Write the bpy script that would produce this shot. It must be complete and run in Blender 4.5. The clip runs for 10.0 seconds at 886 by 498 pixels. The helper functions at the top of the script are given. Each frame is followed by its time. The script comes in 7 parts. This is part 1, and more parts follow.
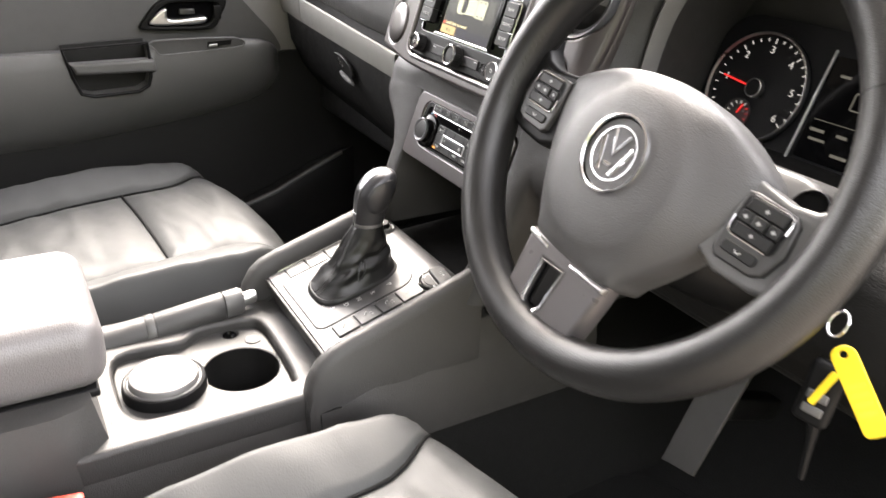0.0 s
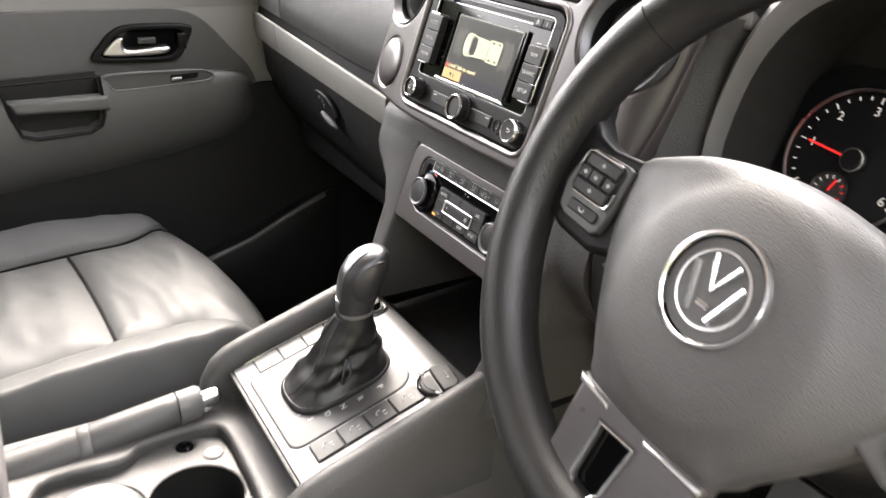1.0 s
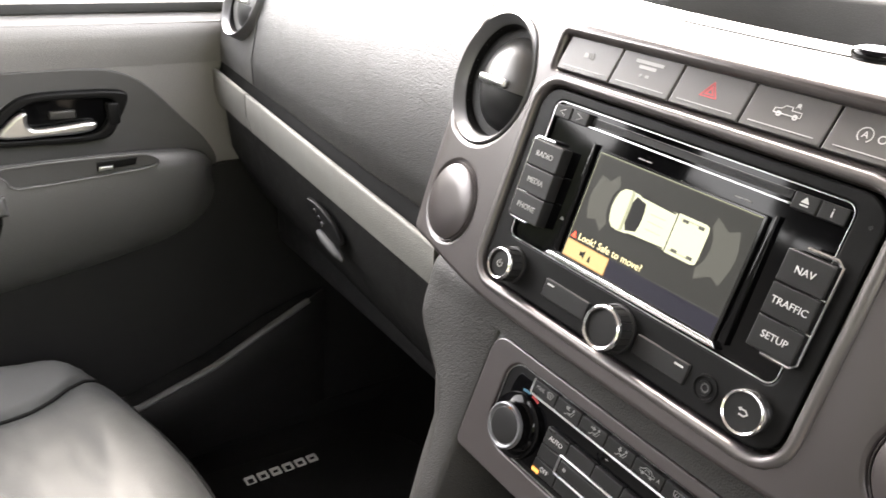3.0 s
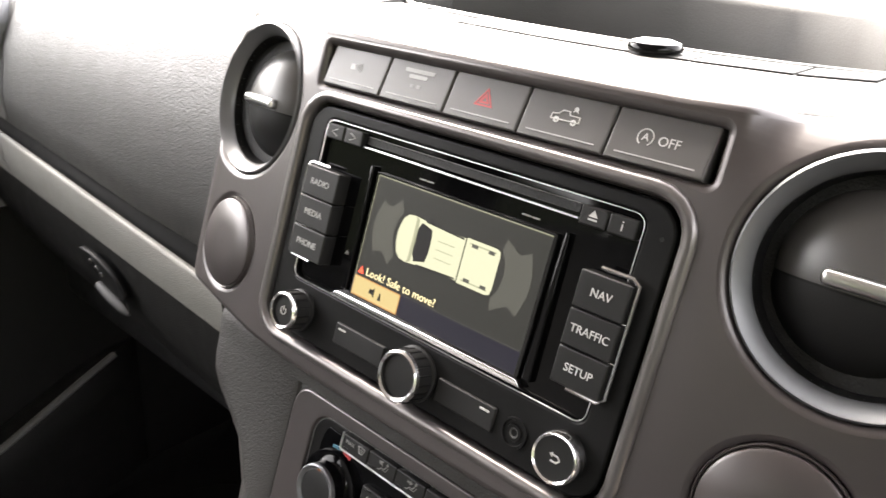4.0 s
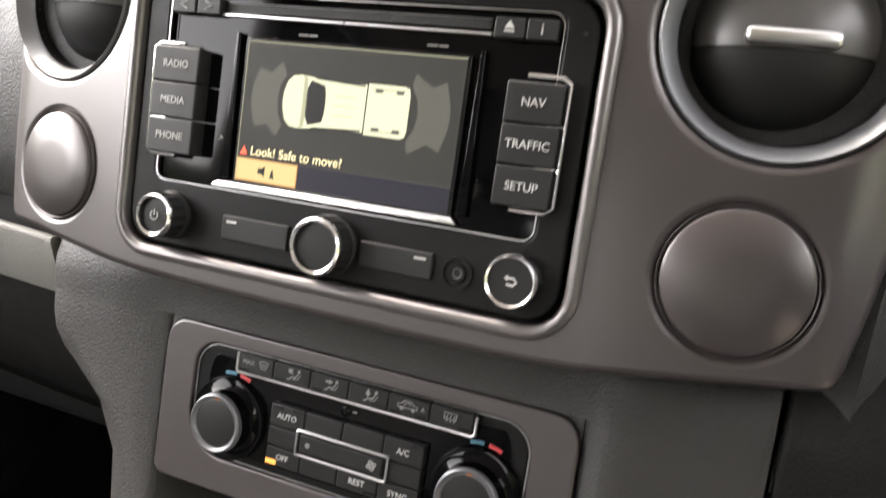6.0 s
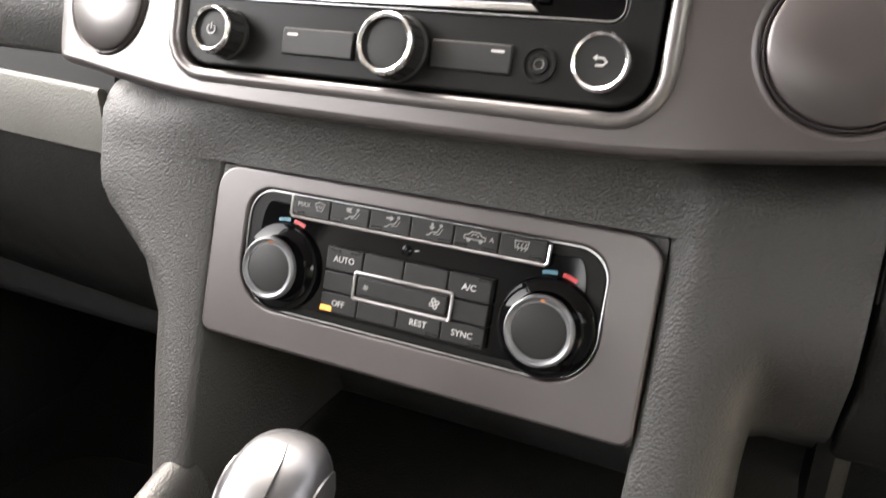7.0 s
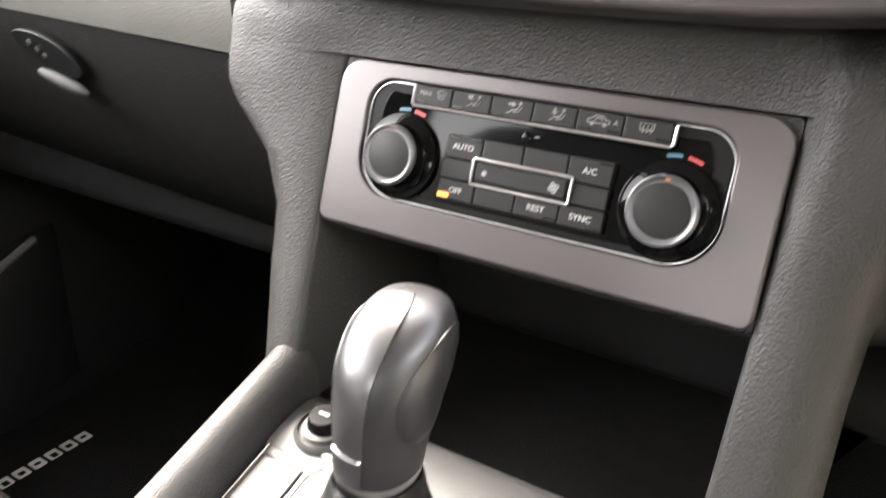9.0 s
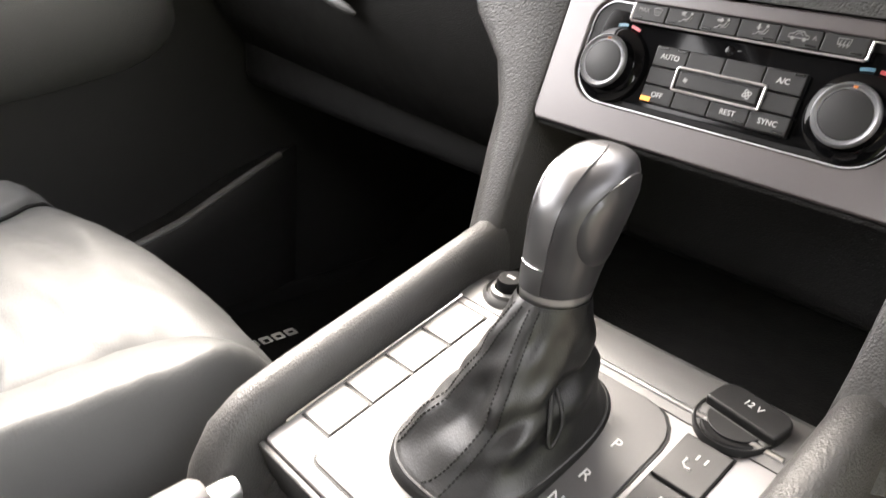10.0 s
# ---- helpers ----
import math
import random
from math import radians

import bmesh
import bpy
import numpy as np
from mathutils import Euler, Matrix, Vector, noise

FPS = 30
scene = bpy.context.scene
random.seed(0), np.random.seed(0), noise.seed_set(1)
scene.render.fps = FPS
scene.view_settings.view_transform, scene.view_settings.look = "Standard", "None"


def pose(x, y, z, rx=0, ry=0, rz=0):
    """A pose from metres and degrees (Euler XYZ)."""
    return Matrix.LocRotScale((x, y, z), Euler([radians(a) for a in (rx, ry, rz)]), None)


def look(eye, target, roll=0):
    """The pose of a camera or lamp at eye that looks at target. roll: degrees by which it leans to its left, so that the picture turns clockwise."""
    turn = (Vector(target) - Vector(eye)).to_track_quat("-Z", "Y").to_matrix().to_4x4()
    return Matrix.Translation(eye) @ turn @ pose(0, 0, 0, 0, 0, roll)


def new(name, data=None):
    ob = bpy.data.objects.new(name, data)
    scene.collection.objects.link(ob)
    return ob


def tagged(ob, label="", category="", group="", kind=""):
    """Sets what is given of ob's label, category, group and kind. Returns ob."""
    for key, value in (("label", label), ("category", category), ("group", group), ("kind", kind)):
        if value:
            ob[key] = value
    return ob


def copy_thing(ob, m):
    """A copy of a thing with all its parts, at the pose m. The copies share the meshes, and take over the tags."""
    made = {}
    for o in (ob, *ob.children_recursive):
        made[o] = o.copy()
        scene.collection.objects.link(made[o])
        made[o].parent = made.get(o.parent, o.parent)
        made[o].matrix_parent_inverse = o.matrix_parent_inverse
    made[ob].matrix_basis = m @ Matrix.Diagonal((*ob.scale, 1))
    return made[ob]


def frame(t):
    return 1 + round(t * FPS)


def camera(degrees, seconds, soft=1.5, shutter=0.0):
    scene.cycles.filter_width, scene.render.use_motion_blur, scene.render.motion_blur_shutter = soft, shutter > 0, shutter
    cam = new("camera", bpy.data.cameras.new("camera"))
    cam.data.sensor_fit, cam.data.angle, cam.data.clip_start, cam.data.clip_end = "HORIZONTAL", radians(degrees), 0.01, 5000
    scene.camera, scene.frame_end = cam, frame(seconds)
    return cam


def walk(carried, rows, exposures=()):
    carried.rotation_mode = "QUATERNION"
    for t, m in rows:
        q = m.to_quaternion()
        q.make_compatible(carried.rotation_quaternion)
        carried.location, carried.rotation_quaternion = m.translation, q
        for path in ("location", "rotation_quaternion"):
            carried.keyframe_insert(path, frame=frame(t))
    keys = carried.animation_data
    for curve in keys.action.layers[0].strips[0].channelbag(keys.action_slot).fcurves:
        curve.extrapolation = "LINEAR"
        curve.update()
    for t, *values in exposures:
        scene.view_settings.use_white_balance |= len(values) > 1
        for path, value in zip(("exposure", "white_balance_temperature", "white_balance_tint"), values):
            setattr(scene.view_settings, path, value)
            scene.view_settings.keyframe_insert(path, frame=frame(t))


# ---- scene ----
cam = camera(60.0, 10.0, shutter=0.4)
PATH = [
    (0, (0.7692, -0.4674, 0.8878), (0.3858, -0.2327, 0.6688), 3.07),
    (0.5, (0.6893, -0.4502, 0.8876), (0.3046, -0.2121, 0.6748), 3.43),
    (1, (0.5977, -0.3860, 0.8862), (0.2161, -0.1430, 0.6734), 3.24),
    (1.5, (0.4858, -0.3555, 0.8889), (0.1056, -0.1107, 0.6756), 3.38),
    (1.7, (0.4437, -0.3500, 0.8998), (0.0626, -0.1069, 0.6861), 3.40),
    (2, (0.3753, -0.3388, 0.9101), (-0.0054, -0.0931, 0.6987), 3.50),
    (2.2, (0.3270, -0.3199, 0.9101), (-0.0530, -0.0741, 0.6977), 3.49),
    (3.3, (0.2235, -0.2533, 0.8935), (-0.1333, 0.0308, 0.6886), 4.01),
    (3.5, (0.2238, -0.2343, 0.8957), (-0.1235, 0.0633, 0.6937), 3.49),
    (4, (0.2085, -0.2115, 0.8906), (-0.0958, 0.1321, 0.6923), 2.91),
    (4.5, (0.1916, -0.2110, 0.8828), (-0.0795, 0.1600, 0.6856), 2.21),
    (5, (0.1894, -0.2026, 0.8781), (-0.0411, 0.1950, 0.6811), 1.69),
    (5.5, (0.1866, -0.2202, 0.8714), (-0.0066, 0.1951, 0.6708), 0.90),
    (5.8, (0.1715, -0.2378, 0.8409), (-0.0135, 0.1838, 0.6458), 0.77),
    (6, (0.1647, -0.2455, 0.8214), (-0.0211, 0.1764, 0.6278), 0.82),
    (6.2, (0.1614, -0.2509, 0.8032), (-0.0233, 0.1721, 0.6109), 0.74),
    (7.3, (0.1482, -0.2701, 0.7265), (-0.0547, 0.1439, 0.5330), 0.98),
    (7.5, (0.1472, -0.2739, 0.7192), (-0.0576, 0.1391, 0.5255), 1.04),
    (8, (0.1495, -0.2715, 0.7102), (-0.0676, 0.1362, 0.5186), 1.30),
    (8.5, (0.1445, -0.2756, 0.7110), (-0.0789, 0.1268, 0.5157), 1.43),
    (9, (0.1450, -0.2928, 0.7007), (-0.0934, 0.0978, 0.4993), 1.24),
    (9.2, (0.1382, -0.3182, 0.6861), (-0.1067, 0.0689, 0.4858), 2.04),
    (9.5, (0.1548, -0.3533, 0.6743), (-0.1237, 0.0120, 0.4769), 3.34),
    (9.8, (0.1850, -0.3634, 0.6738), (-0.1335, -0.0366, 0.4695), 3.55),
    (10, (0.1979, -0.3615, 0.6637), (-0.1344, -0.0475, 0.4613), 4.26),
]
EXPOSURES = [(0, 5.1, 7100, 14), (1.0, 5.06, 7100, 14), (1.5, 5.2, 7100, 14), (2.2, 5.32, 7100, 13), (3.5, 5.22, 7150, 13), (4.5, 4.62, 7200, 13), (5.5, 4.84, 7200, 13), (6.2, 5.2, 7200, 13), (7.5, 5.7, 7200, 12), (9, 5.74, 7200, 12), (9.5, 5.78, 7200, 12), (10, 5.5, 7200, 13)]
walk(cam, [(t, look(eye, target, roll)) for t, eye, target, roll in PATH], EXPOSURES)

# ---- light ----
world = bpy.data.worlds.new("sky_world")
scene.world = world
world.use_nodes = True
wn, wl = world.node_tree.nodes, world.node_tree.links
sky = wn.new("ShaderNodeTexSky")
sky.sky_type, sky.sun_disc = "NISHITA", False
sky.sun_elevation, sky.sun_rotation = radians(44), radians(-66)
sky.air_density, sky.dust_density, sky.ozone_density = 1.0, 1.2, 1.0
wn["Background"].inputs["Strength"].default_value = 0.15
haze = wn.new("ShaderNodeHueSaturation")
haze.inputs["Saturation"].default_value = 0.22
wl.new(sky.outputs["Color"], haze.inputs["Color"])
wl.new(haze.outputs["Color"], wn["Background"].inputs["Color"])

sun_data = bpy.data.lights.new("sun", "SUN")
sun_data.energy, sun_data.angle, sun_data.color = 0.9, radians(36), (1.0, 0.96, 0.9)
sun = new("sun", sun_data)
sun.matrix_world = look((-2.0, 0.9, 2.6), (0.0, 0.0, 0.5))

# ---- materials ----
def principled(name, color, rough=0.5, metal=0.0, spec=0.5, coat=0.0):
    m = bpy.data.materials.new(name)
    m.use_nodes = True
    b = m.node_tree.nodes["Principled BSDF"]
    b.inputs["Base Color"].default_value = (*color, 1)
    b.inputs["Roughness"].default_value = rough
    b.inputs["Metallic"].default_value = metal
    b.inputs["Specular IOR Level"].default_value = spec
    b.inputs["Coat Weight"].default_value = coat
    return m


def surface(name, color, rough=0.5, metal=0.0, spec=0.5, grain=0.0, grain_size=0.0012, mottle=0.12, mottle_size=0.06,
            kind="leather", wear=0.12, coat=0.0, bump_at=0.0006):
    """A material with broad mottling of colour and gloss and a fine relief of the given size in metres."""
    m = principled(name, color, rough, metal, spec, coat)
    nt = m.node_tree
    n, l = nt.nodes, nt.links
    b = n["Principled BSDF"]
    co = n.new("ShaderNodeTexCoord")
    broad = n.new("ShaderNodeTexNoise")
    broad.inputs["Scale"].default_value = 1 / mottle_size
    broad.inputs["Detail"].default_value = 5
    broad.inputs["Roughness"].default_value = 0.65
    l.new(co.outputs["Object"], broad.inputs["Vector"])
    ramp = n.new("ShaderNodeMapRange")
    ramp.inputs["To Min"].default_value, ramp.inputs["To Max"].default_value = 1 - mottle, 1 + mottle
    l.new(broad.outputs["Fac"], ramp.inputs["Value"])
    mul = n.new("ShaderNodeVectorMath")
    mul.operation = "SCALE"
    mul.inputs[0].default_value = color
    l.new(ramp.outputs["Result"], mul.inputs["Scale"])
    l.new(mul.outputs["Vector"], b.inputs["Base Color"])
    fine = n.new("ShaderNodeTexNoise")
    fine.inputs["Scale"].default_value = 1 / (mottle_size * 0.25)
    fine.inputs["Detail"].default_value = 4
    l.new(co.outputs["Object"], fine.inputs["Vector"])
    rr = n.new("ShaderNodeMapRange")
    rr.inputs["To Min"].default_value, rr.inputs["To Max"].default_value = max(0.03, rough - wear), min(1, rough + wear)
    l.new(fine.outputs["Fac"], rr.inputs["Value"])
    l.new(rr.outputs["Result"], b.inputs["Roughness"])
    if grain > 0:
        if kind == "leather":
            g = n.new("ShaderNodeTexVoronoi")
            g.feature = "F1"
            g.inputs["Scale"].default_value = 1 / grain_size
            g.inputs["Randomness"].default_value = 1.0
            out = g.outputs["Distance"]
        else:
            g = n.new("ShaderNodeTexNoise")
            g.inputs["Scale"].default_value = 1 / grain_size
            g.inputs["Detail"].default_value = 3
            out = g.outputs["Fac"]
        l.new(co.outputs["Object"], g.inputs["Vector"])
        bump = n.new("ShaderNodeBump")
        bump.invert = kind == "leather"
        bump.inputs["Strength"].default_value = grain
        bump.inputs["Distance"].default_value = bump_at
        l.new(out, bump.inputs["Height"])
        l.new(bump.outputs["Normal"], b.inputs["Normal"])
    return m


def glowing(name, color, strength):
    m = principled(name, (0.01, 0.01, 0.01), 0.5, spec=0.1)
    b = m.node_tree.nodes["Principled BSDF"]
    b.inputs["Emission Color"].default_value = (*color, 1)
    b.inputs["Emission Strength"].default_value = strength
    return m


DASH = surface("dash_plastic", (0.0195, 0.0189, 0.0182), 0.5, grain=0.5, grain_size=0.0012, spec=0.42)
# pale plastic for upward faces: light from above is put into the colour
PALE_LIT = surface("pale_lit_plastic", (0.095, 0.092, 0.09), 0.45, grain=0.25, grain_size=0.0012, spec=0.6)
DARK_PLASTIC = surface("dark_plastic", (0.009, 0.009, 0.0092), 0.55, grain=0.4, grain_size=0.0012, spec=0.22)
# dark plastic deepened for the shade in footwell and recesses
SHADED_PLASTIC = surface("shaded_dark_plastic", (0.0065, 0.0064, 0.0062), 0.58, grain=0.5, grain_size=0.0012, spec=0.14)
# console plastic darkened a little for the shade under the facia
STACK_GREY = surface("shaded_stack_plastic", (0.0245, 0.0238, 0.0231), 0.52, grain=0.5, grain_size=0.0012, spec=0.32)
STACK = surface("console_plastic", (0.030, 0.0292, 0.0284), 0.50, grain=0.5, grain_size=0.0012, spec=0.36)
SMOOTH_GREY = surface("smooth_grey_plastic", (0.06, 0.059, 0.058), 0.42, grain=0.15, grain_size=0.0006, kind="noise")
FACIA = surface("grey_brown_metallic_facia", (0.045, 0.0385, 0.0388), 0.34, spec=0.8, metal=0.4, mottle=0.03, wear=0.015)
# facia colour lightened for the highlight along the radio lip
LIT_LIP = surface("highlit_facia_lip", (0.105, 0.097, 0.097), 0.3, metal=0.6, mottle=0.03, wear=0.02)
STRIP = surface("stone_grey_trim", (0.118, 0.116, 0.107), 0.6, grain=0.5, grain_size=0.0012, spec=0.25)
SATIN_BLACK = surface("satin_black", (0.005, 0.005, 0.0052), 0.42, grain=0.05, grain_size=0.0005, kind="noise", mottle=0.08, spec=0.10)
GLOSS_BLACK = surface("gloss_black", (0.002, 0.002, 0.0023), 0.06, mottle=0.05, wear=0.03, spec=0.10)
BUTTON = surface("button_black", (0.008, 0.008, 0.0082), 0.47, grain=0.1, grain_size=0.0004, kind="noise", mottle=0.08, spec=0.2)
BUTTON_GREY = surface("button_grey", (0.038, 0.0355, 0.035), 0.42, grain=0.06, grain_size=0.0005, kind="noise", mottle=0.05)
CHROME = principled("chrome", (0.62, 0.62, 0.63), 0.2, 1.0)
SATIN = surface("satin_silver", (0.5, 0.5, 0.5), 0.3, metal=1.0, mottle=0.04, wear=0.06)
RING_SILVER = surface("vent_ring_silver", (0.105, 0.107, 0.113), 0.42, metal=0.6, mottle=0.04, wear=0.05)
KNOB_SILVER = surface("brushed_silver_knob", (0.12, 0.12, 0.124), 0.3, metal=0.9, mottle=0.05, wear=0.06)
LEATHER = surface("black_seat_leather", (0.036, 0.037, 0.0368), 0.55, grain=0.18, grain_size=0.0016, wear=0.1, spec=0.2)
# grey leather; on the seat sides its paleness stands for light falling there
LEATHER_SIDE = surface("lit_grey_leather", (0.088, 0.082, 0.082), 0.45, grain=0.4, grain_size=0.0015)
WHEEL_LEATHER = surface("wheel_leather", (0.007, 0.0068, 0.0068), 0.38, grain=0.3, grain_size=0.0010, spec=0.36)
AIRBAG = surface("airbag_plastic", (0.04, 0.039, 0.039), 0.5, grain=0.35, grain_size=0.0009)
BOOT = surface("gaiter_leather", (0.0045, 0.0045, 0.0046), 0.42, grain=0.14, grain_size=0.0009, spec=0.34)
CARPET = surface("black_carpet", (0.009, 0.009, 0.009), 0.95, grain=1.0, grain_size=0.002, kind="noise", bump_at=0.002, spec=0.1)
RUBBER = surface("black_rubber", (0.015, 0.015, 0.015), 0.7, grain=0.3, grain_size=0.001, kind="noise")
DOOR_GREY = surface("door_plastic", (0.058, 0.0575, 0.0565), 0.5, grain=0.5, grain_size=0.0013)
# door plastic paled for the sky light that falls on the upper trim
DOOR_TOP = surface("lit_upper_door_plastic", (0.145, 0.142, 0.139), 0.46, grain=0.35, grain_size=0.0014)
DOOR_INSERT = surface("door_insert", (0.041, 0.0408, 0.0400), 0.62, grain=0.5, grain_size=0.0009, kind="noise")
# dark trim deepened for the shade low on the door and in the footwell
DOOR_LOW = surface("dark_shaded_trim", (0.009, 0.009, 0.009), 0.62, grain=0.4, grain_size=0.0014, spec=0.18)
WHITE_MARK = principled("white_print", (0.36, 0.36, 0.35), 0.5)
DIM_MARK = principled("dim_grey_print", (0.15, 0.15, 0.145), 0.5)
GREY_MARK = principled("grey_print", (0.24, 0.24, 0.235), 0.5)
RED_MARK = principled("red_print", (0.30, 0.018, 0.022), 0.5)
SMOKED = principled("smoked_lens", (0.004, 0.004, 0.004), 0.25, spec=0.3)
BLUE_MARK = principled("blue_print", (0.022, 0.095, 0.14), 0.5)
THREAD = principled("black_thread", (0.006, 0.006, 0.006), 0.9, spec=0.1)
YELLOW = surface("yellow_plastic", (0.52, 0.37, 0.010), 0.45, mottle=0.06)
RED_PLASTIC = surface("red_plastic", (0.6, 0.05, 0.03), 0.4, mottle=0.06)
HEADLINING = surface("headlining", (0.42, 0.41, 0.4), 0.9, grain=0.4, grain_size=0.001, kind="noise")
GRAVEL = surface("tan_gravel", (0.15, 0.128, 0.102), 0.9, grain=0.8, grain_size=0.01, kind="noise", bump_at=0.004, mottle_size=0.8, mottle=0.3)


# ---- mesh tools ----
def smooth(me, angle=38):
    me.polygons.foreach_set("use_smooth", [True] * len(me.polygons))
    me.set_sharp_from_angle(angle=radians(angle))
    return me


def mesh_of(bm, angle=38):
    me = bpy.data.meshes.new("m")
    bmesh.ops.recalc_face_normals(bm, faces=bm.faces)
    bm.to_mesh(me)
    bm.free()
    return smooth(me, angle)


def part(name, me, material, parent=None, label="", at=None):
    """Links a mesh as one object under a thing or a part."""
    ob = new(name, me)
    me.name = name
    if not me.materials:
        me.materials.append(material)
    if parent:
        ob.parent = parent
    if at is not None:
        ob.matrix_basis = at
    return tagged(ob, label)


def thing(name, label, category, at=None, group="", kind=""):
    ob = new(name)
    ob.empty_display_size = 0.05
    if at is not None:
        ob.matrix_basis = at
    return tagged(ob, label, category, group, kind)


def rrect(w, h, r, cx=0.0, cy=0.0, n=5):
    """The corners of a rounded rectangle, anticlockwise; r is one radius or four (from the lower left corner)."""
    rs = (r,) * 4 if isinstance(r, (int, float)) else r
    pts = []
    for k, (sx, sy) in enumerate(((-1, -1), (1, -1), (1, 1), (-1, 1))):
        q = max(1e-5, rs[k])
        ox, oy = cx + sx * (w / 2 - q), cy + sy * (h / 2 - q)
        for i in range(n + 1):
            a = radians(180 + 90 * k + 90 * i / n)
            pts.append((ox + q * math.cos(a), oy + q * math.sin(a)))
    return pts


def box2(x0, y0, x1, y1, r=0.001, n=4):
    return rrect(x1 - x0, y1 - y0, r, (x0 + x1) / 2, (y0 + y1) / 2, n)


def ring(r, cx=0.0, cy=0.0, n=40):
    return [(cx + r * math.cos(2 * math.pi * i / n), cy + r * math.sin(2 * math.pi * i / n)) for i in range(n)]


def spread(pts, n=6):
    """A closed smooth line through the given points (Catmull-Rom)."""
    out = []
    for i in range(len(pts)):
        p = [Vector(pts[(i + k) % len(pts)]) for k in (-1, 0, 1, 2)]
        for j in range(n):
            t = j / n
            v = 0.5 * (2 * p[1] + (p[2] - p[0]) * t + (2 * p[0] - 5 * p[1] + 4 * p[2] - p[3]) * t * t + (3 * p[1] - p[0] - 3 * p[2] + p[3]) * t ** 3)
            out.append(tuple(v))
    return out


def plate(outlines, z0, z1, bevel=0.0, res=2, angle=38):
    """A flat piece with the given outlines (the first round it, the others holes), from z0 to z1, with rounded edges."""
    cu = bpy.data.curves.new("c", "CURVE")
    cu.dimensions, cu.fill_mode = "2D", "BOTH"
    cu.extrude = max(0.0, (z1 - z0) / 2 - bevel)
    cu.bevel_depth, cu.bevel_resolution, cu.offset = bevel, res, -bevel
    for line in outlines:
        s = cu.splines.new("POLY")
        s.points.add(len(line) - 1)
        s.points.foreach_set("co", [c for x, y in line for c in (x, y, 0, 1)])
        s.use_cyclic_u = True
    ob = bpy.data.objects.new("c", cu)
    me = bpy.data.meshes.new_from_object(ob)
    bpy.data.objects.remove(ob)
    bpy.data.curves.remove(cu)
    me.transform(Matrix.Translation((0, 0, (z0 + z1) / 2)))
    return smooth(me, angle)


def letters(text, size, z, x=0.0, y=0.0, align="CENTER", thick=0.0002, shear=0.0):
    cu = bpy.data.curves.new("t", "FONT")
    cu.body, cu.size, cu.align_x, cu.align_y = text, size, align, "CENTER"
    cu.extrude, cu.resolution_u, cu.shear = thick, 3, shear
    ob = bpy.data.objects.new("t", cu)
    me = bpy.data.meshes.new_from_object(ob)
    bpy.data.objects.remove(ob)
    bpy.data.curves.remove(cu)
    me.transform(Matrix.Translation((x, y, z)))
    return me


def tube(pts, r, res=3, cyclic=False, caps=True, radii=None, smooth_line=False):
    """A round rod along the points."""
    cu = bpy.data.curves.new("c", "CURVE")
    cu.dimensions, cu.bevel_depth, cu.bevel_resolution, cu.use_fill_caps = "3D", r, res, caps
    s = cu.splines.new("NURBS" if smooth_line else "POLY")
    s.points.add(len(pts) - 1)
    s.points.foreach_set("co", [c for p in pts for c in (*p, 1)])
    if radii:
        s.points.foreach_set("radius", radii)
    s.use_cyclic_u = cyclic
    if smooth_line:
        s.use_endpoint_u, s.order_u, s.resolution_u = not cyclic, 3, 6
    ob = bpy.data.objects.new("c", cu)
    me = bpy.data.meshes.new_from_object(ob)
    bpy.data.objects.remove(ob)
    bpy.data.curves.remove(cu)
    return smooth(me)


def lathe(profile, n=40, angle=38, cap=True):
    """Turns a line of (radius, height) about z."""
    bm = bmesh.new()
    rows = []
    for r, z in profile:
        if r < 1e-6:
            rows.append([bm.verts.new((0, 0, z))])
        else:
            rows.append([bm.verts.new((r * math.cos(2 * math.pi * i / n), r * math.sin(2 * math.pi * i / n), z)) for i in range(n)])
    for a, b in zip(rows, rows[1:]):
        for i in range(n):
            j = (i + 1) % n
            if len(a) == 1 and len(b) > 1:
                bm.faces.new((a[0], b[j], b[i]))
            elif len(b) == 1 and len(a) > 1:
                bm.faces.new((a[i], a[j], b[0]))
            elif len(a) > 1:
                bm.faces.new((a[i], a[j], b[j], b[i]))
    if cap:
        for row in (rows[0], rows[-1]):
            if len(row) > 2:
                bm.faces.new(row)
    return mesh_of(bm, angle)


def loft(sections, closed=True, caps=True, angle=50):
    """A skin over cross-sections with the same number of points each."""
    bm = bmesh.new()
    rows = [[bm.verts.new(p) for p in s] for s in sections]
    m = len(rows[0])
    for a, b in zip(rows, rows[1:]):
        for i in range(m if closed else m - 1):
            j = (i + 1) % m
            bm.faces.new((a[i], a[j], b[j], b[i]))
    if caps and closed:
        bm.faces.new(rows[0][::-1])
        bm.faces.new(rows[-1])
    return mesh_of(bm, angle)


def rbox(x0, y0, z0, x1, y1, z1, r=0.004, seg=3):
    """A box with rounded edges."""
    bm = bmesh.new()
    bmesh.ops.create_cube(bm, size=1)
    for v in bm.verts:
        v.co = Vector(((x0 + x1) / 2 + v.co.x * (x1 - x0), (y0 + y1) / 2 + v.co.y * (y1 - y0), (z0 + z1) / 2 + v.co.z * (z1 - z0)))
    r = min(r, 0.49 * min(x1 - x0, y1 - y0, z1 - z0))
    if r > 0:
        bmesh.ops.bevel(bm, geom=bm.edges[:], offset=r, segments=seg, profile=0.5, affect="EDGES")
    return mesh_of(bm)


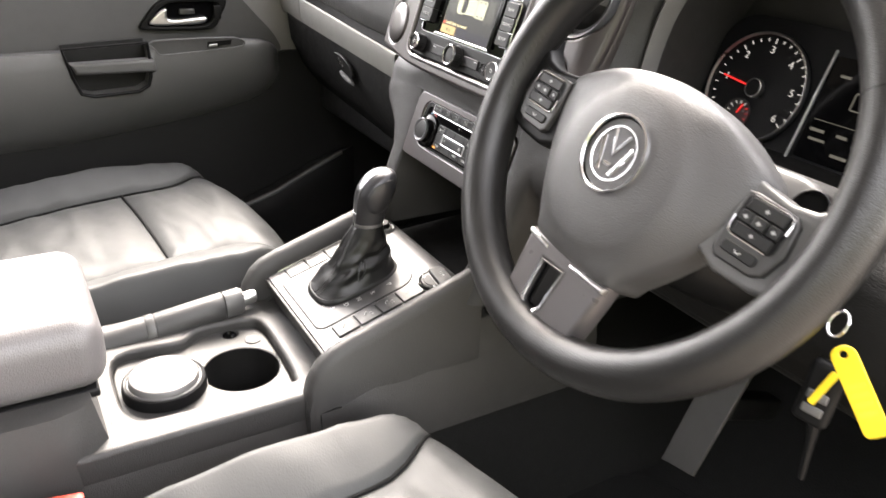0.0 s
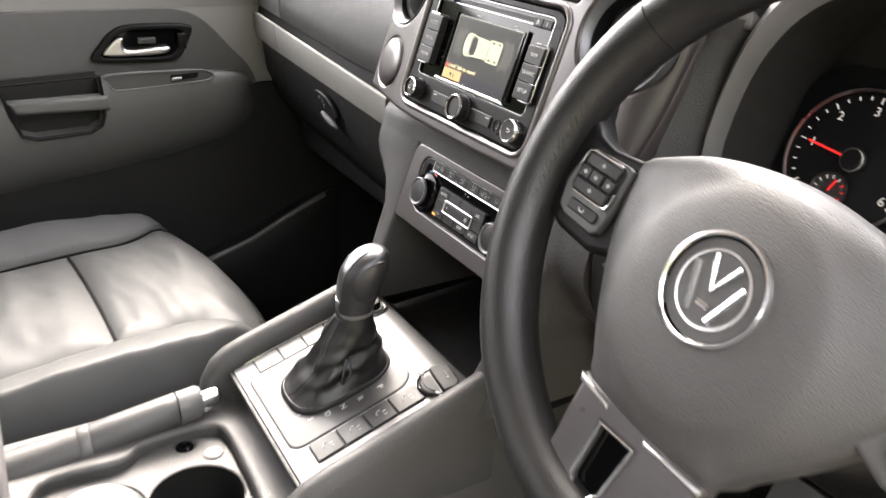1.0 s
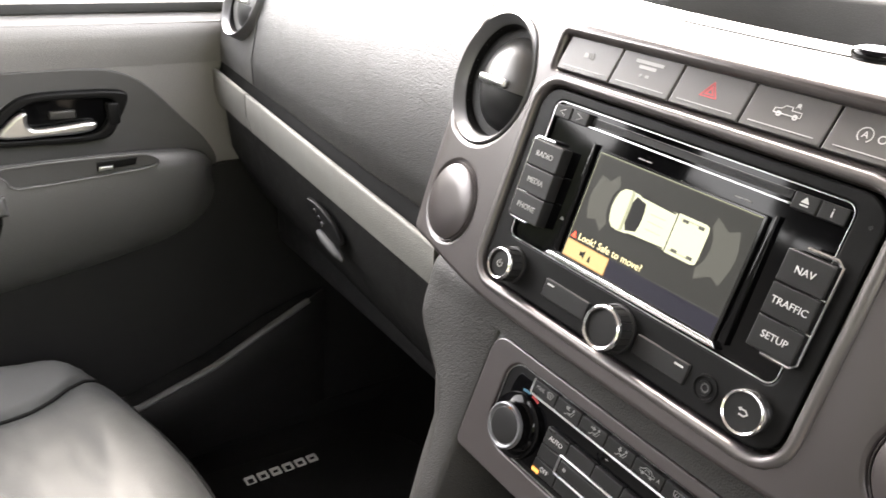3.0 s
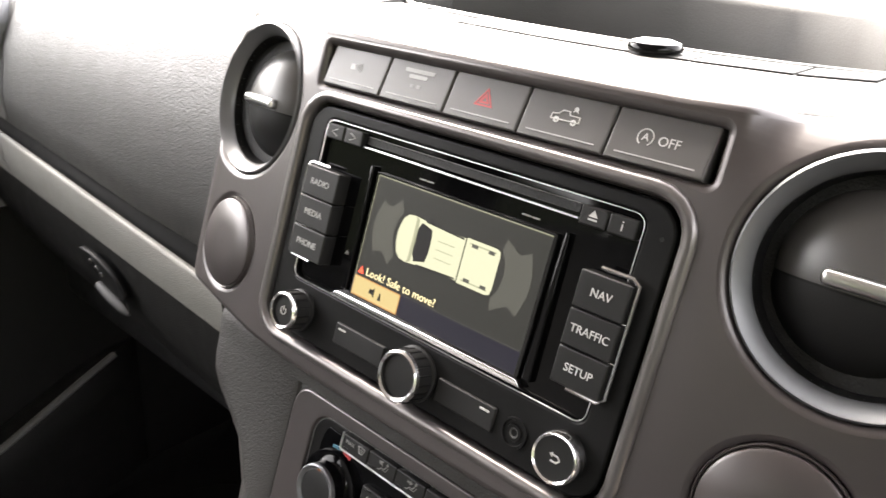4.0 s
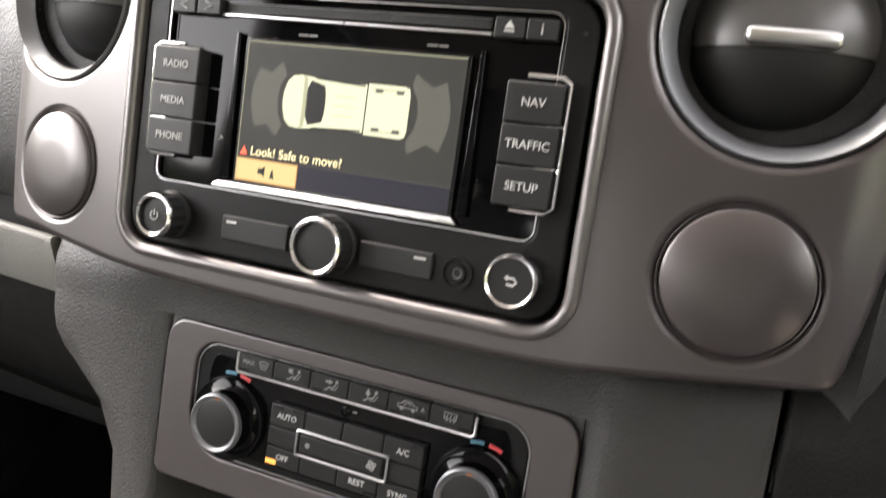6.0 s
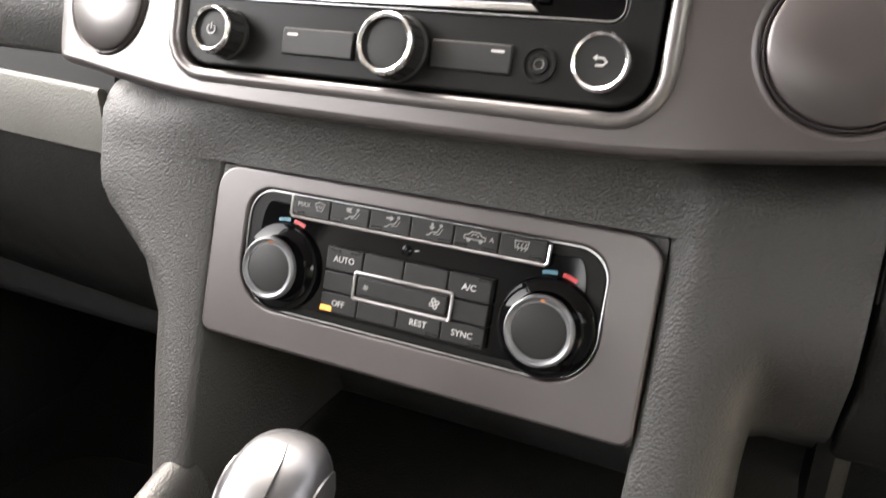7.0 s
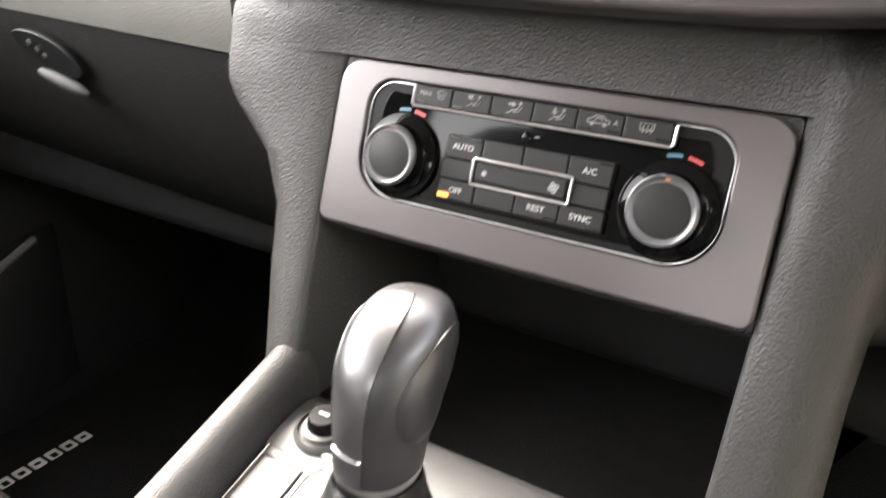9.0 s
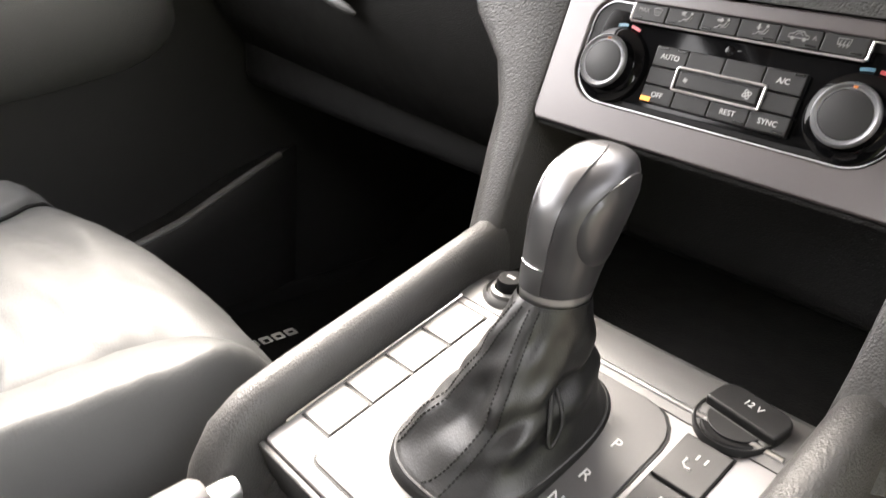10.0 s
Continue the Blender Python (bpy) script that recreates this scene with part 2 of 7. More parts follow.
def prism(yz, x0, x1, bevel=0.0, angle=38, seg=2):
    """An outline in the y-z plane, drawn out from x0 to x1."""
    bm = bmesh.new()
    a = [bm.verts.new((x0, y, z)) for y, z in yz]
    b = [bm.verts.new((x1, y, z)) for y, z in yz]
    for i in range(len(a)):
        j = (i + 1) % len(a)
        bm.faces.new((a[i], a[j], b[j], b[i]))
    bm.faces.new(a[::-1])
    bm.faces.new(b)
    bmesh.ops.recalc_face_normals(bm, faces=bm.faces)
    if bevel:
        bmesh.ops.bevel(bm, geom=bm.edges[:], offset=bevel, segments=seg, profile=0.5, affect="EDGES")
    return mesh_of(bm, angle)


def moved(me, m):
    me.transform(m)
    return me


def joined(*meshes):
    """Several meshes as one."""
    bm = bmesh.new()
    for me in meshes:
        bm.from_mesh(me)
    me = bpy.data.meshes.new("m")
    bm.to_mesh(me)
    bm.free()
    return smooth(me)


def cut_out(me, cutter):
    """The first mesh with the second taken out of it."""
    a, b = bpy.data.objects.new("a", me), bpy.data.objects.new("b", cutter)
    for ob in (a, b):
        scene.collection.objects.link(ob)
    mod = a.modifiers.new("cut", "BOOLEAN")
    mod.operation, mod.object, mod.solver = "DIFFERENCE", b, "EXACT"
    out = bpy.data.meshes.new_from_object(a.evaluated_get(bpy.context.evaluated_depsgraph_get()))
    for ob in (a, b):
        bpy.data.objects.remove(ob)
    return smooth(out, 40)


def subdivided(ob, levels=2):
    mod = ob.modifiers.new("soft", "SUBSURF")
    mod.levels = mod.render_levels = levels
    return ob


def leaning(x, y, z, degrees):
    """A frame on a panel that leans back: x to the right, y up the panel, z out of it."""
    a = radians(degrees)
    return Matrix(((1, 0, 0, x), (0, math.sin(a), -math.cos(a), y), (0, math.cos(a), math.sin(a), z), (0, 0, 0, 1)))

# ---- the setting: ground, cab shell, door ----
def flat(name, pts, material, label, category="ground"):
    bm = bmesh.new()
    bm.faces.new([bm.verts.new(p) for p in pts])
    return tagged(part(name, mesh_of(bm), material), label, category, kind="structure")


flat("ground", [(-400, -400, -0.55), (400, -400, -0.55), (400, 400, -0.55), (-400, 400, -0.55)], GRAVEL, "tan gravel yard round the parked truck")

tagged(part("floor", prism([(-2.06, 0.02), (-2.06, 0.10), (0.30, 0.10), (0.62, 0.30), (0.66, 0.78), (0.72, 0.78), (0.72, 0.02)], -0.735, 0.735), CARPET),
               "black carpeted cab floor and toe board", "floor", kind="structure")
rear_wall = cut_out(rbox(-0.76, -2.11, 0.02, 0.76, -2.05, 1.35, 0.01), rbox(-0.56, -2.16, 0.90, 0.56, -2.00, 1.27, 0.03))
tagged(part("wall_rear", rear_wall, DOOR_LOW), "dark trimmed cab wall with the rear window opening", "wall", kind="structure")
tagged(part("ceiling", rbox(-0.72, -2.11, 1.33, 0.72, 0.10, 1.37, 0.015), HEADLINING), "light grey fabric headlining", "ceiling", kind="structure")
for side in (-1, 1):
    tagged(part("pillar_left" if side < 0 else "pillar_right",
                tube([(side * 0.70, 0.62, 0.84), (side * 0.69, 0.38, 1.08), (side * 0.67, 0.10, 1.33)], 0.04), DARK_PLASTIC),
           "dark plastic windscreen pillar", "pillar", kind="structure")
    tagged(part("pillar_door_left" if side < 0 else "pillar_door_right", rbox(side * 0.73 - 0.03, -0.92, 0.05, side * 0.73 + 0.03, -0.78, 1.34, 0.02), DARK_PLASTIC),
           "dark plastic pillar behind the front door", "pillar", kind="structure")
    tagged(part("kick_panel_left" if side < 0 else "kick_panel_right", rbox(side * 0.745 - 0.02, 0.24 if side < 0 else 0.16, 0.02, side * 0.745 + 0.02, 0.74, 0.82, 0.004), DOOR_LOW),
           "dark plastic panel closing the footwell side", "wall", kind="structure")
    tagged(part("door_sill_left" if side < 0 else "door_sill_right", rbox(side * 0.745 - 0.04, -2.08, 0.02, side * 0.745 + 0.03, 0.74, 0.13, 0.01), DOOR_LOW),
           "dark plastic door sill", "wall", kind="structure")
for side in (-1, 1):
    side_wall = rbox(side * 0.74 - 0.02, -2.08, 0.05, side * 0.74 + 0.02, -0.80, 1.34, 0.005)
    side_wall = cut_out(side_wall, rbox(side * 0.74 - 0.05, -1.80, 0.88, side * 0.74 + 0.05, -1.00, 1.26, 0.03))
    tagged(part("wall_left" if side < 0 else "wall_right", side_wall, DOOR_LOW), "dark trimmed rear cab side with a window opening", "wall", kind="structure")
# unseen dark ring, added to block low sky light; higher behind and right
sky_screen = []
for i in range(41):
    a = radians(140 + 235 * i / 40)
    hgt = 7.0 + 7.0 * min(1.0, max(0.0, (i - 20) / 8)) + 1.3 * noise.noise(Vector((i * 0.7, 0, 0))) + 0.6 * noise.noise(Vector((i * 2.3, 5, 0)))
    sky_screen.append([(30 * math.cos(a), 30 * math.sin(a), -0.55), (30 * math.cos(a), 30 * math.sin(a), hgt)])
tagged(part("backdrop", loft(sky_screen, False, False), surface("far_sky_screen", (0.045, 0.055, 0.03), 0.95, mottle=0.5, mottle_size=2.0)), "unseen dark far screen added to block low sky light", "backdrop", kind="structure")

# ---- dashboard ----
dashboard = thing("dashboard", "dark grey grained plastic dashboard across the cab", "dashboard")


def lerp(a, b, t):
    return a + (b - a) * t


def airbag_section(x):
    """The upper passenger panel in y and z at a place along the dash, from its lower edge to the dash top."""
    t = (-x - 0.19) / 0.52
    y, z = lerp(0.030, 0.052, t), lerp(0.6725, 0.6875, t)
    y += 0.005 * max(0.0, 1 - t / 0.25)
    top = lerp(0.832, 0.826, t)
    return [(x, y + 0.03, z - 0.004), (x, y + 0.006, z - 0.002), (x, y + 0.002, z + 0.003), (x, y + 0.001, z + 0.03), (x, y + 0.010, z + 0.075), (x, y + 0.028, top - 0.028),
            (x, y + 0.052, top - 0.009), (x, y + 0.085, top), (x, y + 0.16, top + 0.006), (x, 0.62, top + 0.01), (x, 0.62, 0.70), (x, y + 0.03, 0.70)]


xs = [-0.60, -0.55, -0.48, -0.40, -0.32, -0.25, -0.195]
part("airbag_panel", loft([airbag_section(x) for x in xs]), DASH, dashboard, "grained passenger airbag panel")
part("end_panel", loft([airbag_section(x) for x in (-0.722, -0.70, -0.65, -0.603)]), SMOOTH_GREY, dashboard, "smooth end panel round the outer vent")


def stack_edge(z):
    """Where the dash's lower parts end beside the centre stack."""
    line = ((0.45, 0.130), (0.49, 0.1395), (0.52, 0.1472), (0.55, 0.1525), (0.576, 0.1636), (0.590, 0.1742), (0.602, 0.1836), (0.612, 0.1880), (0.622, 0.1893), (0.70, 0.1893))
    for (z0, x0), (z1, x1) in zip(line, line[1:]):
        if z0 <= z <= z1:
            return -(lerp(x0, x1, (z - z0) / (z1 - z0)) + (0.0026 if z > 0.575 else 0.004))
    return -0.187 if z > 0.6 else -0.121


def ended(section):
    return [(stack_edge(z), y, z) for x, y, z in section]


def strip_section(x):
    t = (-x - 0.185) / 0.53
    y, z, hgt = lerp(0.025, 0.043, t), lerp(0.6600, 0.6815, t), lerp(0.0385, 0.046, t)
    return [(x, y + 0.05, z - 0.010), (x, y + 0.007, z - 0.010), (x, y + 0.0055, z - 0.001), (x, y + 0.0022, z), (x, y + 0.0006, z - 0.0008), (x, y, z - 0.0028), (x, y + 0.001, z - hgt * 0.6), (x, y + 0.006, z - hgt), (x, y + 0.05, z - hgt - 0.004)]


part("trim_strip", loft([strip_section(x) for x in (-0.601, -0.5, -0.4, -0.3, -0.21)] + [ended(strip_section(-0.187))]), STRIP, dashboard, "stone grey trim strip with a fine grain")
part("trim_strip_end", loft([strip_section(x) for x in (-0.722, -0.68, -0.64, -0.604)]), STRIP, dashboard, "short stone grey end of the trim strip")


def gap_section(x):
    t = (-x - 0.185) / 0.53
    y, z = lerp(0.0325, 0.0505, t), lerp(0.6485, 0.6700, t)
    return [(x, y, z), (x, y + 0.008, z + 0.034), (x, y + 0.03, z + 0.034), (x, y + 0.03, z)]


part("panel_gap", loft([gap_section(x) for x in (-0.722, -0.5, -0.3, -0.19)]), SATIN_BLACK, dashboard, "dark groove above the trim strip")


def glove_section(x):
    t = (-x - 0.185) / 0.53
    y, z = lerp(0.034, 0.048, t), lerp(0.6195, 0.6395, t)
    return [(x, y + 0.06, z), (x, y, z), (x, y + 0.006, z - 0.05), (x, y + 0.03, z - 0.10), (x, y + 0.06, z - 0.14), (x, y + 0.20, z - 0.17), (x, y + 0.20, z)]


glovebox = part("glovebox", loft([glove_section(x) for x in (-0.69, -0.55, -0.4, -0.3, -0.21)] + [ended(glove_section(-0.187))]), SHADED_PLASTIC, dashboard, "dark glovebox lid")
PULL_GREY = surface("pull_grey", (0.022, 0.022, 0.022), 0.7, mottle=0.05)
LATCH = leaning(-0.388, 0.0335, 0.600, -6)
latch = part("latch", plate([spread([(-0.040, 0.012), (-0.030, 0.0165), (-0.004, 0.0150), (0.022, 0.006), (0.034, -0.006), (0.028, -0.0125), (0.004, -0.0105), (-0.028, 0.0)], 5)], -0.004, 0.0012, 0.001), SATIN_BLACK, glovebox, "dark latch recess", LATCH)
part("pull", moved(lathe([(0.0, -0.028), (0.0030, -0.024), (0.0046, -0.012), (0.0050, 0.002), (0.0042, 0.016), (0.0020, 0.026), (0.0, 0.028)], 20), pose(0.012, -0.0165, 0.002, 0, 90, -12)), PULL_GREY, latch, "grey pull")
for u, v in ((-0.018, 0.0085), (-0.010, 0.0040), (-0.003, 0.0)):
    part("lock", moved(lathe([(0.0026, 0.0008), (0.0026, 0.0020), (0.0012, 0.0024), (0, 0.0022)], 14), Matrix.Translation((u, v, 0))), CHROME, latch, "small bright lock pin")

# the body behind facia and stack
part("dash_body", rbox(-0.70, 0.11, 0.44, 0.205, 0.64, 0.80, 0.02), DARK_PLASTIC, dashboard)
# dash top round the storage tray
TRAY = spread([(-0.20, 0.20), (-0.13, 0.172), (0.0, 0.160), (0.10, 0.172), (0.150, 0.21), (0.15, 0.30), (0.05, 0.33), (-0.10, 0.33), (-0.19, 0.29)], 6)
top_line = [(-0.225, 0.085), (-0.205, 0.076), (-0.17, 0.076), (-0.125, 0.074), (-0.112, 0.0560), (0.112, 0.0560), (0.125, 0.074), (0.17, 0.076), (0.205, 0.076), (0.24, 0.085), (0.24, 0.62), (-0.225, 0.62)]
part("dash_top", plate([top_line, TRAY], 0.806, 0.8345, 0.006, 4), PALE_LIT, dashboard, "smooth dash top, paled for light from above")
part("tray_floor", plate([spread([(x * 1.02, y) for x, y in TRAY[::6]], 4)], 0.796, 0.803, 0), DARK_PLASTIC, dashboard, "dark floor of the storage tray")
WALL_LINE = ((-0.215, 0.20, 0.838), (-0.19, 0.245, 0.846), (-0.13, 0.280, 0.852), (-0.04, 0.295, 0.855), (0.04, 0.288, 0.855), (0.085, 0.262, 0.858), (0.112, 0.225, 0.857), (0.130, 0.195, 0.860), (0.143, 0.172, 0.855), (0.152, 0.156, 0.836))
wall = []
for i, (x, y, z) in enumerate(WALL_LINE):
    ox = x * 1.25
    wall.append([(x, y, 0.80), (x * 1.01, y + 0.003, z - 0.008), (x * 1.02, y + 0.007, z - 0.001), (x * 1.06, y + 0.016, z), (ox, max(y + 0.10, 0.30), z + 0.002), (ox, 0.60, z), (ox, 0.60, 0.80)])
part("tray_back", loft(wall, True, True, 60), surface("tray_grey", (0.021, 0.0205, 0.020), 0.55, grain=0.1, grain_size=0.0012, spec=0.3), dashboard, "dark rear wall of the storage tray")
part("tray_rim", tube([(x, y, 0.8345) for x, y in TRAY], 0.0018, 2, True), PALE_LIT, dashboard, "thin pale rim of the storage tray")
TILE = surface("shelf_tile_grey", (0.014, 0.0137, 0.0134), 0.6, grain=0.2, grain_size=0.0012, spec=0.2)
EDGE = [(-0.10, 0.163), (-0.05, 0.1585), (0.0, 0.1565), (0.05, 0.1585), (0.095, 0.167), (0.125, 0.182)]
for (x0, y0), (x1, y1) in zip(EDGE, EDGE[1:]):
    part("shelf_tile", plate([[(x0 + 0.0006, y0 - 0.026), (x1 - 0.0006, y1 - 0.026), (x1 - 0.0006, y1), (x0 + 0.0006, y0)]], 0.832, 0.8355, 0.0006), TILE, dashboard)

# light sensor on the dash top
sensor = thing("light_sensor", "small black domed light sensor on the dash top", "sensor", Matrix.Translation((0.028, 0.140, 0.8315)) @ Matrix.Diagonal((0.74, 0.74, 0.48, 1)))
part("base", lathe([(0.0, 0.0), (0.017, 0.0), (0.0175, 0.006), (0.016, 0.010), (0.0, 0.010)], 32), SATIN_BLACK, sensor)
part("cap", moved(lathe([(0.018, 0.010), (0.0185, 0.013), (0.016, 0.018), (0.009, 0.021), (0.0, 0.0215)], 32), Matrix.Identity(4)), GLOSS_BLACK, sensor)

# ---- central facia ----
RAD = leaning(0, 0.0074, 0.7022, 18)
half = [(0.0, -0.0355), (0.09, -0.0345), (0.14, -0.0300), (0.172, -0.0258), (0.188, -0.0238), (0.1950, -0.0222), (0.1985, -0.0180), (0.2008, -0.008), (0.2050, 0.012), (0.2100, 0.05), (0.2125, 0.095), (0.2105, 0.120), (0.200, 0.1415), (0.165, 0.1500), (0.115, 0.1425), (0.0, 0.1410)]
outline = spread(half + [(-x, y) for x, y in half[-2:0:-1]], 4)
facia = thing("facia", "grey-brown metallic facia round the radio and vents", "dashboard trim", RAD)


def swept(x):
    """How far the facia's ends curve back from its middle."""
    e = max(0.0, abs(x) - 0.112)
    end = max(0.0, abs(x) - 0.186) ** 2 / 0.055
    return end + (0.105 * (e - 0.008) if e > 0.016 else 0.105 * e * e / 0.032)


def rolled(me):
    """Curves the facia's upper outer corners back into the dash top."""
    bm = bmesh.new()
    bm.from_mesh(me)
    for k in range(13):
        bmesh.ops.bisect_plane(bm, geom=bm.verts[:] + bm.edges[:] + bm.faces[:], plane_co=(0, 0.098 + 0.004 * k, 0), plane_no=(0, 1, 0))
    for s in (-1, 1):
        for x in (0.110, 0.114, 0.119, 0.124, 0.129, 0.134, 0.139, 0.144, 0.150, 0.156, 0.163, 0.175, 0.186, 0.190, 0.194, 0.198, 0.202, 0.206, 0.209):
            bmesh.ops.bisect_plane(bm, geom=bm.verts[:] + bm.edges[:] + bm.faces[:], plane_co=(s * x, 0, 0), plane_no=(1, 0, 0))
    for v in bm.verts:
        e = min(1.0, max(0.0, (abs(v.co.x) - 0.109) / 0.016))
        far = min(1.0, max(0.0, (abs(v.co.x) - 0.122) / 0.034))
        far = far * far * (3 - 2 * far)
        near_roll, far_roll = max(0.0, v.co.y - 0.112) ** 2 / 0.075, max(0.0, v.co.y - 0.123) ** 2 / 0.046
        v.co.z -= lerp(near_roll, far_roll, far) * e * e * (3 - 2 * e)
        v.co.z -= swept(v.co.x)
    out = bpy.data.meshes.new("m")
    bm.to_mesh(out)
    bm.free()
    return smooth(out, 30)


part("facia_panel", rolled(plate([outline, rrect(0.217, 0.1235, 0.016, -0.003, 0.0413), box2(-0.1070, 0.1125, 0.1070, 0.1325, 0.002), ring(0.0437, 0.1645, 0.0945, 56), ring(0.0437, -0.1645, 0.0945, 56),
                           ring(0.0266, 0.1605, 0.0092), ring(0.0266, -0.1605, 0.0092)], -0.020, 0.0, 0.0035, 3)), FACIA, facia)
SIDE = ((0.1960, -0.0200), (0.1995, -0.010), (0.2040, 0.010), (0.2075, 0.030), (0.2098, 0.050), (0.2118, 0.075), (0.2122, 0.095), (0.2105, 0.115), (0.2060, 0.130))
part("facia_side", loft([[(x - 0.0050, y, -0.0030 - swept(x)), (x - 0.0022, y, -0.0034 - swept(x)), (x - 0.0004, y, -0.0050 - swept(x)), (x + 0.0012, y, -0.0090 - swept(x)), (x + 0.0030, y, -0.022 - swept(x)), (x + 0.0038, y, -0.050), (x - 0.012, y, -0.050)] for x, y in SIDE], True, True, 60), FACIA, facia, "side of the facia turning back to the hood")
part("radio_lip", plate([rrect(0.2250, 0.1360, 0.021, -0.003, 0.042), rrect(0.2125, 0.1240, 0.0145, -0.003, 0.042)], -0.008, 0.0026, 0.0028, 4), LIT_LIP, facia, "facia lip round the radio opening, lightened for its highlight")
part("facia_back", plate([[(x * 0.97, y * 0.88 + 0.002) for x, y in outline]], -0.060, -0.021, 0), DARK_PLASTIC, facia)
for s in (1, -1):
    part("blank_cover", moved(lathe([(0.0255, -0.006), (0.0259, -0.001), (0.0254, 0.0012), (0.0242, 0.0021), (0.010, 0.0030), (0, 0.0031)], 48), pose(0.1605 * s, 0.0092, -swept(0.1605), 0, 6 * s, 0)), FACIA, facia)
    part("cover_rim", moved(lathe([(0.0272, -0.001), (0.0268, 0.0006), (0.0262, 0.0002), (0.0258, -0.004)], 48, cap=False), pose(0.1605 * s, 0.0092, -swept(0.1605), 0, 6 * s, 0)), FACIA, facia)


# black flap plastic lightened to grey for the light on the upper flap
LIT_FLAP = surface("lit_vent_flap", (0.045, 0.043, 0.042), 0.36, grain=0.05, grain_size=0.0005, kind="noise", mottle=0.05)


def air_vent(at, label, flip=1):
    v = thing("air_vent", label, "air vent", at, "dashboard air vents")
    part("ring", lathe([(0.0436, -0.016), (0.0440, -0.001), (0.0435, 0.0018), (0.0426, 0.0026), (0.0419, 0.0020), (0.0380, -0.0028), (0.0374, -0.0042), (0.0370, -0.0070)], 72, cap=False), RING_SILVER, v, "satin silver outer ring")
    part("barrel", lathe([(0.0373, -0.0045), (0.0366, -0.010), (0.0363, -0.040), (0.0, -0.040)], 56, cap=False), SATIN_BLACK, v)
    dome = lathe([(0.0350 * math.sin(radians(a)), -0.026 + 0.025 * math.cos(radians(a))) for a in range(90, -1, -6)], 56)
    part("ball", dome, SATIN_BLACK, v, "black ball with two flaps")
    for nm, co, no, mat in (("upper_flap", -0.0042, (0, 1, 0), LIT_FLAP), ("lower_flap", -0.0050, (0, -1, 0), BUTTON)):
        bm = bmesh.new()
        bm.from_mesh(dome)
        for pc, pn in (((0, co, 0), no), ((0.0312, 0, 0), (-1, 0, 0)), ((-0.0312, 0, 0), (1, 0, 0))):
            bmesh.ops.bisect_plane(bm, geom=bm.verts[:] + bm.edges[:] + bm.faces[:], plane_co=pc, plane_no=pn, clear_inner=True)
        for q in bm.verts:
            q.co += (q.co - Vector((0, 0, -0.026))).normalized() * 0.0009
        part(nm, mesh_of(bm), mat, v)
    part("tab", rbox(-0.0155, -0.0038, -0.010, 0.0155, 0.0020, 0.0022, 0.0022), SATIN, v, "silver thumb tab")
    return v


VENT = air_vent(RAD @ pose(0.1645, 0.0945, -0.003 - swept(0.1645), 0, 6, 0), "round black air vent with a silver ring, beside the radio")
copy_thing(VENT, RAD @ pose(-0.1645, 0.0945, -0.003 - swept(0.1645), 0, -7, 0))
outer_vent = copy_thing(VENT, leaning(-0.648, 0.062, 0.772, 24) @ pose(0, 0, 0.004))
tagged(outer_vent, "round black air vent with a silver ring at the dash end")

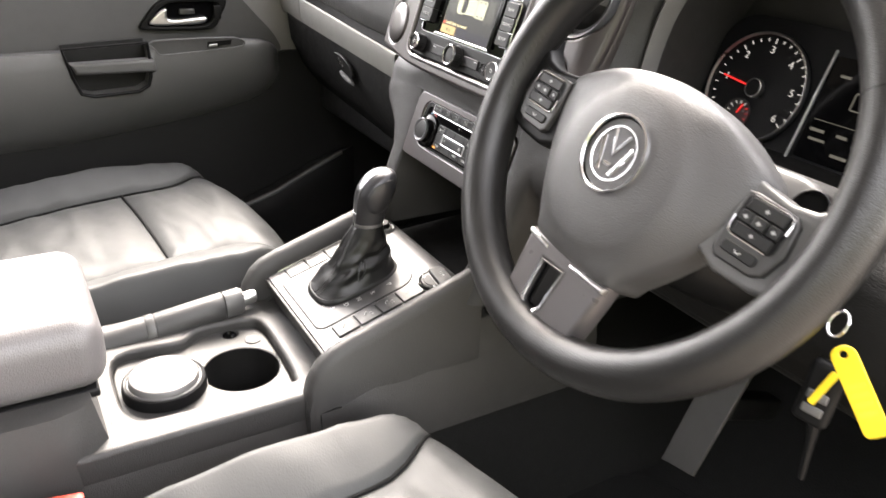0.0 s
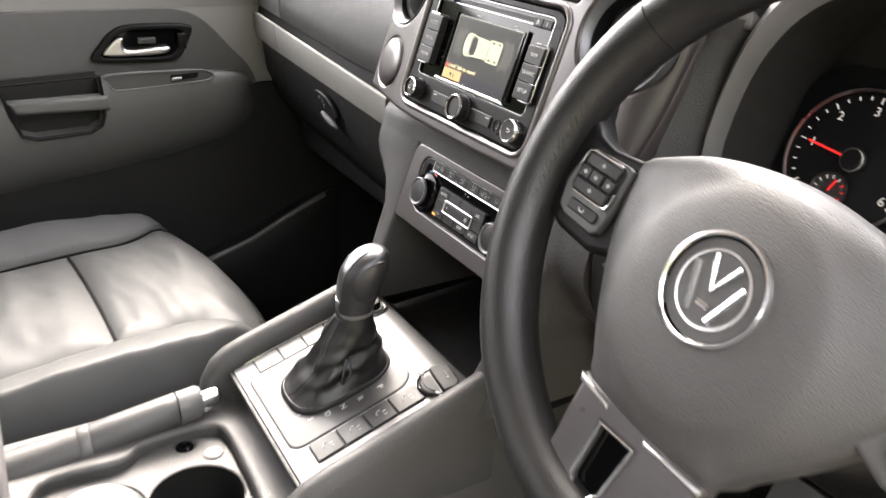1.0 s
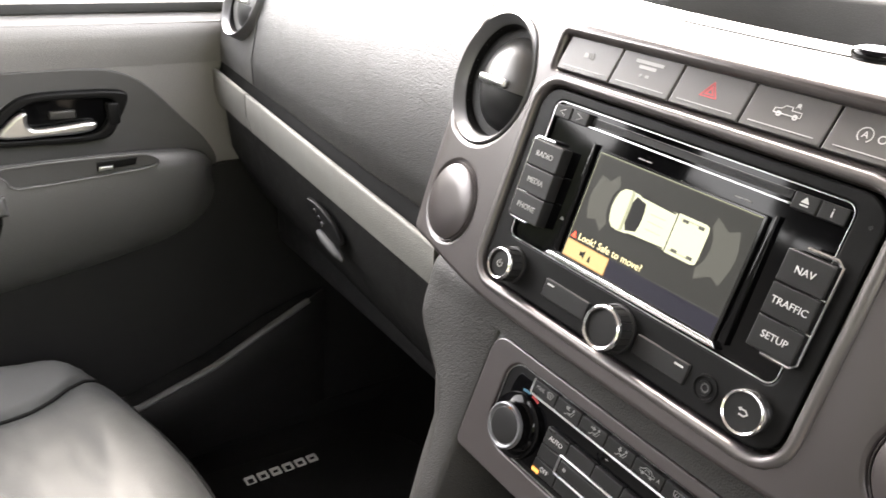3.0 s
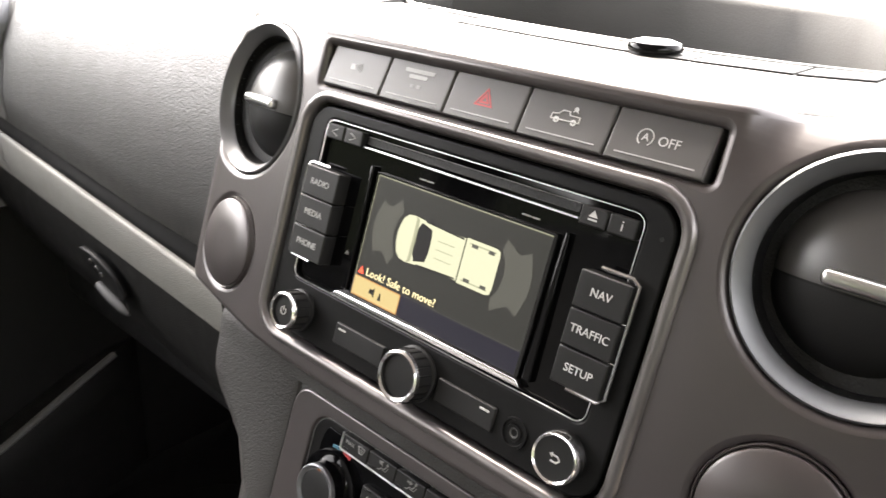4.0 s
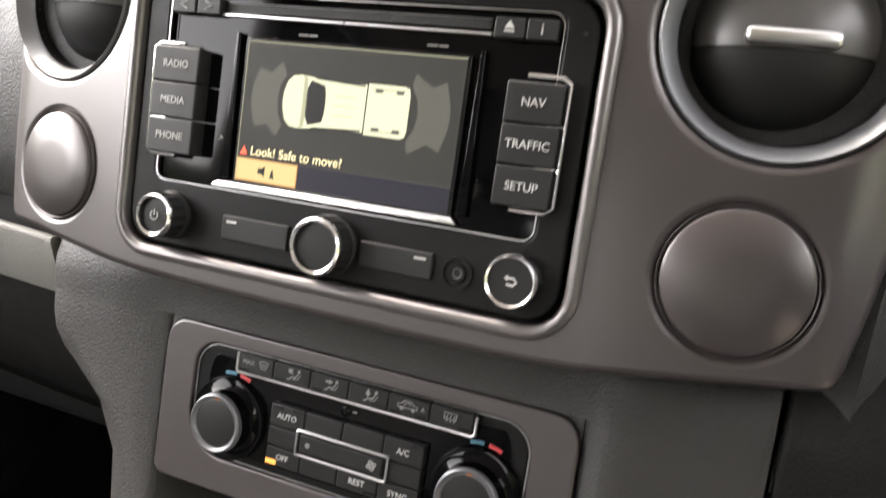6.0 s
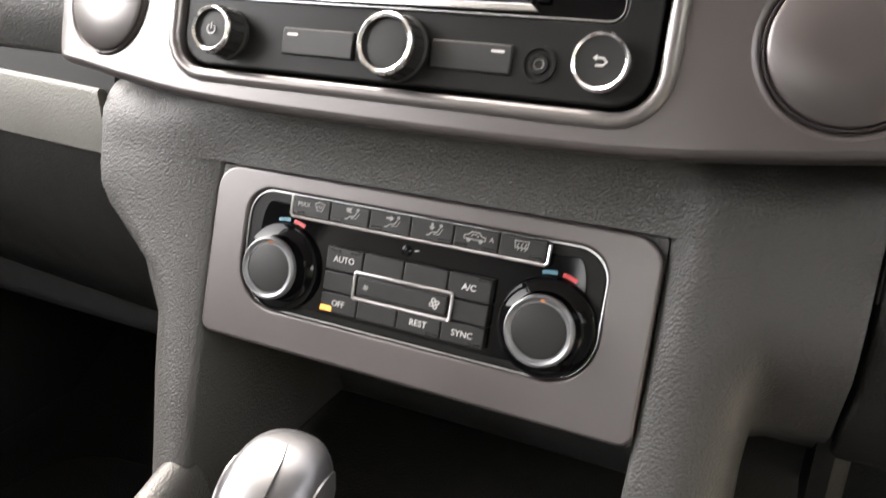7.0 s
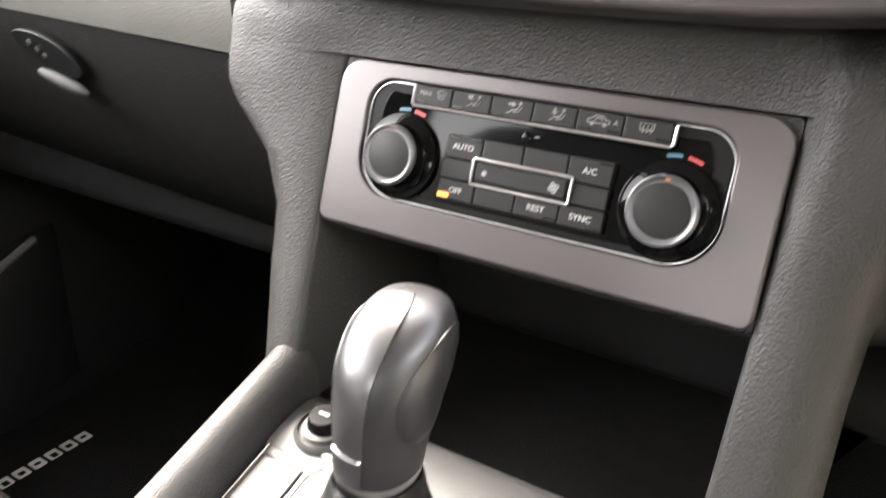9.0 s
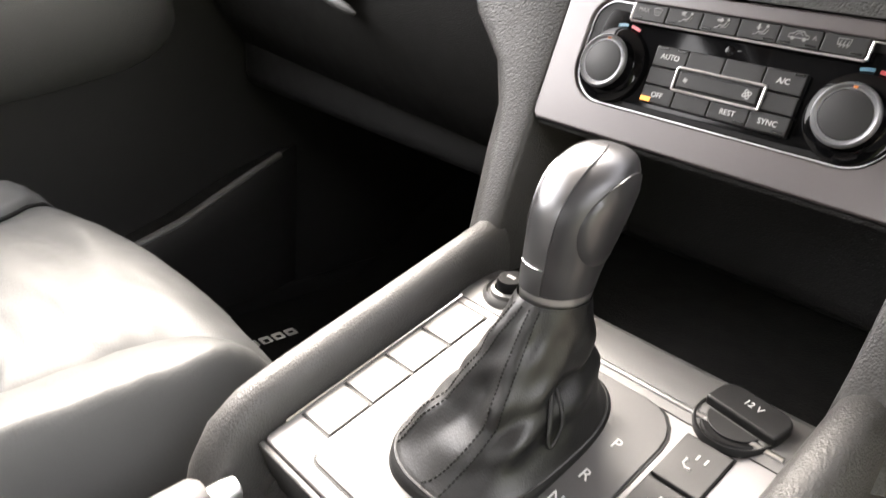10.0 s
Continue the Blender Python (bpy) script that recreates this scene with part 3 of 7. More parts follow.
# ---- switch strip ----
strip = thing("switch_strip", "row of five grey dashboard switches above the radio", "switches", RAD @ pose(0, 0.1120, -0.0004, -11, 0, 0))
part("surround", plate([box2(-0.107, -0.0015, 0.107, 0.0245, 0.002)], -0.012, -0.008, 0), SATIN_BLACK, strip)
# black bar gives the shadow line in the gap below the dash top
part("shadow_gap", rbox(-0.1060, 0.0220, -0.010, 0.1072, 0.0236, 0.0030, 0.0006), SATIN_BLACK, strip, "black bar drawn for the shadowed gap over the switches")
part("bottom_gap", rbox(-0.1056, -0.0012, -0.010, 0.1050, 0.0004, -0.0018, 0.0003), SATIN_BLACK, strip)
S0, SW = -0.1050, 0.04190
for k in range(5):
    x0 = S0 + SW * k
    b = part("switch", plate([[(x0 + 0.0005, 0.0006), (x0 + SW - 0.0005, 0.0006), (x0 + SW - 0.0001, 0.0216), (x0 + 0.0009, 0.0216)]], -0.008, 0.0012, 0.0009, 3), BUTTON_GREY, strip)
    part("line", plate([box2(x0 + 0.0045, 0.0034, x0 + 0.0375, 0.0039, 0.0002)], 0.0011, 0.0014, 0), GREY_MARK, b)
    cx, cy = x0 + 0.0210, 0.0120
    if k == 0:
        # parking aid sign: a car's end and waves
        part("symbol", joined(plate([[(cx - 0.0042, cy - 0.0014), (cx - 0.0006, cy - 0.0014), (cx - 0.0006, cy), (cx - 0.0014, cy + 0.0014), (cx - 0.0042, cy + 0.0014)]], 0.0010, 0.0014),
                              tube([(cx + 0.0006, cy - 0.0012, 0.0013), (cx + 0.0011, cy, 0.0013), (cx + 0.0006, cy + 0.0012, 0.0013)], 0.0002, 1), tube([(cx + 0.0018, cy - 0.0018, 0.0013), (cx + 0.0025, cy, 0.0013), (cx + 0.0018, cy + 0.0018, 0.0013)], 0.0002, 1),
                              tube([(cx + 0.0030, cy - 0.0022, 0.0013), (cx + 0.0038, cy, 0.0013), (cx + 0.0030, cy + 0.0022, 0.0013)], 0.0002, 1)), GREY_MARK, b)
    if k == 1:
        part("bars", joined(plate([box2(cx - 0.0095, cy + 0.0038, cx + 0.0095, cy + 0.0056, 0.0003)], 0.0010, 0.0014), plate([box2(cx - 0.0058, cy + 0.0010, cx + 0.0058, cy + 0.0028, 0.0003)], 0.0010, 0.0014)), GREY_MARK, b, "white print in two short bars")
        part("symbol", joined(plate([box2(cx - 0.0030, cy - 0.0034, cx - 0.0012, cy - 0.0018, 0.0004)], 0.0010, 0.0014), plate([box2(cx + 0.0010, cy - 0.0034, cx + 0.0034, cy - 0.0018, 0.0004)], 0.0010, 0.0014)), DIM_MARK, b)
    if k == 2:
        part("symbol", plate([[(cx - 0.0052, cy - 0.0040), (cx + 0.0052, cy - 0.0040), (cx, cy + 0.0044)], [(cx - 0.0040, cy - 0.0033), (cx + 0.0040, cy - 0.0033), (cx, cy + 0.0031)], [(cx - 0.0029, cy - 0.0027), (cx + 0.0029, cy - 0.0027), (cx, cy + 0.0020)], [(cx - 0.0014, cy - 0.0019), (cx + 0.0014, cy - 0.0019), (cx, cy + 0.0004)]], 0.0010, 0.0014), RED_MARK, b, "red hazard triangle")
    if k == 3:
        car = [(cx - 0.0068, cy - 0.0018), (cx - 0.0066, cy + 0.0002), (cx - 0.0036, cy + 0.0006), (cx - 0.0020, cy + 0.0022), (cx + 0.0012, cy + 0.0022), (cx + 0.0016, cy + 0.0006), (cx + 0.0064, cy + 0.0006), (cx + 0.0066, cy - 0.0018)]
        line = [(x, y, 0.0013) for x, y in car[:1] + car[1:] + car[:1]]
        part("symbol", joined(tube(line, 0.00032, 1), plate([ring(0.0013, cx - 0.0040, cy - 0.0020, 14), ring(0.0006, cx - 0.0040, cy - 0.0020, 14)], 0.0010, 0.0015), plate([ring(0.0013, cx + 0.0042, cy - 0.0020, 14), ring(0.0006, cx + 0.0042, cy - 0.0020, 14)], 0.0010, 0.0015),
                              plate([ring(0.0010, cx + 0.0036, cy + 0.0036, 12)], 0.0010, 0.0014), tube([(cx + 0.0024, cy + 0.0022, 0.0013), (cx + 0.0030, cy + 0.0030, 0.0013)], 0.0002, 1), tube([(cx + 0.0048, cy + 0.0022, 0.0013), (cx + 0.0042, cy + 0.0030, 0.0013)], 0.0002, 1)), WHITE_MARK, b, "white outline of a pickup with a bed lamp")
    if k == 4:
        arc = [(cx - 0.0060 + 0.0032 * math.cos(radians(a)), cy - 0.0008 + 0.0032 * math.sin(radians(a)), 0.0013) for a in range(-60, 246, 15)]
        part("symbol", joined(tube(arc, 0.00028, 1), letters("A", 0.0042, 0.0012, cx - 0.0060, cy - 0.0008)), WHITE_MARK, b)
        part("lettering", letters("OFF", 0.0052, 0.0012, cx + 0.0038, cy - 0.0012), WHITE_MARK, b)

# ---- radio and navigation unit ----
head_unit = thing("head_unit", "black radio and navigation unit with a lit screen", "car radio", RAD)
part("front_frame", plate([rrect(0.2085, 0.1205, 0.0135, -0.0030, 0.0420), box2(-0.0948, 0.0108, 0.0884, 0.0962, 0.005)], -0.012, -0.0006, 0.0012, 3), SATIN_BLACK, head_unit, "satin black front frame")
part("frame_line", tube([(x, y, -0.0008) for x, y in box2(-0.0944, 0.0112, 0.0880, 0.0958, 0.005)], 0.00028, 1, True), SATIN, head_unit, "fine bright line round the screen panel")
part("gloss_panel", plate([box2(-0.096, 0.0096, 0.0896, 0.0974, 0.004)], -0.012, -0.0035, 0.0006), GLOSS_BLACK, head_unit, "gloss black panel round the screen")
part("chassis", rbox(-0.088, -0.015, -0.08, 0.09, 0.095, -0.012, 0.002), DARK_PLASTIC, head_unit)
part("slot_line", plate([[(-0.0672, 0.0868), (0.0596, 0.0864), (0.0596, 0.0873), (-0.0672, 0.0877)]], -0.0036, -0.0016, 0.0002), SATIN, head_unit, "silver edge under the disc slot")
part("disc_slot", plate([box2(-0.0655, 0.0888, 0.0590, 0.0922, 0.0008)], -0.0036, -0.0028), DARK_PLASTIC, head_unit)
part("slot_line", plate([box2(-0.0655, 0.0925, 0.0590, 0.0928, 0.0001)], -0.0036, -0.0026), SMOOTH_GREY, head_unit)
part("screen_edge", plate([[(-0.0632, 0.0120), (0.0572, 0.0128), (0.0540, 0.0156), (-0.0590, 0.0150)]], -0.0036, 0.0006, 0.0008), CHROME, head_unit, "bright chrome ledge under the screen")
for s in (-1, 1):
    x = 0.0008 + s * 0.0570
    part("screen_cheek", plate([[(x - 0.0022, 0.0166), (x + 0.0022, 0.0166), (x + 0.0010, 0.0800), (x - 0.0010, 0.0800)]], -0.0036, -0.0006, 0.0008), GLOSS_BLACK, head_unit, "gloss black cheek beside the screen")
for x in (-0.0270, 0.0330):
    part("screen_mark", plate([box2(x, 0.0808, x + 0.0045, 0.0815, 0.0001)], -0.0036, -0.0031), DIM_MARK, head_unit)
    part("screen_mark", plate([box2(x + 0.0052, 0.0808, x + 0.0090, 0.0815, 0.0001)], -0.0036, -0.0031), DIM_MARK, head_unit)
part("frame_mark", plate([[(-0.0632, 0.0330), (-0.0606, 0.0330), (-0.0606, 0.0338), (-0.0620, 0.0350)]], -0.0036, -0.0031), DIM_MARK, head_unit)
screen = part("screen", plate([box2(-0.0520, 0.0155, 0.0535, 0.0782, 0.001)], -0.0036, -0.0012, 0.0003), principled("screen_glass", (0.006, 0.006, 0.0065), 0.1, spec=0.25), head_unit, "lit parking aid display")
LIT = 0.085
SCR = glowing("screen_dark", (0.013, 0.0136, 0.012), LIT)
SCR_CAR = glowing("screen_cream", (0.36, 0.38, 0.28), LIT)
SCR_SHADE = glowing("screen_cream_shade", (0.20, 0.215, 0.15), LIT)
SCR_GREY = glowing("screen_grey", (0.046, 0.048, 0.042), LIT)
SCR_YEL = glowing("screen_yellow", (0.34, 0.28, 0.13), LIT)
SCR_EDGE = glowing("screen_orange", (0.30, 0.15, 0.05), LIT)
SCR_TXT = glowing("screen_text", (0.5, 0.45, 0.27), LIT * 1.3)
SCR_RED = glowing("screen_red", (0.8, 0.08, 0.04), LIT * 1.3)
SCR_BLUE = glowing("screen_blue", (0.005, 0.0045, 0.011), LIT)
SCR_BLK = glowing("screen_black", (0.004, 0.004, 0.004), LIT)
LV = -0.00110


def shown(name, line, mat, level=0, label=""):
    z = LV + 0.0001 * level
    return part(name, plate([line], z - 0.00004, z), mat, screen, label)


shown("picture", box2(-0.0505, 0.0163, 0.0520, 0.0772, 0.00027), SCR)
shown("picture_edge", box2(-0.0505, 0.0765, 0.0520, 0.0769, 0.0001), SCR_SHADE, 1)
shown("picture_edge", box2(-0.0505, 0.0165, -0.0502, 0.0769, 0.0001), SCR_SHADE, 1)
shown("status_bar", [(-0.0184, 0.0165), (0.0518, 0.0165), (0.0518, 0.0268), (-0.0184, 0.0268)], SCR_BLUE, 1)
shown("bar_line", box2(-0.0184, 0.0267, 0.0518, 0.0270, 0.0001), SCR_GREY, 2)
shown("soft_button", box2(-0.0503, 0.0166, -0.0186, 0.0266, 0.00027), SCR_EDGE, 1)
shown("soft_button", box2(-0.0498, 0.0172, -0.0190, 0.0261, 0.00027), SCR_YEL, 2)
shown("soft_button_mark", [(-0.0385, 0.0205), (-0.0365, 0.0205), (-0.0350, 0.0192), (-0.0350, 0.0242), (-0.0365, 0.0228), (-0.0385, 0.0228)], SCR_BLK, 3)
shown("soft_button_mark", [(-0.0322, 0.0192), (-0.0300, 0.0192), (-0.0308, 0.0228), (-0.0314, 0.0228)], SCR_BLK, 3)
shown("warning_mark", [(-0.0490, 0.0280), (-0.0450, 0.0280), (-0.0470, 0.0317)], SCR_RED, 2)
part("message", letters("Look! Safe to move?", 0.0056, LV + 0.0003, -0.0435, 0.0298, "LEFT", 0.0001), SCR_TXT, screen, "cream message on the display")
car_y = 0.0533


def shape(pts):
    """A picture on the screen, drawn for its upper half and mirrored about the pickup's middle."""
    up = [(x, car_y + y) for x, y in pts]
    return up + [(x, 2 * car_y - y) for x, y in reversed(up) if abs(y - car_y) > 1e-6]


shown("pickup_picture", shape([(-0.0300, 0.0), (-0.0296, 0.0040), (-0.0282, 0.0082), (-0.0256, 0.0106), (-0.0215, 0.0112), (-0.0150, 0.0106), (-0.0080, 0.0100), (0.0, 0.0098), (0.0100, 0.0098)])[::-1], SCR_CAR, 1, "cream pickup seen from above")
shown("pickup_bed_picture", shape([(0.0103, 0.0), (0.0103, 0.0104), (0.0270, 0.0104), (0.0292, 0.0096), (0.0298, 0.0070), (0.0298, 0.0)][1:5] + [(0.0298, 0.0)])[::-1], SCR_CAR, 1, "cream load bed of the pictured pickup")
shown("bonnet_picture", shape([(-0.0200, 0.0), (-0.0202, 0.0100), (-0.0212, 0.0109), (-0.0196, 0.0108), (-0.0184, 0.0100), (-0.0178, 0.0)])[::-1], SCR_SHADE, 2)
shown("windscreen_picture", shape([(-0.0186, 0.0), (-0.0180, 0.0060), (-0.0164, 0.0093), (-0.0098, 0.0076), (-0.0090, 0.0040), (-0.0088, 0.0)])[::-1], SCR_BLK, 2)
shown("bed_line", box2(0.0100, car_y - 0.0110, 0.0106, car_y + 0.0110, 0.0002), SCR_BLK, 2)
for s in (1, -1):
    shown("side_line", [(-0.0140, car_y + s * 0.0100), (0.0090, car_y + s * 0.0088), (0.0090, car_y + s * 0.0096), (-0.0150, car_y + s * 0.0108)][::s], SCR_BLK, 2)
    shown("bed_edge", box2(0.0125, car_y + s * 0.0084 - 0.0003, 0.0275, car_y + s * 0.0084 + 0.0003, 0.0002), SCR_SHADE, 2)
    shown("bed_latch", box2(0.0140, car_y + s * 0.0078 - 0.0008, 0.0175, car_y + s * 0.0078 + 0.0008, 0.0003), SCR_GREY, 3)
    shown("bed_latch", box2(0.0235, car_y + s * 0.0078 - 0.0008, 0.0268, car_y + s * 0.0078 + 0.0008, 0.0003), SCR_GREY, 3)
    shown("mirror_picture", [(-0.0125, car_y + s * 0.0105), (-0.0098, car_y + s * 0.0103), (-0.0104, car_y + s * 0.0128), (-0.0122, car_y + s * 0.0126)][::s], SCR_BLK, 2)
for i in range(3):
    shown("roof_line", box2(-0.0050, car_y - 0.0042 + 0.0040 * i, 0.0050, car_y - 0.0038 + 0.0040 * i, 0.0001), SCR_SHADE, 2)
shown("sensor_zone", shape([(-0.0325, 0.0), (-0.0316, 0.0062), (-0.0290, 0.0105), (-0.0318, 0.0160), (-0.0370, 0.0110), (-0.0432, 0.0126), (-0.0458, 0.0050), (-0.0464, 0.0)]), SCR_GREY, 1, "grey parking sensor zone")
shown("sensor_zone", shape([(0.0338, 0.0), (0.0330, 0.0058), (0.0300, 0.0108), (0.0312, 0.0160), (0.0392, 0.0112), (0.0448, 0.0138), (0.0474, 0.0050), (0.0479, 0.0)])[::-1], SCR_GREY, 1, "grey parking sensor zone")


def key(name, x0, y0, x1, y1, top, text="", size=0.005, mat=BUTTON, mark=GREY_MARK, parent=None, r=0.0008, z0=-0.006):
    b = part(name, plate([box2(x0, y0, x1, y1, r)], z0, top, 0.0007), mat, parent or head_unit)
    if text:
        part("lettering", letters(text, size, top + 0.0001, (x0 + x1) / 2, (y0 + y1) / 2), mark, b)
    return b


for k, text in enumerate(("PHONE", "MEDIA", "RADIO")):
    key("key", -0.0970, 0.0236 + 0.0159 * k, -0.0718, 0.0391 + 0.0159 * k, 0.0045, text, 0.0046)
for k, text in enumerate(("SETUP", "TRAFFIC", "NAV")):
    key("key", 0.0708, 0.0236 + 0.0155 * k, 0.0930, 0.0387 + 0.0155 * k, 0.0045, text, 0.0046, mark=WHITE_MARK)
for s, x in ((-1, -0.0984), (1, 0.0944)):
    line = [(x - s * 0.0165, 0.0722, 0.002), (x - s * 0.003, 0.0722, 0.002), (x, 0.0700, 0.002), (x, 0.0252, 0.002), (x - s * 0.003, 0.0226, 0.002), (x - s * 0.0165, 0.0226, 0.002)]
    part("key_bracket", tube(line, 0.0010, 2), CHROME, head_unit, "chrome bracket round the keys")
    for k in (1, 2):
        part("key_bracket", tube([(x - s * 0.001, 0.0233 + 0.0157 * k, 0.002), (x - s * 0.009, 0.0233 + 0.0157 * k, 0.002)], 0.0006, 1), CHROME, head_unit, "chrome tongue between the keys")
for x, line in ((-0.0866, [(0.0020, 0.0018), (-0.0022, 0), (0.0020, -0.0018)]), (-0.0730, [(-0.0020, -0.0018), (0.0022, 0), (-0.0020, 0.0018)])):
    b = key("small_key", x - 0.0064, 0.0864, x + 0.0064, 0.0940, 0.0005)
    part("symbol", tube([(x + a, 0.0902 + c, 0.0006) for a, c in line], 0.0003, 1), GREY_MARK, b)
for x, text in ((0.0672, ""), (0.0800, "i")):
    b = key("small_key", x - 0.0061, 0.0852, x + 0.0061, 0.0930, 0.0005, text, 0.006, mark=WHITE_MARK)
    if not text:
        part("symbol", joined(plate([[(x - 0.002, 0.0890), (x + 0.002, 0.0890), (x, 0.0918)]], 0.0004, 0.0007), plate([box2(x - 0.002, 0.0876, x + 0.002, 0.0883, 0.0001)], 0.0004, 0.0007)), WHITE_MARK, b)
part("microphone", moved(lathe([(0.0009, -0.001), (0.0009, 0.00007), (0, 0.0)], 12), Matrix.Translation((0.0959, 0.0889, -0.0004))), DARK_PLASTIC, head_unit)


def turn_knob(x, y, r, tall, parent, ring_mat=CHROME, ribs=14):
    k = part("knob", moved(lathe([(r + 0.0012, -0.004), (r + 0.001, 0.001), (r, 0.0015), (r * 0.97, tall - 0.0015), (r * 0.80, tall - 0.0008), (r * 0.78, tall - 0.0022), (0, tall - 0.0016)], 48), Matrix.Translation((x, y, 0))), BUTTON, parent)
    part("knob_ring", moved(lathe([(r * 0.985, tall - 0.0022), (r * 0.965, tall - 0.0004), (r * 0.90, tall + 0.0003), (r * 0.81, tall - 0.0004), (r * 0.79, tall - 0.002)], 48, cap=False), Matrix.Translation((x, y, 0))), ring_mat, k)
    for i in range(ribs):
        a = 2 * math.pi * i / ribs
        part("rib", moved(rbox(-0.0004, -0.0003, 0.0015, 0.0004, 0.0004, tall - 0.002, 0), Matrix.Translation((x + r * 0.99 * math.cos(a), y + r * 0.99 * math.sin(a), 0)) @ Matrix.Rotation(a, 4, "Z")), SATIN_BLACK, k)
    return k


k = turn_knob(-0.0826, -0.0044, 0.0100, 0.0120, head_unit)
arc = [(-0.0826 + 0.0020 * math.cos(radians(a)), -0.0044 + 0.0020 * math.sin(radians(a)), 0.0107) for a in range(125, 416, 15)]
part("symbol", joined(tube(arc, 0.00028, 1), tube([(-0.0826, -0.0044, 0.0107), (-0.0826, -0.0018, 0.0107)], 0.00028, 1)), WHITE_MARK, k)
turn_knob(0.0018, -0.0044, 0.0122, 0.0120, head_unit, ribs=18)
BACK = Matrix.Translation((0.0838, -0.0038, 0)) @ Matrix.Diagonal((0.9, 0.9, 1, 1))
rb = part("back_key", moved(lathe([(0.0115, -0.004), (0.0115, 0.004), (0.0100, 0.0062), (0, 0.006)], 48), BACK), BUTTON, head_unit)
part("knob_ring", moved(lathe([(0.0118, 0.0), (0.0115, 0.0064), (0.0107, 0.0074), (0.0098, 0.0068), (0.0094, 0.0054)], 48, cap=False), BACK), CHROME, rb)
part("symbol", joined(tube([(0.0822, -0.0026, 0.0062), (0.0850, -0.0026, 0.0062), (0.0862, -0.0039, 0.0062), (0.0850, -0.0052, 0.0062), (0.0824, -0.0052, 0.0062)], 0.0004, 1), plate([[(0.0812, -0.0026), (0.0826, -0.0036), (0.0826, -0.0016)]], 0.0059, 0.0064)), WHITE_MARK, rb)
for x0, x1, tick in ((-0.0530, -0.0182, -0.0505), (0.0166, 0.0496, 0.0415)):
    b = key("seek_key", x0, -0.0106, x1, 0.0004, 0.0010)
    part("tick", plate([box2(tick, -0.0028, tick + 0.0052, -0.0019, 0.0002)], 0.0009, 0.0012), WHITE_MARK, b)
AUX = Matrix.Translation((0.0600, -0.0056, 0))
aux = part("aux_socket", moved(lathe([(0.0068, -0.001), (0.0066, 0.0004), (0.0056, 0.0004), (0.0050, -0.0012), (0.0042, -0.0012), (0.0036, 0.0002), (0.0024, 0.0002), (0.0020, -0.002), (0.0020, -0.008), (0, -0.008)], 32), AUX), SATIN_BLACK, head_unit)
part("contact", moved(lathe([(0.0022, -0.0010), (0.0021, -0.0002), (0.0016, -0.0003), (0.0015, -0.0018)], 24, cap=False), AUX), SMOOTH_GREY, aux)

# ---- climate panel ----
CLI = leaning(0, 0.012, 0.593, 19)
climate = thing("climate_panel", "grey-brown climate control panel with black keys and two dials", "climate control", CLI)
inner = []
for cx, cy, a0, r in ((0.0690, -0.0052, -90, 0.0218), (0.0772, 0.0180, 0, 0.0137), (-0.0772, 0.0180, 90, 0.0137), (-0.0690, -0.0052, 180, 0.0218)):
    inner += [(cx + r * math.cos(radians(a0 + 9 * i)), cy + r * math.sin(radians(a0 + 9 * i))) for i in range(11)]
part("surround", plate([rrect(0.2225, 0.0858, (0.006, 0.006, 0.013, 0.013), 0, -0.0025), inner], -0.012, 0.0, 0.0014, 3), FACIA, climate, "grey-brown metallic surround")
# added silver tube stands in for light caught by the inner bevel
part("bevel_highlight", tube([(x * 0.994, y * 0.984, -0.0021) for x, y in inner], 0.00035, 1, True), SATIN, climate, "thin silver line drawn for the highlight on the inner bevel")
part("under_lip", rbox(-0.109, -0.0458, -0.03, 0.109, -0.0428, -0.002, 0.001), DARK_PLASTIC, climate)
part("inner_panel", plate([[(x * 0.993, y * 0.985) for x, y in inner]], -0.012, -0.0022, 0.0012), SATIN_BLACK, climate, "satin black inner panel")
part("gloss_field", plate([spread([(-0.080, 0.024), (-0.066, 0.0262), (0.0, 0.0262), (0.066, 0.0262), (0.080, 0.024), (0.082, 0.0), (0.075, -0.02), (0.05, -0.0228), (0.0, -0.0228), (-0.05, -0.0228), (-0.075, -0.02), (-0.082, 0.0)], 5)], -0.0026, -0.0014, 0.00027), GLOSS_BLACK, climate, "gloss black field")
T = 0.0031


def wire(pts, r=0.00022):
    """A thin printed line on a key's face."""
    return tube([(x, y, T) for x, y in pts], r, 1)


def seated(cx, arrow):
    """The sign of a seated figure with an arrow of air."""
    out = [plate([ring(0.0008, cx + 0.0042, 0.0293, 10)], T - 0.0002, T + 0.0002), wire([(cx + 0.0038, 0.0281), (cx + 0.0026, 0.0262), (cx + 0.0002, 0.0260), (cx - 0.0010, 0.0246), (cx - 0.0022, 0.0246)], 0.00032),
           wire([(cx + 0.0052, 0.0279), (cx + 0.0038, 0.0254), (cx + 0.0010, 0.0252)])]
    out.append(plate([[(cx + x, 0.0286 + y) for x, y in arrow]], T - 0.0002, T + 0.0002))
    return out


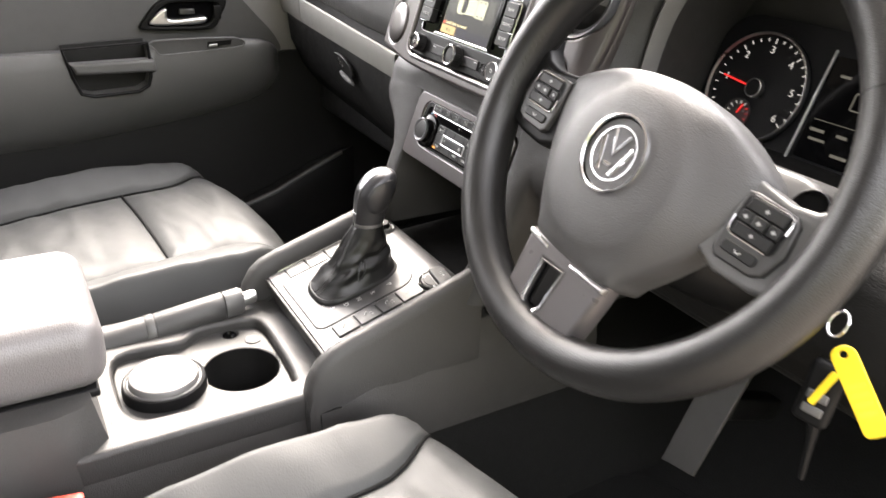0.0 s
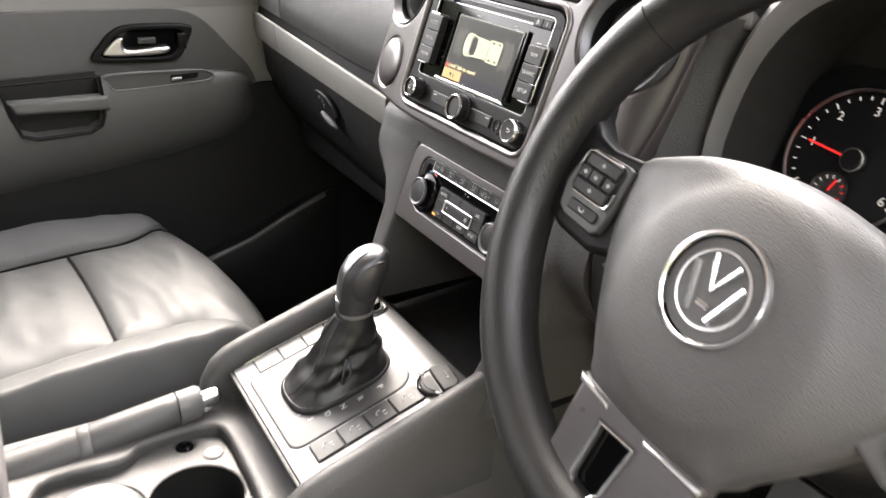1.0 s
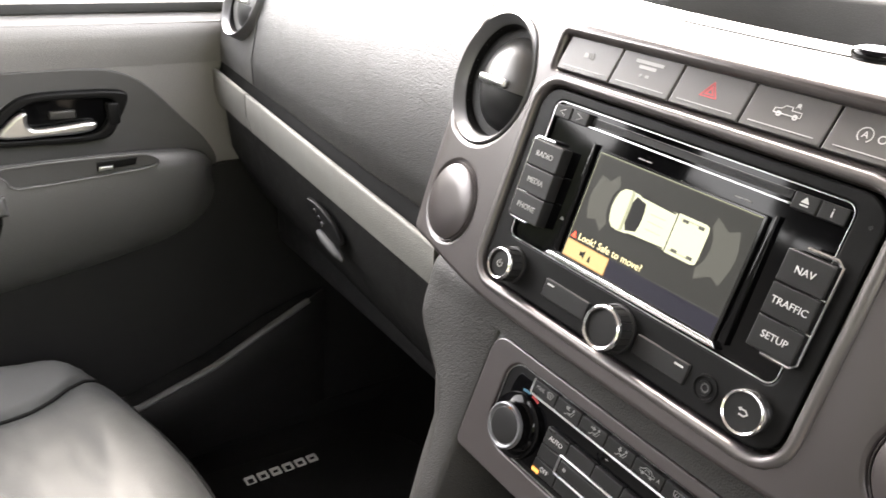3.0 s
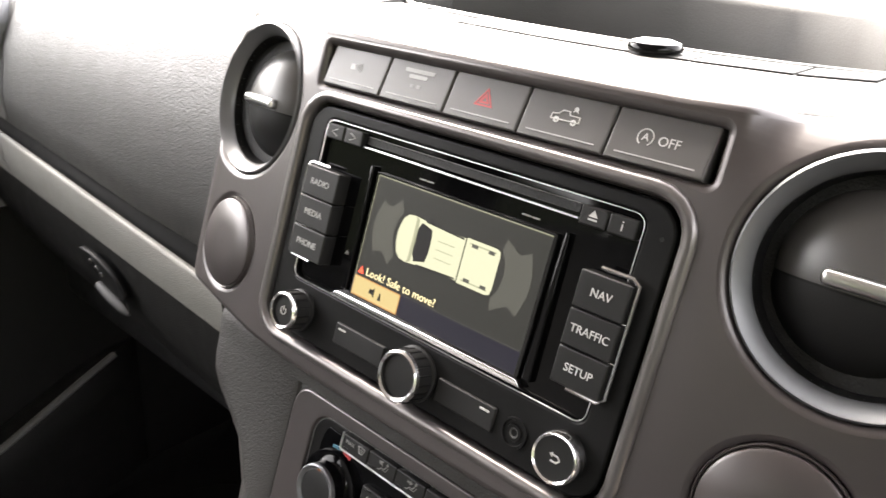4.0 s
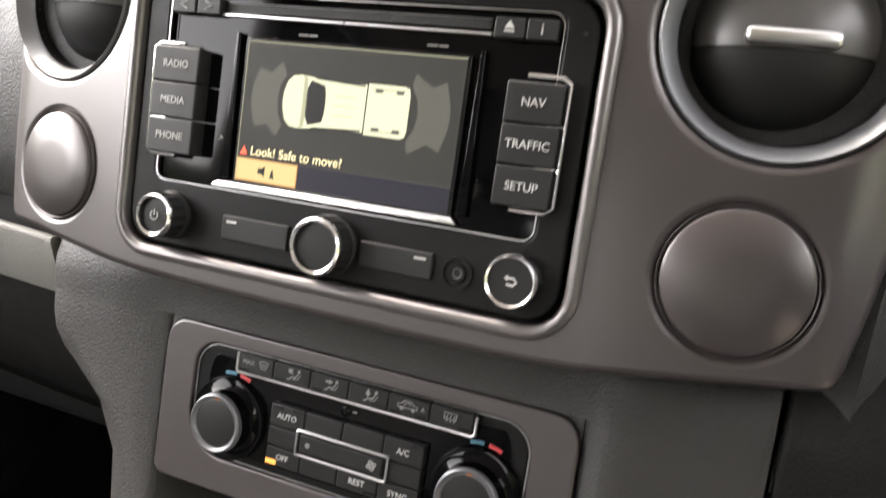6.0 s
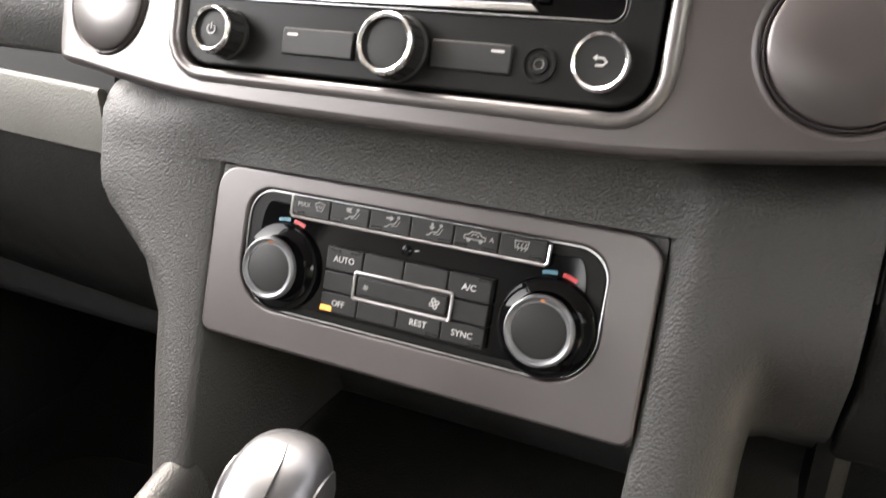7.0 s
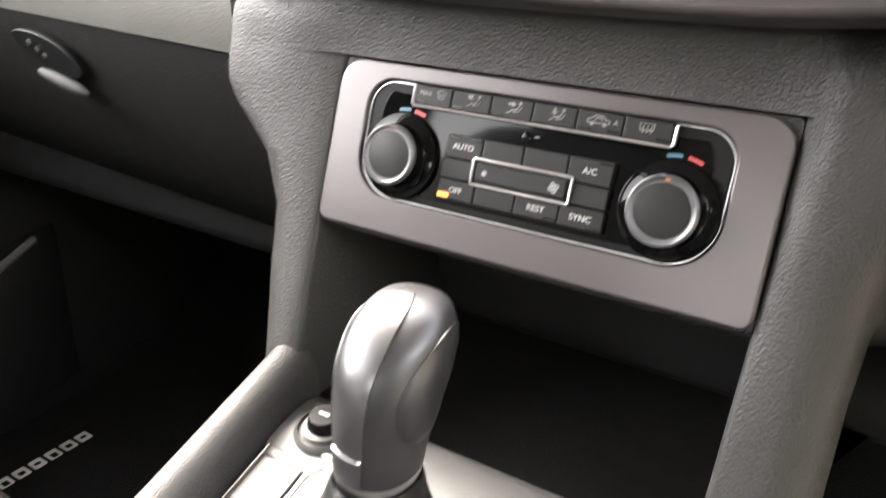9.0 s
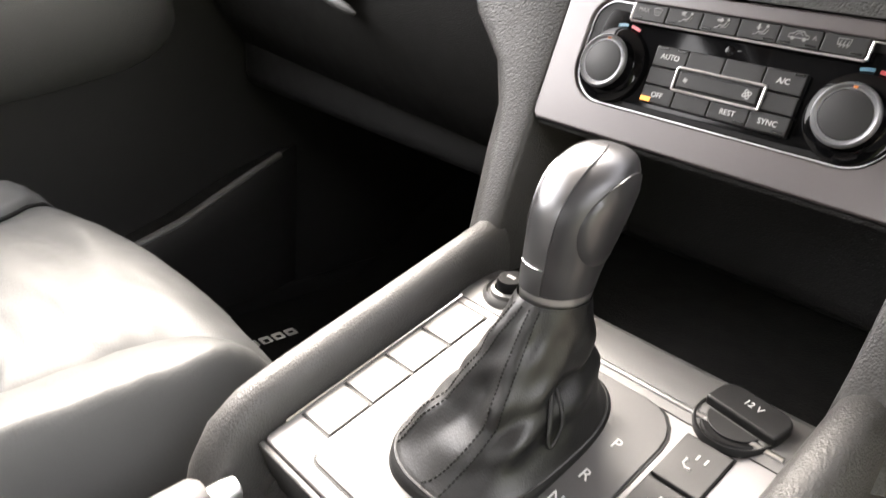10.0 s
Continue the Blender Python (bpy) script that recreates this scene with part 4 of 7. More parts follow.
ARROWS = (((-0.0020, 0.0010), (0.0012, 0.0014), (0.0002, 0.0), (0.0014, -0.0010), (-0.0014, -0.0006)), ((-0.0018, 0.0005), (0.0002, 0.0005), (0.0002, 0.0013), (0.0020, 0.0), (0.0002, -0.0013), (0.0002, -0.0005), (-0.0018, -0.0005)),
          ((-0.0005, 0.0014), (0.0005, 0.0014), (0.0005, -0.0002), (0.0014, -0.0002), (0.0, -0.0018), (-0.0014, -0.0002), (-0.0005, -0.0002)))
LAMPS = ((0.0012,), (0.0012,), (0.0012,), (0.0140,), (0.0012, 0.0140), (0.0140,))
for k in range(6):
    x0 = -0.0625 + 0.0212 * k
    b = key("key", x0, 0.0218, x0 + 0.0208, 0.0312, 0.0030, parent=climate)
    cx = x0 + 0.0104
    if k == 0:
        fan_line = [(cx + 0.0022, 0.0290), (cx + 0.0045, 0.0297), (cx + 0.0075, 0.0290), (cx + 0.0062, 0.0258), (cx + 0.0035, 0.0258), (cx + 0.0022, 0.0290)]
        sym = [letters("MAX", 0.0033, T, cx - 0.0040, 0.0275), wire(fan_line, 0.00027)] + [wire([(cx + 0.0036 + 0.0010 * i, 0.0265), (cx + 0.0033 + 0.0010 * i, 0.0272), (cx + 0.0038 + 0.0011 * i, 0.0279), (cx + 0.0035 + 0.0012 * i, 0.0286)]) for i in range(3)]
    elif k == 4:
        sym = [wire([(cx - 0.0055, 0.0262), (cx - 0.0056, 0.0276), (cx - 0.0038, 0.0280), (cx - 0.0022, 0.0294), (cx + 0.0012, 0.0294), (cx + 0.0026, 0.0280), (cx + 0.0044, 0.0276), (cx + 0.0044, 0.0262), (cx - 0.0055, 0.0262)], 0.00027),
               wire([(cx - 0.0024, 0.0272), (cx - 0.0016, 0.0284), (cx + 0.0004, 0.0284), (cx + 0.0012, 0.0274)]), plate([ring(0.0009, cx - 0.0034, 0.0258, 10)], T - 0.0002, T + 0.0002), plate([ring(0.0009, cx + 0.0024, 0.0258, 10)], T - 0.0002, T + 0.0002), letters("A", 0.0030, T, cx + 0.0072, 0.0272)]
    elif k == 5:
        sym = [wire([(cx - 0.0032, 0.0264), (cx - 0.0036, 0.0293), (cx + 0.0026, 0.0293), (cx + 0.0022, 0.0264), (cx - 0.0032, 0.0264)], 0.00027)] + [wire([(cx - 0.0022 + 0.0017 * i, 0.0252), (cx - 0.0016 + 0.0017 * i, 0.0262), (cx - 0.0023 + 0.0017 * i, 0.0272), (cx - 0.0017 + 0.0017 * i, 0.0285)]) for i in range(3)]
    else:
        sym = seated(cx, ARROWS[k - 1])
    part("symbol", joined(*sym), DIM_MARK, b)
    for lx in LAMPS[k]:
        part("lamp", plate([box2(x0 + lx, 0.0229, x0 + lx + 0.0055, 0.0240, 0.0002)], 0.0024, 0.0033, 0.0002), SMOKED, b)
part("key_bracket", tube([(-0.0635, 0.031, 0.002), (-0.0635, 0.0222, 0.002), (-0.0625, 0.0211, 0.002), (0.0640, 0.0211, 0.002), (0.0655, 0.0222, 0.002), (0.0655, 0.030, 0.002)], 0.00075, 2), SATIN, climate, "chrome line under the key row")
cols = (-0.0405, -0.0205, 0.0005, 0.0225, 0.0435)
rows = (-0.0205, -0.0105, -0.0005, 0.0110)
KEY_LAMPS = {(0, 2): ((0.0020, 0.0094), (0.0130, 0.0094)), (3, 2): ((0.0145, 0.0094),), (2, 0): ((0.0155, 0.0012),), (3, 0): ((0.0140, 0.0012),)}
names = {(0, 2): "AUTO", (0, 0): "OFF", (3, 2): "A/C", (2, 0): "REST", (3, 0): "SYNC"}
for i in range(4):
    for j in range(3):
        if j == 1 and i in (1, 2):
            continue
        b = key("key", cols[i] + 0.0002, rows[j] + 0.0002, cols[i + 1] - 0.0002, rows[j + 1] - 0.0002, 0.0024, names.get((i, j), ""), 0.0040, parent=climate, mark=WHITE_MARK, z0=-0.003)
        for lx, ly in KEY_LAMPS.get((i, j), ()):
            part("lamp", plate([box2(cols[i] + lx, rows[j] + ly, cols[i] + lx + 0.0055, rows[j] + ly + 0.0012, 0.0002)], 0.0018, 0.0027, 0.0002), SMOKED, b)
fan = part("fan_key", plate([box2(-0.0212, -0.0090, 0.0242, -0.0004, 0.0008)], -0.003, 0.0038, 0.0008), BUTTON, climate)
part("fan_bed", plate([box2(-0.0230, -0.0106, 0.0260, 0.0011, 0.001)], -0.003, 0.0024, 0.0003), BUTTON, climate)
part("fan_frame", tube([(x, y, 0.0030) for x, y in box2(-0.0232, -0.0108, 0.0262, 0.0013, 0.001)], 0.00075, 2, True), SATIN, climate, "silver frame round the fan key")
for fx, fr in ((-0.0165, 0.0008), (0.0185, 0.0015)):
    part("symbol", joined(*[plate([ring(fr * 0.72, fx + fr * math.cos(a), -0.0047 + fr * math.sin(a), 12), ring(fr * 0.38, fx + fr * math.cos(a), -0.0047 + fr * math.sin(a), 12)], 0.0037, 0.0040) for a in (0.4, 1.97, 3.54, 5.11)]), GREY_MARK, fan)
part("off_lamp", plate([box2(-0.0398, -0.0196, -0.0338, -0.0172, 0.00027)], 0.0022, 0.0027), glowing("amber_lamp", (1.0, 0.42, 0.10), 0.06), climate, "lit amber lamp")
part("sensor_window", moved(lathe([(0.0026, -0.0016), (0.0025, -0.0008), (0.0018, -0.0006), (0.0, -0.0004)], 20), Matrix.Translation((-0.001, 0.0152, 0))), GLOSS_BLACK, climate, "small gloss sensor dome")
part("sensor_mark", plate([box2(0.0028, 0.0158, 0.0050, 0.0162, 0.0001)], -0.0015, -0.0012), GREY_MARK, climate)
for s in (1, -1):
    at = Matrix.Translation((0.0675 * s + 0.0012, -0.0048, -0.0005))
    dial = part("dial", moved(lathe([(0.0216, -0.003), (0.0216, 0.0010), (0.0210, 0.0020), (0.0168, 0.0026), (0.0156, 0.0036), (0.0149, 0.0098), (0.0118, 0.0102), (0.0, 0.0102)], 56), at), GLOSS_BLACK, climate, "gloss black temperature dial with a silver ring")
    part("dial_cap", moved(lathe([(0.0117, 0.0096), (0.0115, 0.0110), (0.0106, 0.0113), (0.0, 0.0106)], 48), at), BUTTON, dial)
    part("dial_ring", moved(lathe([(0.0150, 0.0096), (0.0148, 0.0116), (0.0139, 0.0123), (0.0129, 0.0119), (0.0124, 0.0112), (0.0118, 0.0112), (0.0116, 0.0100)], 56, cap=False), at), RING_SILVER, dial, "satin silver ring")
    part("pointer", moved(rbox(-0.0011, 0.0123, 0.0108, 0.0011, 0.0136, 0.0120, 0.0003), at), glowing("orange_mark", (1.0, 0.3, 0.05), 0.018), dial)
    for mat, a0, a1, nm in ((BLUE_MARK, 88, 104, "cool_mark"), (RED_MARK, 66, 82, "warm_mark")):
        arc = [(0.0226 * math.cos(radians(a0 + (a1 - a0) * i / 6)), 0.0226 * math.sin(radians(a0 + (a1 - a0) * i / 6))) for i in range(7)]
        arc += [(0.0243 * math.cos(radians(a1 + (a0 - a1) * i / 6)), 0.0243 * math.sin(radians(a1 + (a0 - a1) * i / 6))) for i in range(7)]
        part(nm, moved(plate([arc], -0.0013, -0.0009), Matrix.Translation((0.0675 * s + 0.0012, -0.0048, 0))), mat, climate)

# ---- centre stack and console ----
stack = thing("centre_stack", "grey grained plastic stack below the facia", "dashboard trim")
PIL = ((0.634, 0.1885, 0.1112, 0.0195), (0.622, 0.1885, 0.1112, 0.016), (0.612, 0.1872, 0.1113, 0.0138), (0.602, 0.1828, 0.1114, 0.0114), (0.590, 0.1735, 0.1115, 0.0080), (0.576, 0.1630, 0.1116, 0.0036), (0.55, 0.1520, 0.1112, -0.004),
       (0.52, 0.1468, 0.109, -0.017), (0.49, 0.1390, 0.104, -0.031), (0.45, 0.129, 0.102, -0.050))
YOKE = ((0.6320, 0.1885, 0.0189, 0.0252), (0.637, 0.1885, 0.0202, 0.0262), (0.645, 0.1885, 0.0215, 0.0270), (0.651, 0.1885, 0.0238, 0.0276), (0.656, 0.1885, 0.0270, 0.0282), (0.6595, 0.1885, 0.0300, 0.0288), (0.6625, 0.1885, 0.0340, 0.0296), (0.668, 0.1885, 0.0480, 0.0340), (0.674, 0.1885, 0.0600, 0.0450))


def side_line(z, xo, xi, y, yi):
    """The front of one side of the stack, from beside the climate panel to its rounded outer edge."""
    k = min(1.0, max(0.10, (0.612 - z) / 0.04))
    front = []
    for i in range(7):
        u = i / 6
        front.append((lerp(xi + 0.003, xo - 0.020 * k, u), lerp(yi, y + 0.001 * k, min(1.0, u * 1.5) * (2 - min(1.0, u * 1.5)))))
    return front + [(xo - 0.008 * k, y + 0.006 * k), (xo - 0.002 * k, y + 0.016 * k), (xo, y + 0.034 * k)]


KNEE = ((0.060, 0.674), (0.034, 0.6625), (0.0270, 0.656), (0.0215, 0.645), (0.0195, 0.632), (0.0190, 0.62), (0.0215, 0.59), (0.031, 0.565), (0.047, 0.54), (0.08, 0.517), (0.155, 0.50))


def knee_depth(z):
    """How far back the knee panel's face lies at the height z."""
    for (y0, z0), (y1, z1) in zip(KNEE, KNEE[1:]):
        if z1 <= z <= z0:
            return lerp(y1, y0, (z - z1) / (z0 - z1))
    return KNEE[0][0] if z > 0.6 else 0.155


def right_line(z, xo, xi, y, yi):
    """The front of the stack's right side: a broad face that turns back along a soft upright edge."""
    front = []
    for i in range(7):
        u = i / 6
        front.append((lerp(xi + 0.003, 0.131, u), lerp(yi, y + 0.001, min(1.0, u * 1.5) * (2 - min(1.0, u * 1.5)))))
    f, g = min(1.0, max(0.0, (0.602 - z) / 0.05)), min(1.0, max(0.0, (0.616 - z) / 0.05))
    g = g * g * (3 - 2 * g)
    return front + [(0.139, y + 0.0015 + 0.003 * f), (0.1455, y + 0.002 + 0.009 * f), (0.1500, y + 0.0025 + 0.019 * f), (0.1530, y + 0.0026 + g * max(0.024 * f, knee_depth(z) - 0.004 - y)), (0.1600, y + 0.0027 + g * max(0.026 * f, knee_depth(z) - y)), (xo, y + 0.003 + g * max(0.0, knee_depth(z) - y))]


def yoke_section(z, xo, y_end, y_mid):
    """The stack's upper part across its whole width; the middle falls back under the facia."""
    side, right = side_line(z, xo, 0.1112, y_end, y_mid), right_line(z, 0.1835, 0.1112, y_end, y_mid)
    front = [(-x, y, z) for x, y in reversed(side)] + [(0.022 * i, y_mid, z) for i in range(-4, 5)] + [(x, y, z) for x, y in right]
    return front + [(0.1835, 0.16, z), (-xo, 0.16, z)]


def pillar_section(s, z, xo, xi, y):
    if s > 0:
        xo, xi = 0.1835, xi + 0.006 * min(1.0, max(0.0, (0.53 - z) / 0.04))
    yi = 0.012 + (z - 0.593) * 0.3443 + 0.002 if z > 0.56 else y + 0.0025
    line = right_line(z, xo, xi, y, yi) if s > 0 else side_line(z, xo, xi, y, yi)
    pts = [(xi, 0.12), (xi, yi + 0.004), (xi + 0.0010, yi + 0.001)] + line + [(xo, 0.16)]
    return [(s * x, q, z) for x, q in pts]


for s in (-1, 1):
    part("side_pillar", loft([pillar_section(s, *p) for p in PIL], True, True, 60), STACK_GREY, stack, "grained side pillar")
part("upper_panel", loft([yoke_section(*q) for q in YOKE], True, True, 60), STACK_GREY, stack, "grained upper part of the stack")
# knee panel darker than the stack: shade under the column in its colour
part("knee_panel", prism(list(KNEE) + [(0.17, 0.50), (0.17, 0.672)], 0.1862, 0.70, 0.003, 60), SHADED_PLASTIC, stack, "grained knee panel, darkened for the shade under the steering column")
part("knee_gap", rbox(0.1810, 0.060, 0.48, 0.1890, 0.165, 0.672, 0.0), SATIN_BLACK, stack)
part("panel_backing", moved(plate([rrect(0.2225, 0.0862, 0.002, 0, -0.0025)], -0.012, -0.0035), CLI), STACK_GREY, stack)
part("cubby_back", rbox(-0.112, 0.135, 0.42, 0.112, 0.15, 0.64, 0.004), SHADED_PLASTIC, stack)
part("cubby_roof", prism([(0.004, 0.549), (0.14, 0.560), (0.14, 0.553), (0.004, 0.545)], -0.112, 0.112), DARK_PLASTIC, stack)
part("cubby_floor", prism([(-0.030, 0.452), (-0.022, 0.449), (-0.012, 0.436), (0.0, 0.430), (0.14, 0.440), (0.14, 0.41), (-0.030, 0.41)], -0.112, 0.112, 0.0, 50), SHADED_PLASTIC, stack, "dark storage shelf floor")

console = thing("centre_console", "grey plastic centre console between the front seats", "console")
RAIL = ((-0.024, 0.4850, 0.40), (-0.034, 0.4855, 0.40), (-0.07, 0.4735, 0.40), (-0.11, 0.4600, 0.39), (-0.15, 0.4470, 0.38), (-0.185, 0.4355, 0.37), (-0.206, 0.4270, 0.365), (-0.221, 0.415, 0.36), (-0.231, 0.397, 0.355), (-0.236, 0.375, 0.35))


def rail_section(s, y, top, low):
    w = 0.125
    pts = [(0.0965, low), (0.0965, top - 0.024), (0.0978, top - 0.014), (0.1002, top - 0.0070), (0.1040, top - 0.0028), (0.1085, top - 0.0006), (0.1130, top), (0.1170, top - 0.0016), (0.1205, top - 0.0055), (w, top - 0.014), (w + 0.003, low - 0.03), (0.105, low - 0.03)]
    return [(s * x + (0.012 if s > 0 else 0.0), y, z) for x, z in pts]


for s in (-1, 1):
    part("side_rail", loft([rail_section(s, *r) for r in RAIL], True, True, 50), STACK, console, "grained rail beside the gear lever")
    ox = 0.010 if s > 0 else 0.0
    side = [[(s * 0.120 + ox, y, zt), (s * 0.1272 + ox, y, zt - 0.02), (s * 0.131 + ox, y, 0.36), (s * 0.133 + ox, y, 0.352), (s * 0.137 + ox, y, 0.300), (s * 0.135 + ox, y, 0.286), (s * 0.09, y, 0.286), (s * 0.09, y, zt)] for y, zt in ((0.16, 0.42), (0.05, 0.42), (-0.03, 0.42), (-0.12, 0.405), (-0.20, 0.38), (-0.225, 0.356))]
    part("side_panel", loft(side, True, True, 30), STACK, console, "console side panel")
    part("tunnel_carpet", loft([[(s * 0.05, y, 0.34), (s * 0.128, y, 0.30), (s * 0.150, y, 0.20), (s * 0.17, y, 0.098), (s * 0.05, y, 0.098)] for y in (0.40, 0.0, -0.40)], True, True, 40), CARPET, console, "black carpet over the tunnel")

GP = leaning(0, -0.19, 0.4122, 72.5)
PANEL_SILVER = surface("gear_panel_silver", (0.13, 0.125, 0.125), 0.36, metal=0.4, grain=0.05, grain_size=0.0005, kind="noise", mottle=0.04, wear=0.05, bump_at=0.0003)
gear_panel = part("gear_panel", plate([rrect(0.203, 0.150, (0.004, 0.004, 0.006, 0.010), 0.0075, 0.061)], -0.02, 0.0, 0.0015), PANEL_SILVER, console, "satin grey metallic gear panel", GP)
part("end_wall", moved(rbox(-0.094, -0.018, -0.06, 0.109, -0.0145, -0.001, 0.001), Matrix.Identity(4)), STACK, gear_panel)
part("selector_plate", plate([rrect(0.124, 0.134, (0.006, 0.012, 0.022, 0.010), 0.0, 0.062)], -0.002, 0.0012, 0.0006), surface("selector_grey", (0.036, 0.035, 0.035), 0.45, grain=0.05, grain_size=0.0005, kind="noise", mottle=0.05, spec=0.3), gear_panel, "dark selector plate")
part("plate_groove", plate([rrect(0.1266, 0.1366, (0.007, 0.013, 0.023, 0.011), 0.0, 0.062)], -0.002, 0.0005, 0), SATIN_BLACK, gear_panel)
part("front_bar", tube([(-0.070, 0.1352, 0.0006), (0.106, 0.1352, 0.0006)], 0.0018, 2), SATIN, gear_panel, "satin silver bar along the front edge")
part("front_gap", rbox(-0.070, 0.1372, -0.002, 0.107, 0.1390, 0.0006, 0.0), SATIN_BLACK, gear_panel)
part("silver_edge", tube([(-0.0928, 0.0, 0.0008), (-0.0928, 0.128, 0.0008)], 0.0010, 2), CHROME, gear_panel, "bright edge line")
for s in (-1, 1):
    x0, x1 = sorted((s * 0.0660, s * 0.0910))
    part("switch_bed", plate([box2(x0, 0.0080, x1, 0.1236, 0.0006)], -0.002, 0.0004), SATIN_BLACK, gear_panel)
# left keys take a paler silver for the sky mirrored in them
LIT_KEY = surface("lit_key_silver", (0.085, 0.082, 0.080), 0.4, metal=0.3, mottle=0.04, spec=0.4)
CONSOLE_KEY = surface("console_key_grey", (0.016, 0.0155, 0.0155), 0.45, grain=0.08, grain_size=0.0005, kind="noise", mottle=0.06, spec=0.3)
ticks = (0.0085, 0.0370, 0.0655, 0.0930, 0.1230)
for s in (-1, 1):
    for k in range(4):
        x0, x1 = sorted((s * 0.0665, s * 0.0905))
        b = key("console_switch", x0, ticks[k] + 0.0009, x1, ticks[k + 1] - 0.0009, 0.0012 if s < 0 else 0.0022, parent=gear_panel, mat=LIT_KEY if s < 0 else CONSOLE_KEY, z0=-0.004)
        cx, cy = (x0 + x1) / 2, (ticks[k] + ticks[k + 1]) / 2
        if s > 0 or k == 3:
            part("symbol", joined(tube([(cx - 0.0035, cy + 0.0015, 0.0023), (cx - 0.0038, cy - 0.0015, 0.0023), (cx - 0.0018, cy - 0.0032, 0.0023), (cx + 0.0008, cy - 0.0030, 0.0023)], 0.0007, 1, radii=[1.3, 0.7, 0.7, 1.3]), plate([box2(cx - 0.0008, cy + 0.003, cx + 0.0002, cy + 0.0065, 0.0002), ], 0.0021, 0.0025), plate([box2(cx + 0.0035, cy + 0.003, cx + 0.0045, cy + 0.0065, 0.0002)], 0.0021, 0.0025)), GREY_MARK, b, at=Matrix.Translation((0, 0, -0.0013)) if s < 0 else None)
for text, x, y in (("P", 0.046, 0.0965), ("R", 0.046, 0.074), ("N", 0.044, 0.056), ("D", 0.042, 0.040), ("S", 0.036, 0.024), ("+", 0.022, 0.018), ("-", 0.020, 0.004)):
    part("lettering", moved(letters(text, 0.0085, 0.0014), Matrix.Translation((x, y, 0))), RED_MARK if text == "#" else WHITE_MARK, gear_panel)
lip = [[(x, -0.068, 0.4515), (x, -0.060, 0.4545), (x, -0.046, 0.4575), (x, -0.034, 0.4580), (x, -0.026, 0.4550), (x, -0.021, 0.446), (x, -0.021, 0.42), (x, -0.068, 0.42)] for x in (-0.0955, 0.0, 0.112)]
part("front_lip", loft(lip), SMOOTH_GREY, console, "smooth grey lip before the storage shelf")

# park brake lock key and 12 volt socket
pb = thing("console_button", "round black console button in a stepped collar", "button", Matrix.Translation((-0.0715, -0.048, 0.4550)) @ Matrix.Rotation(radians(8), 4, "X"))
part("collar", lathe([(0.0175, -0.006), (0.017, 0.002), (0.0148, 0.0045), (0.0142, 0.003), (0.0125, 0.0028), (0.0120, 0.0055), (0.0098, 0.0062), (0.0092, 0.003), (0.0, 0.003)], 40), SMOOTH_GREY, pb)
bt = part("cap", lathe([(0.0086, 0.002), (0.0086, 0.0105), (0.0078, 0.0122), (0.0, 0.0124)], 32), SATIN_BLACK, pb)
part("symbol", plate([box2(-0.003, -0.001, 0.003, 0.001, 0.0003), ], 0.0123, 0.0127), GREY_MARK, bt)
sock = thing("power_socket", "black 12 volt socket with a hinged cap", "socket", Matrix.Translation((0.0795, -0.0545, 0.4555)) @ Matrix.Rotation(radians(10), 4, "X") @ Matrix.Rotation(radians(-8), 4, "Z"))
part("collar", lathe([(0.0202, -0.010), (0.0198, 0.0004), (0.0192, 0.0014), (0.0182, 0.0010), (0.0176, -0.006), (0.0, -0.006)], 48), BUTTON, sock)
part("plug", lathe([(0.0170, -0.007), (0.0168, -0.0012), (0.0155, 0.0), (0.0, 0.0)], 40), SATIN_BLACK, sock)
part("thumb_notch", plate([[(0.0135 * math.cos(radians(a)), -0.0012 + 0.0115 * math.sin(radians(a))) for a in range(185, 356, 10)]], -0.0002, 0.0010, 0.0004), BUTTON, sock)
part("cap", plate([rrect(0.0385, 0.0185, (0.002, 0.002, 0.008, 0.008), 0.001, 0.0085)], -0.0010, 0.0052, 0.0014), BUTTON, sock, "black hinged cap")
part("lettering", letters("12 V", 0.0052, 0.0054, 0.001, 0.0095), WHITE_MARK, sock)

# gear lever
lever = thing("gear_lever", "gear lever with a silver and black knob and leather gaiter", "gear lever", pose(-0.0045, 0.0, 0.001))


def seam_angle(k, t):
    """Where the gaiter's two stitched seams run round it at the height t."""
    if k == 0:
        return lerp(3.92, 4.52, t ** 1.3)
    return lerp(4.62, 5.12, min(1.0, t / 0.45)) if t < 0.45 else lerp(5.12, 4.98, (t - 0.45) / 0.55)


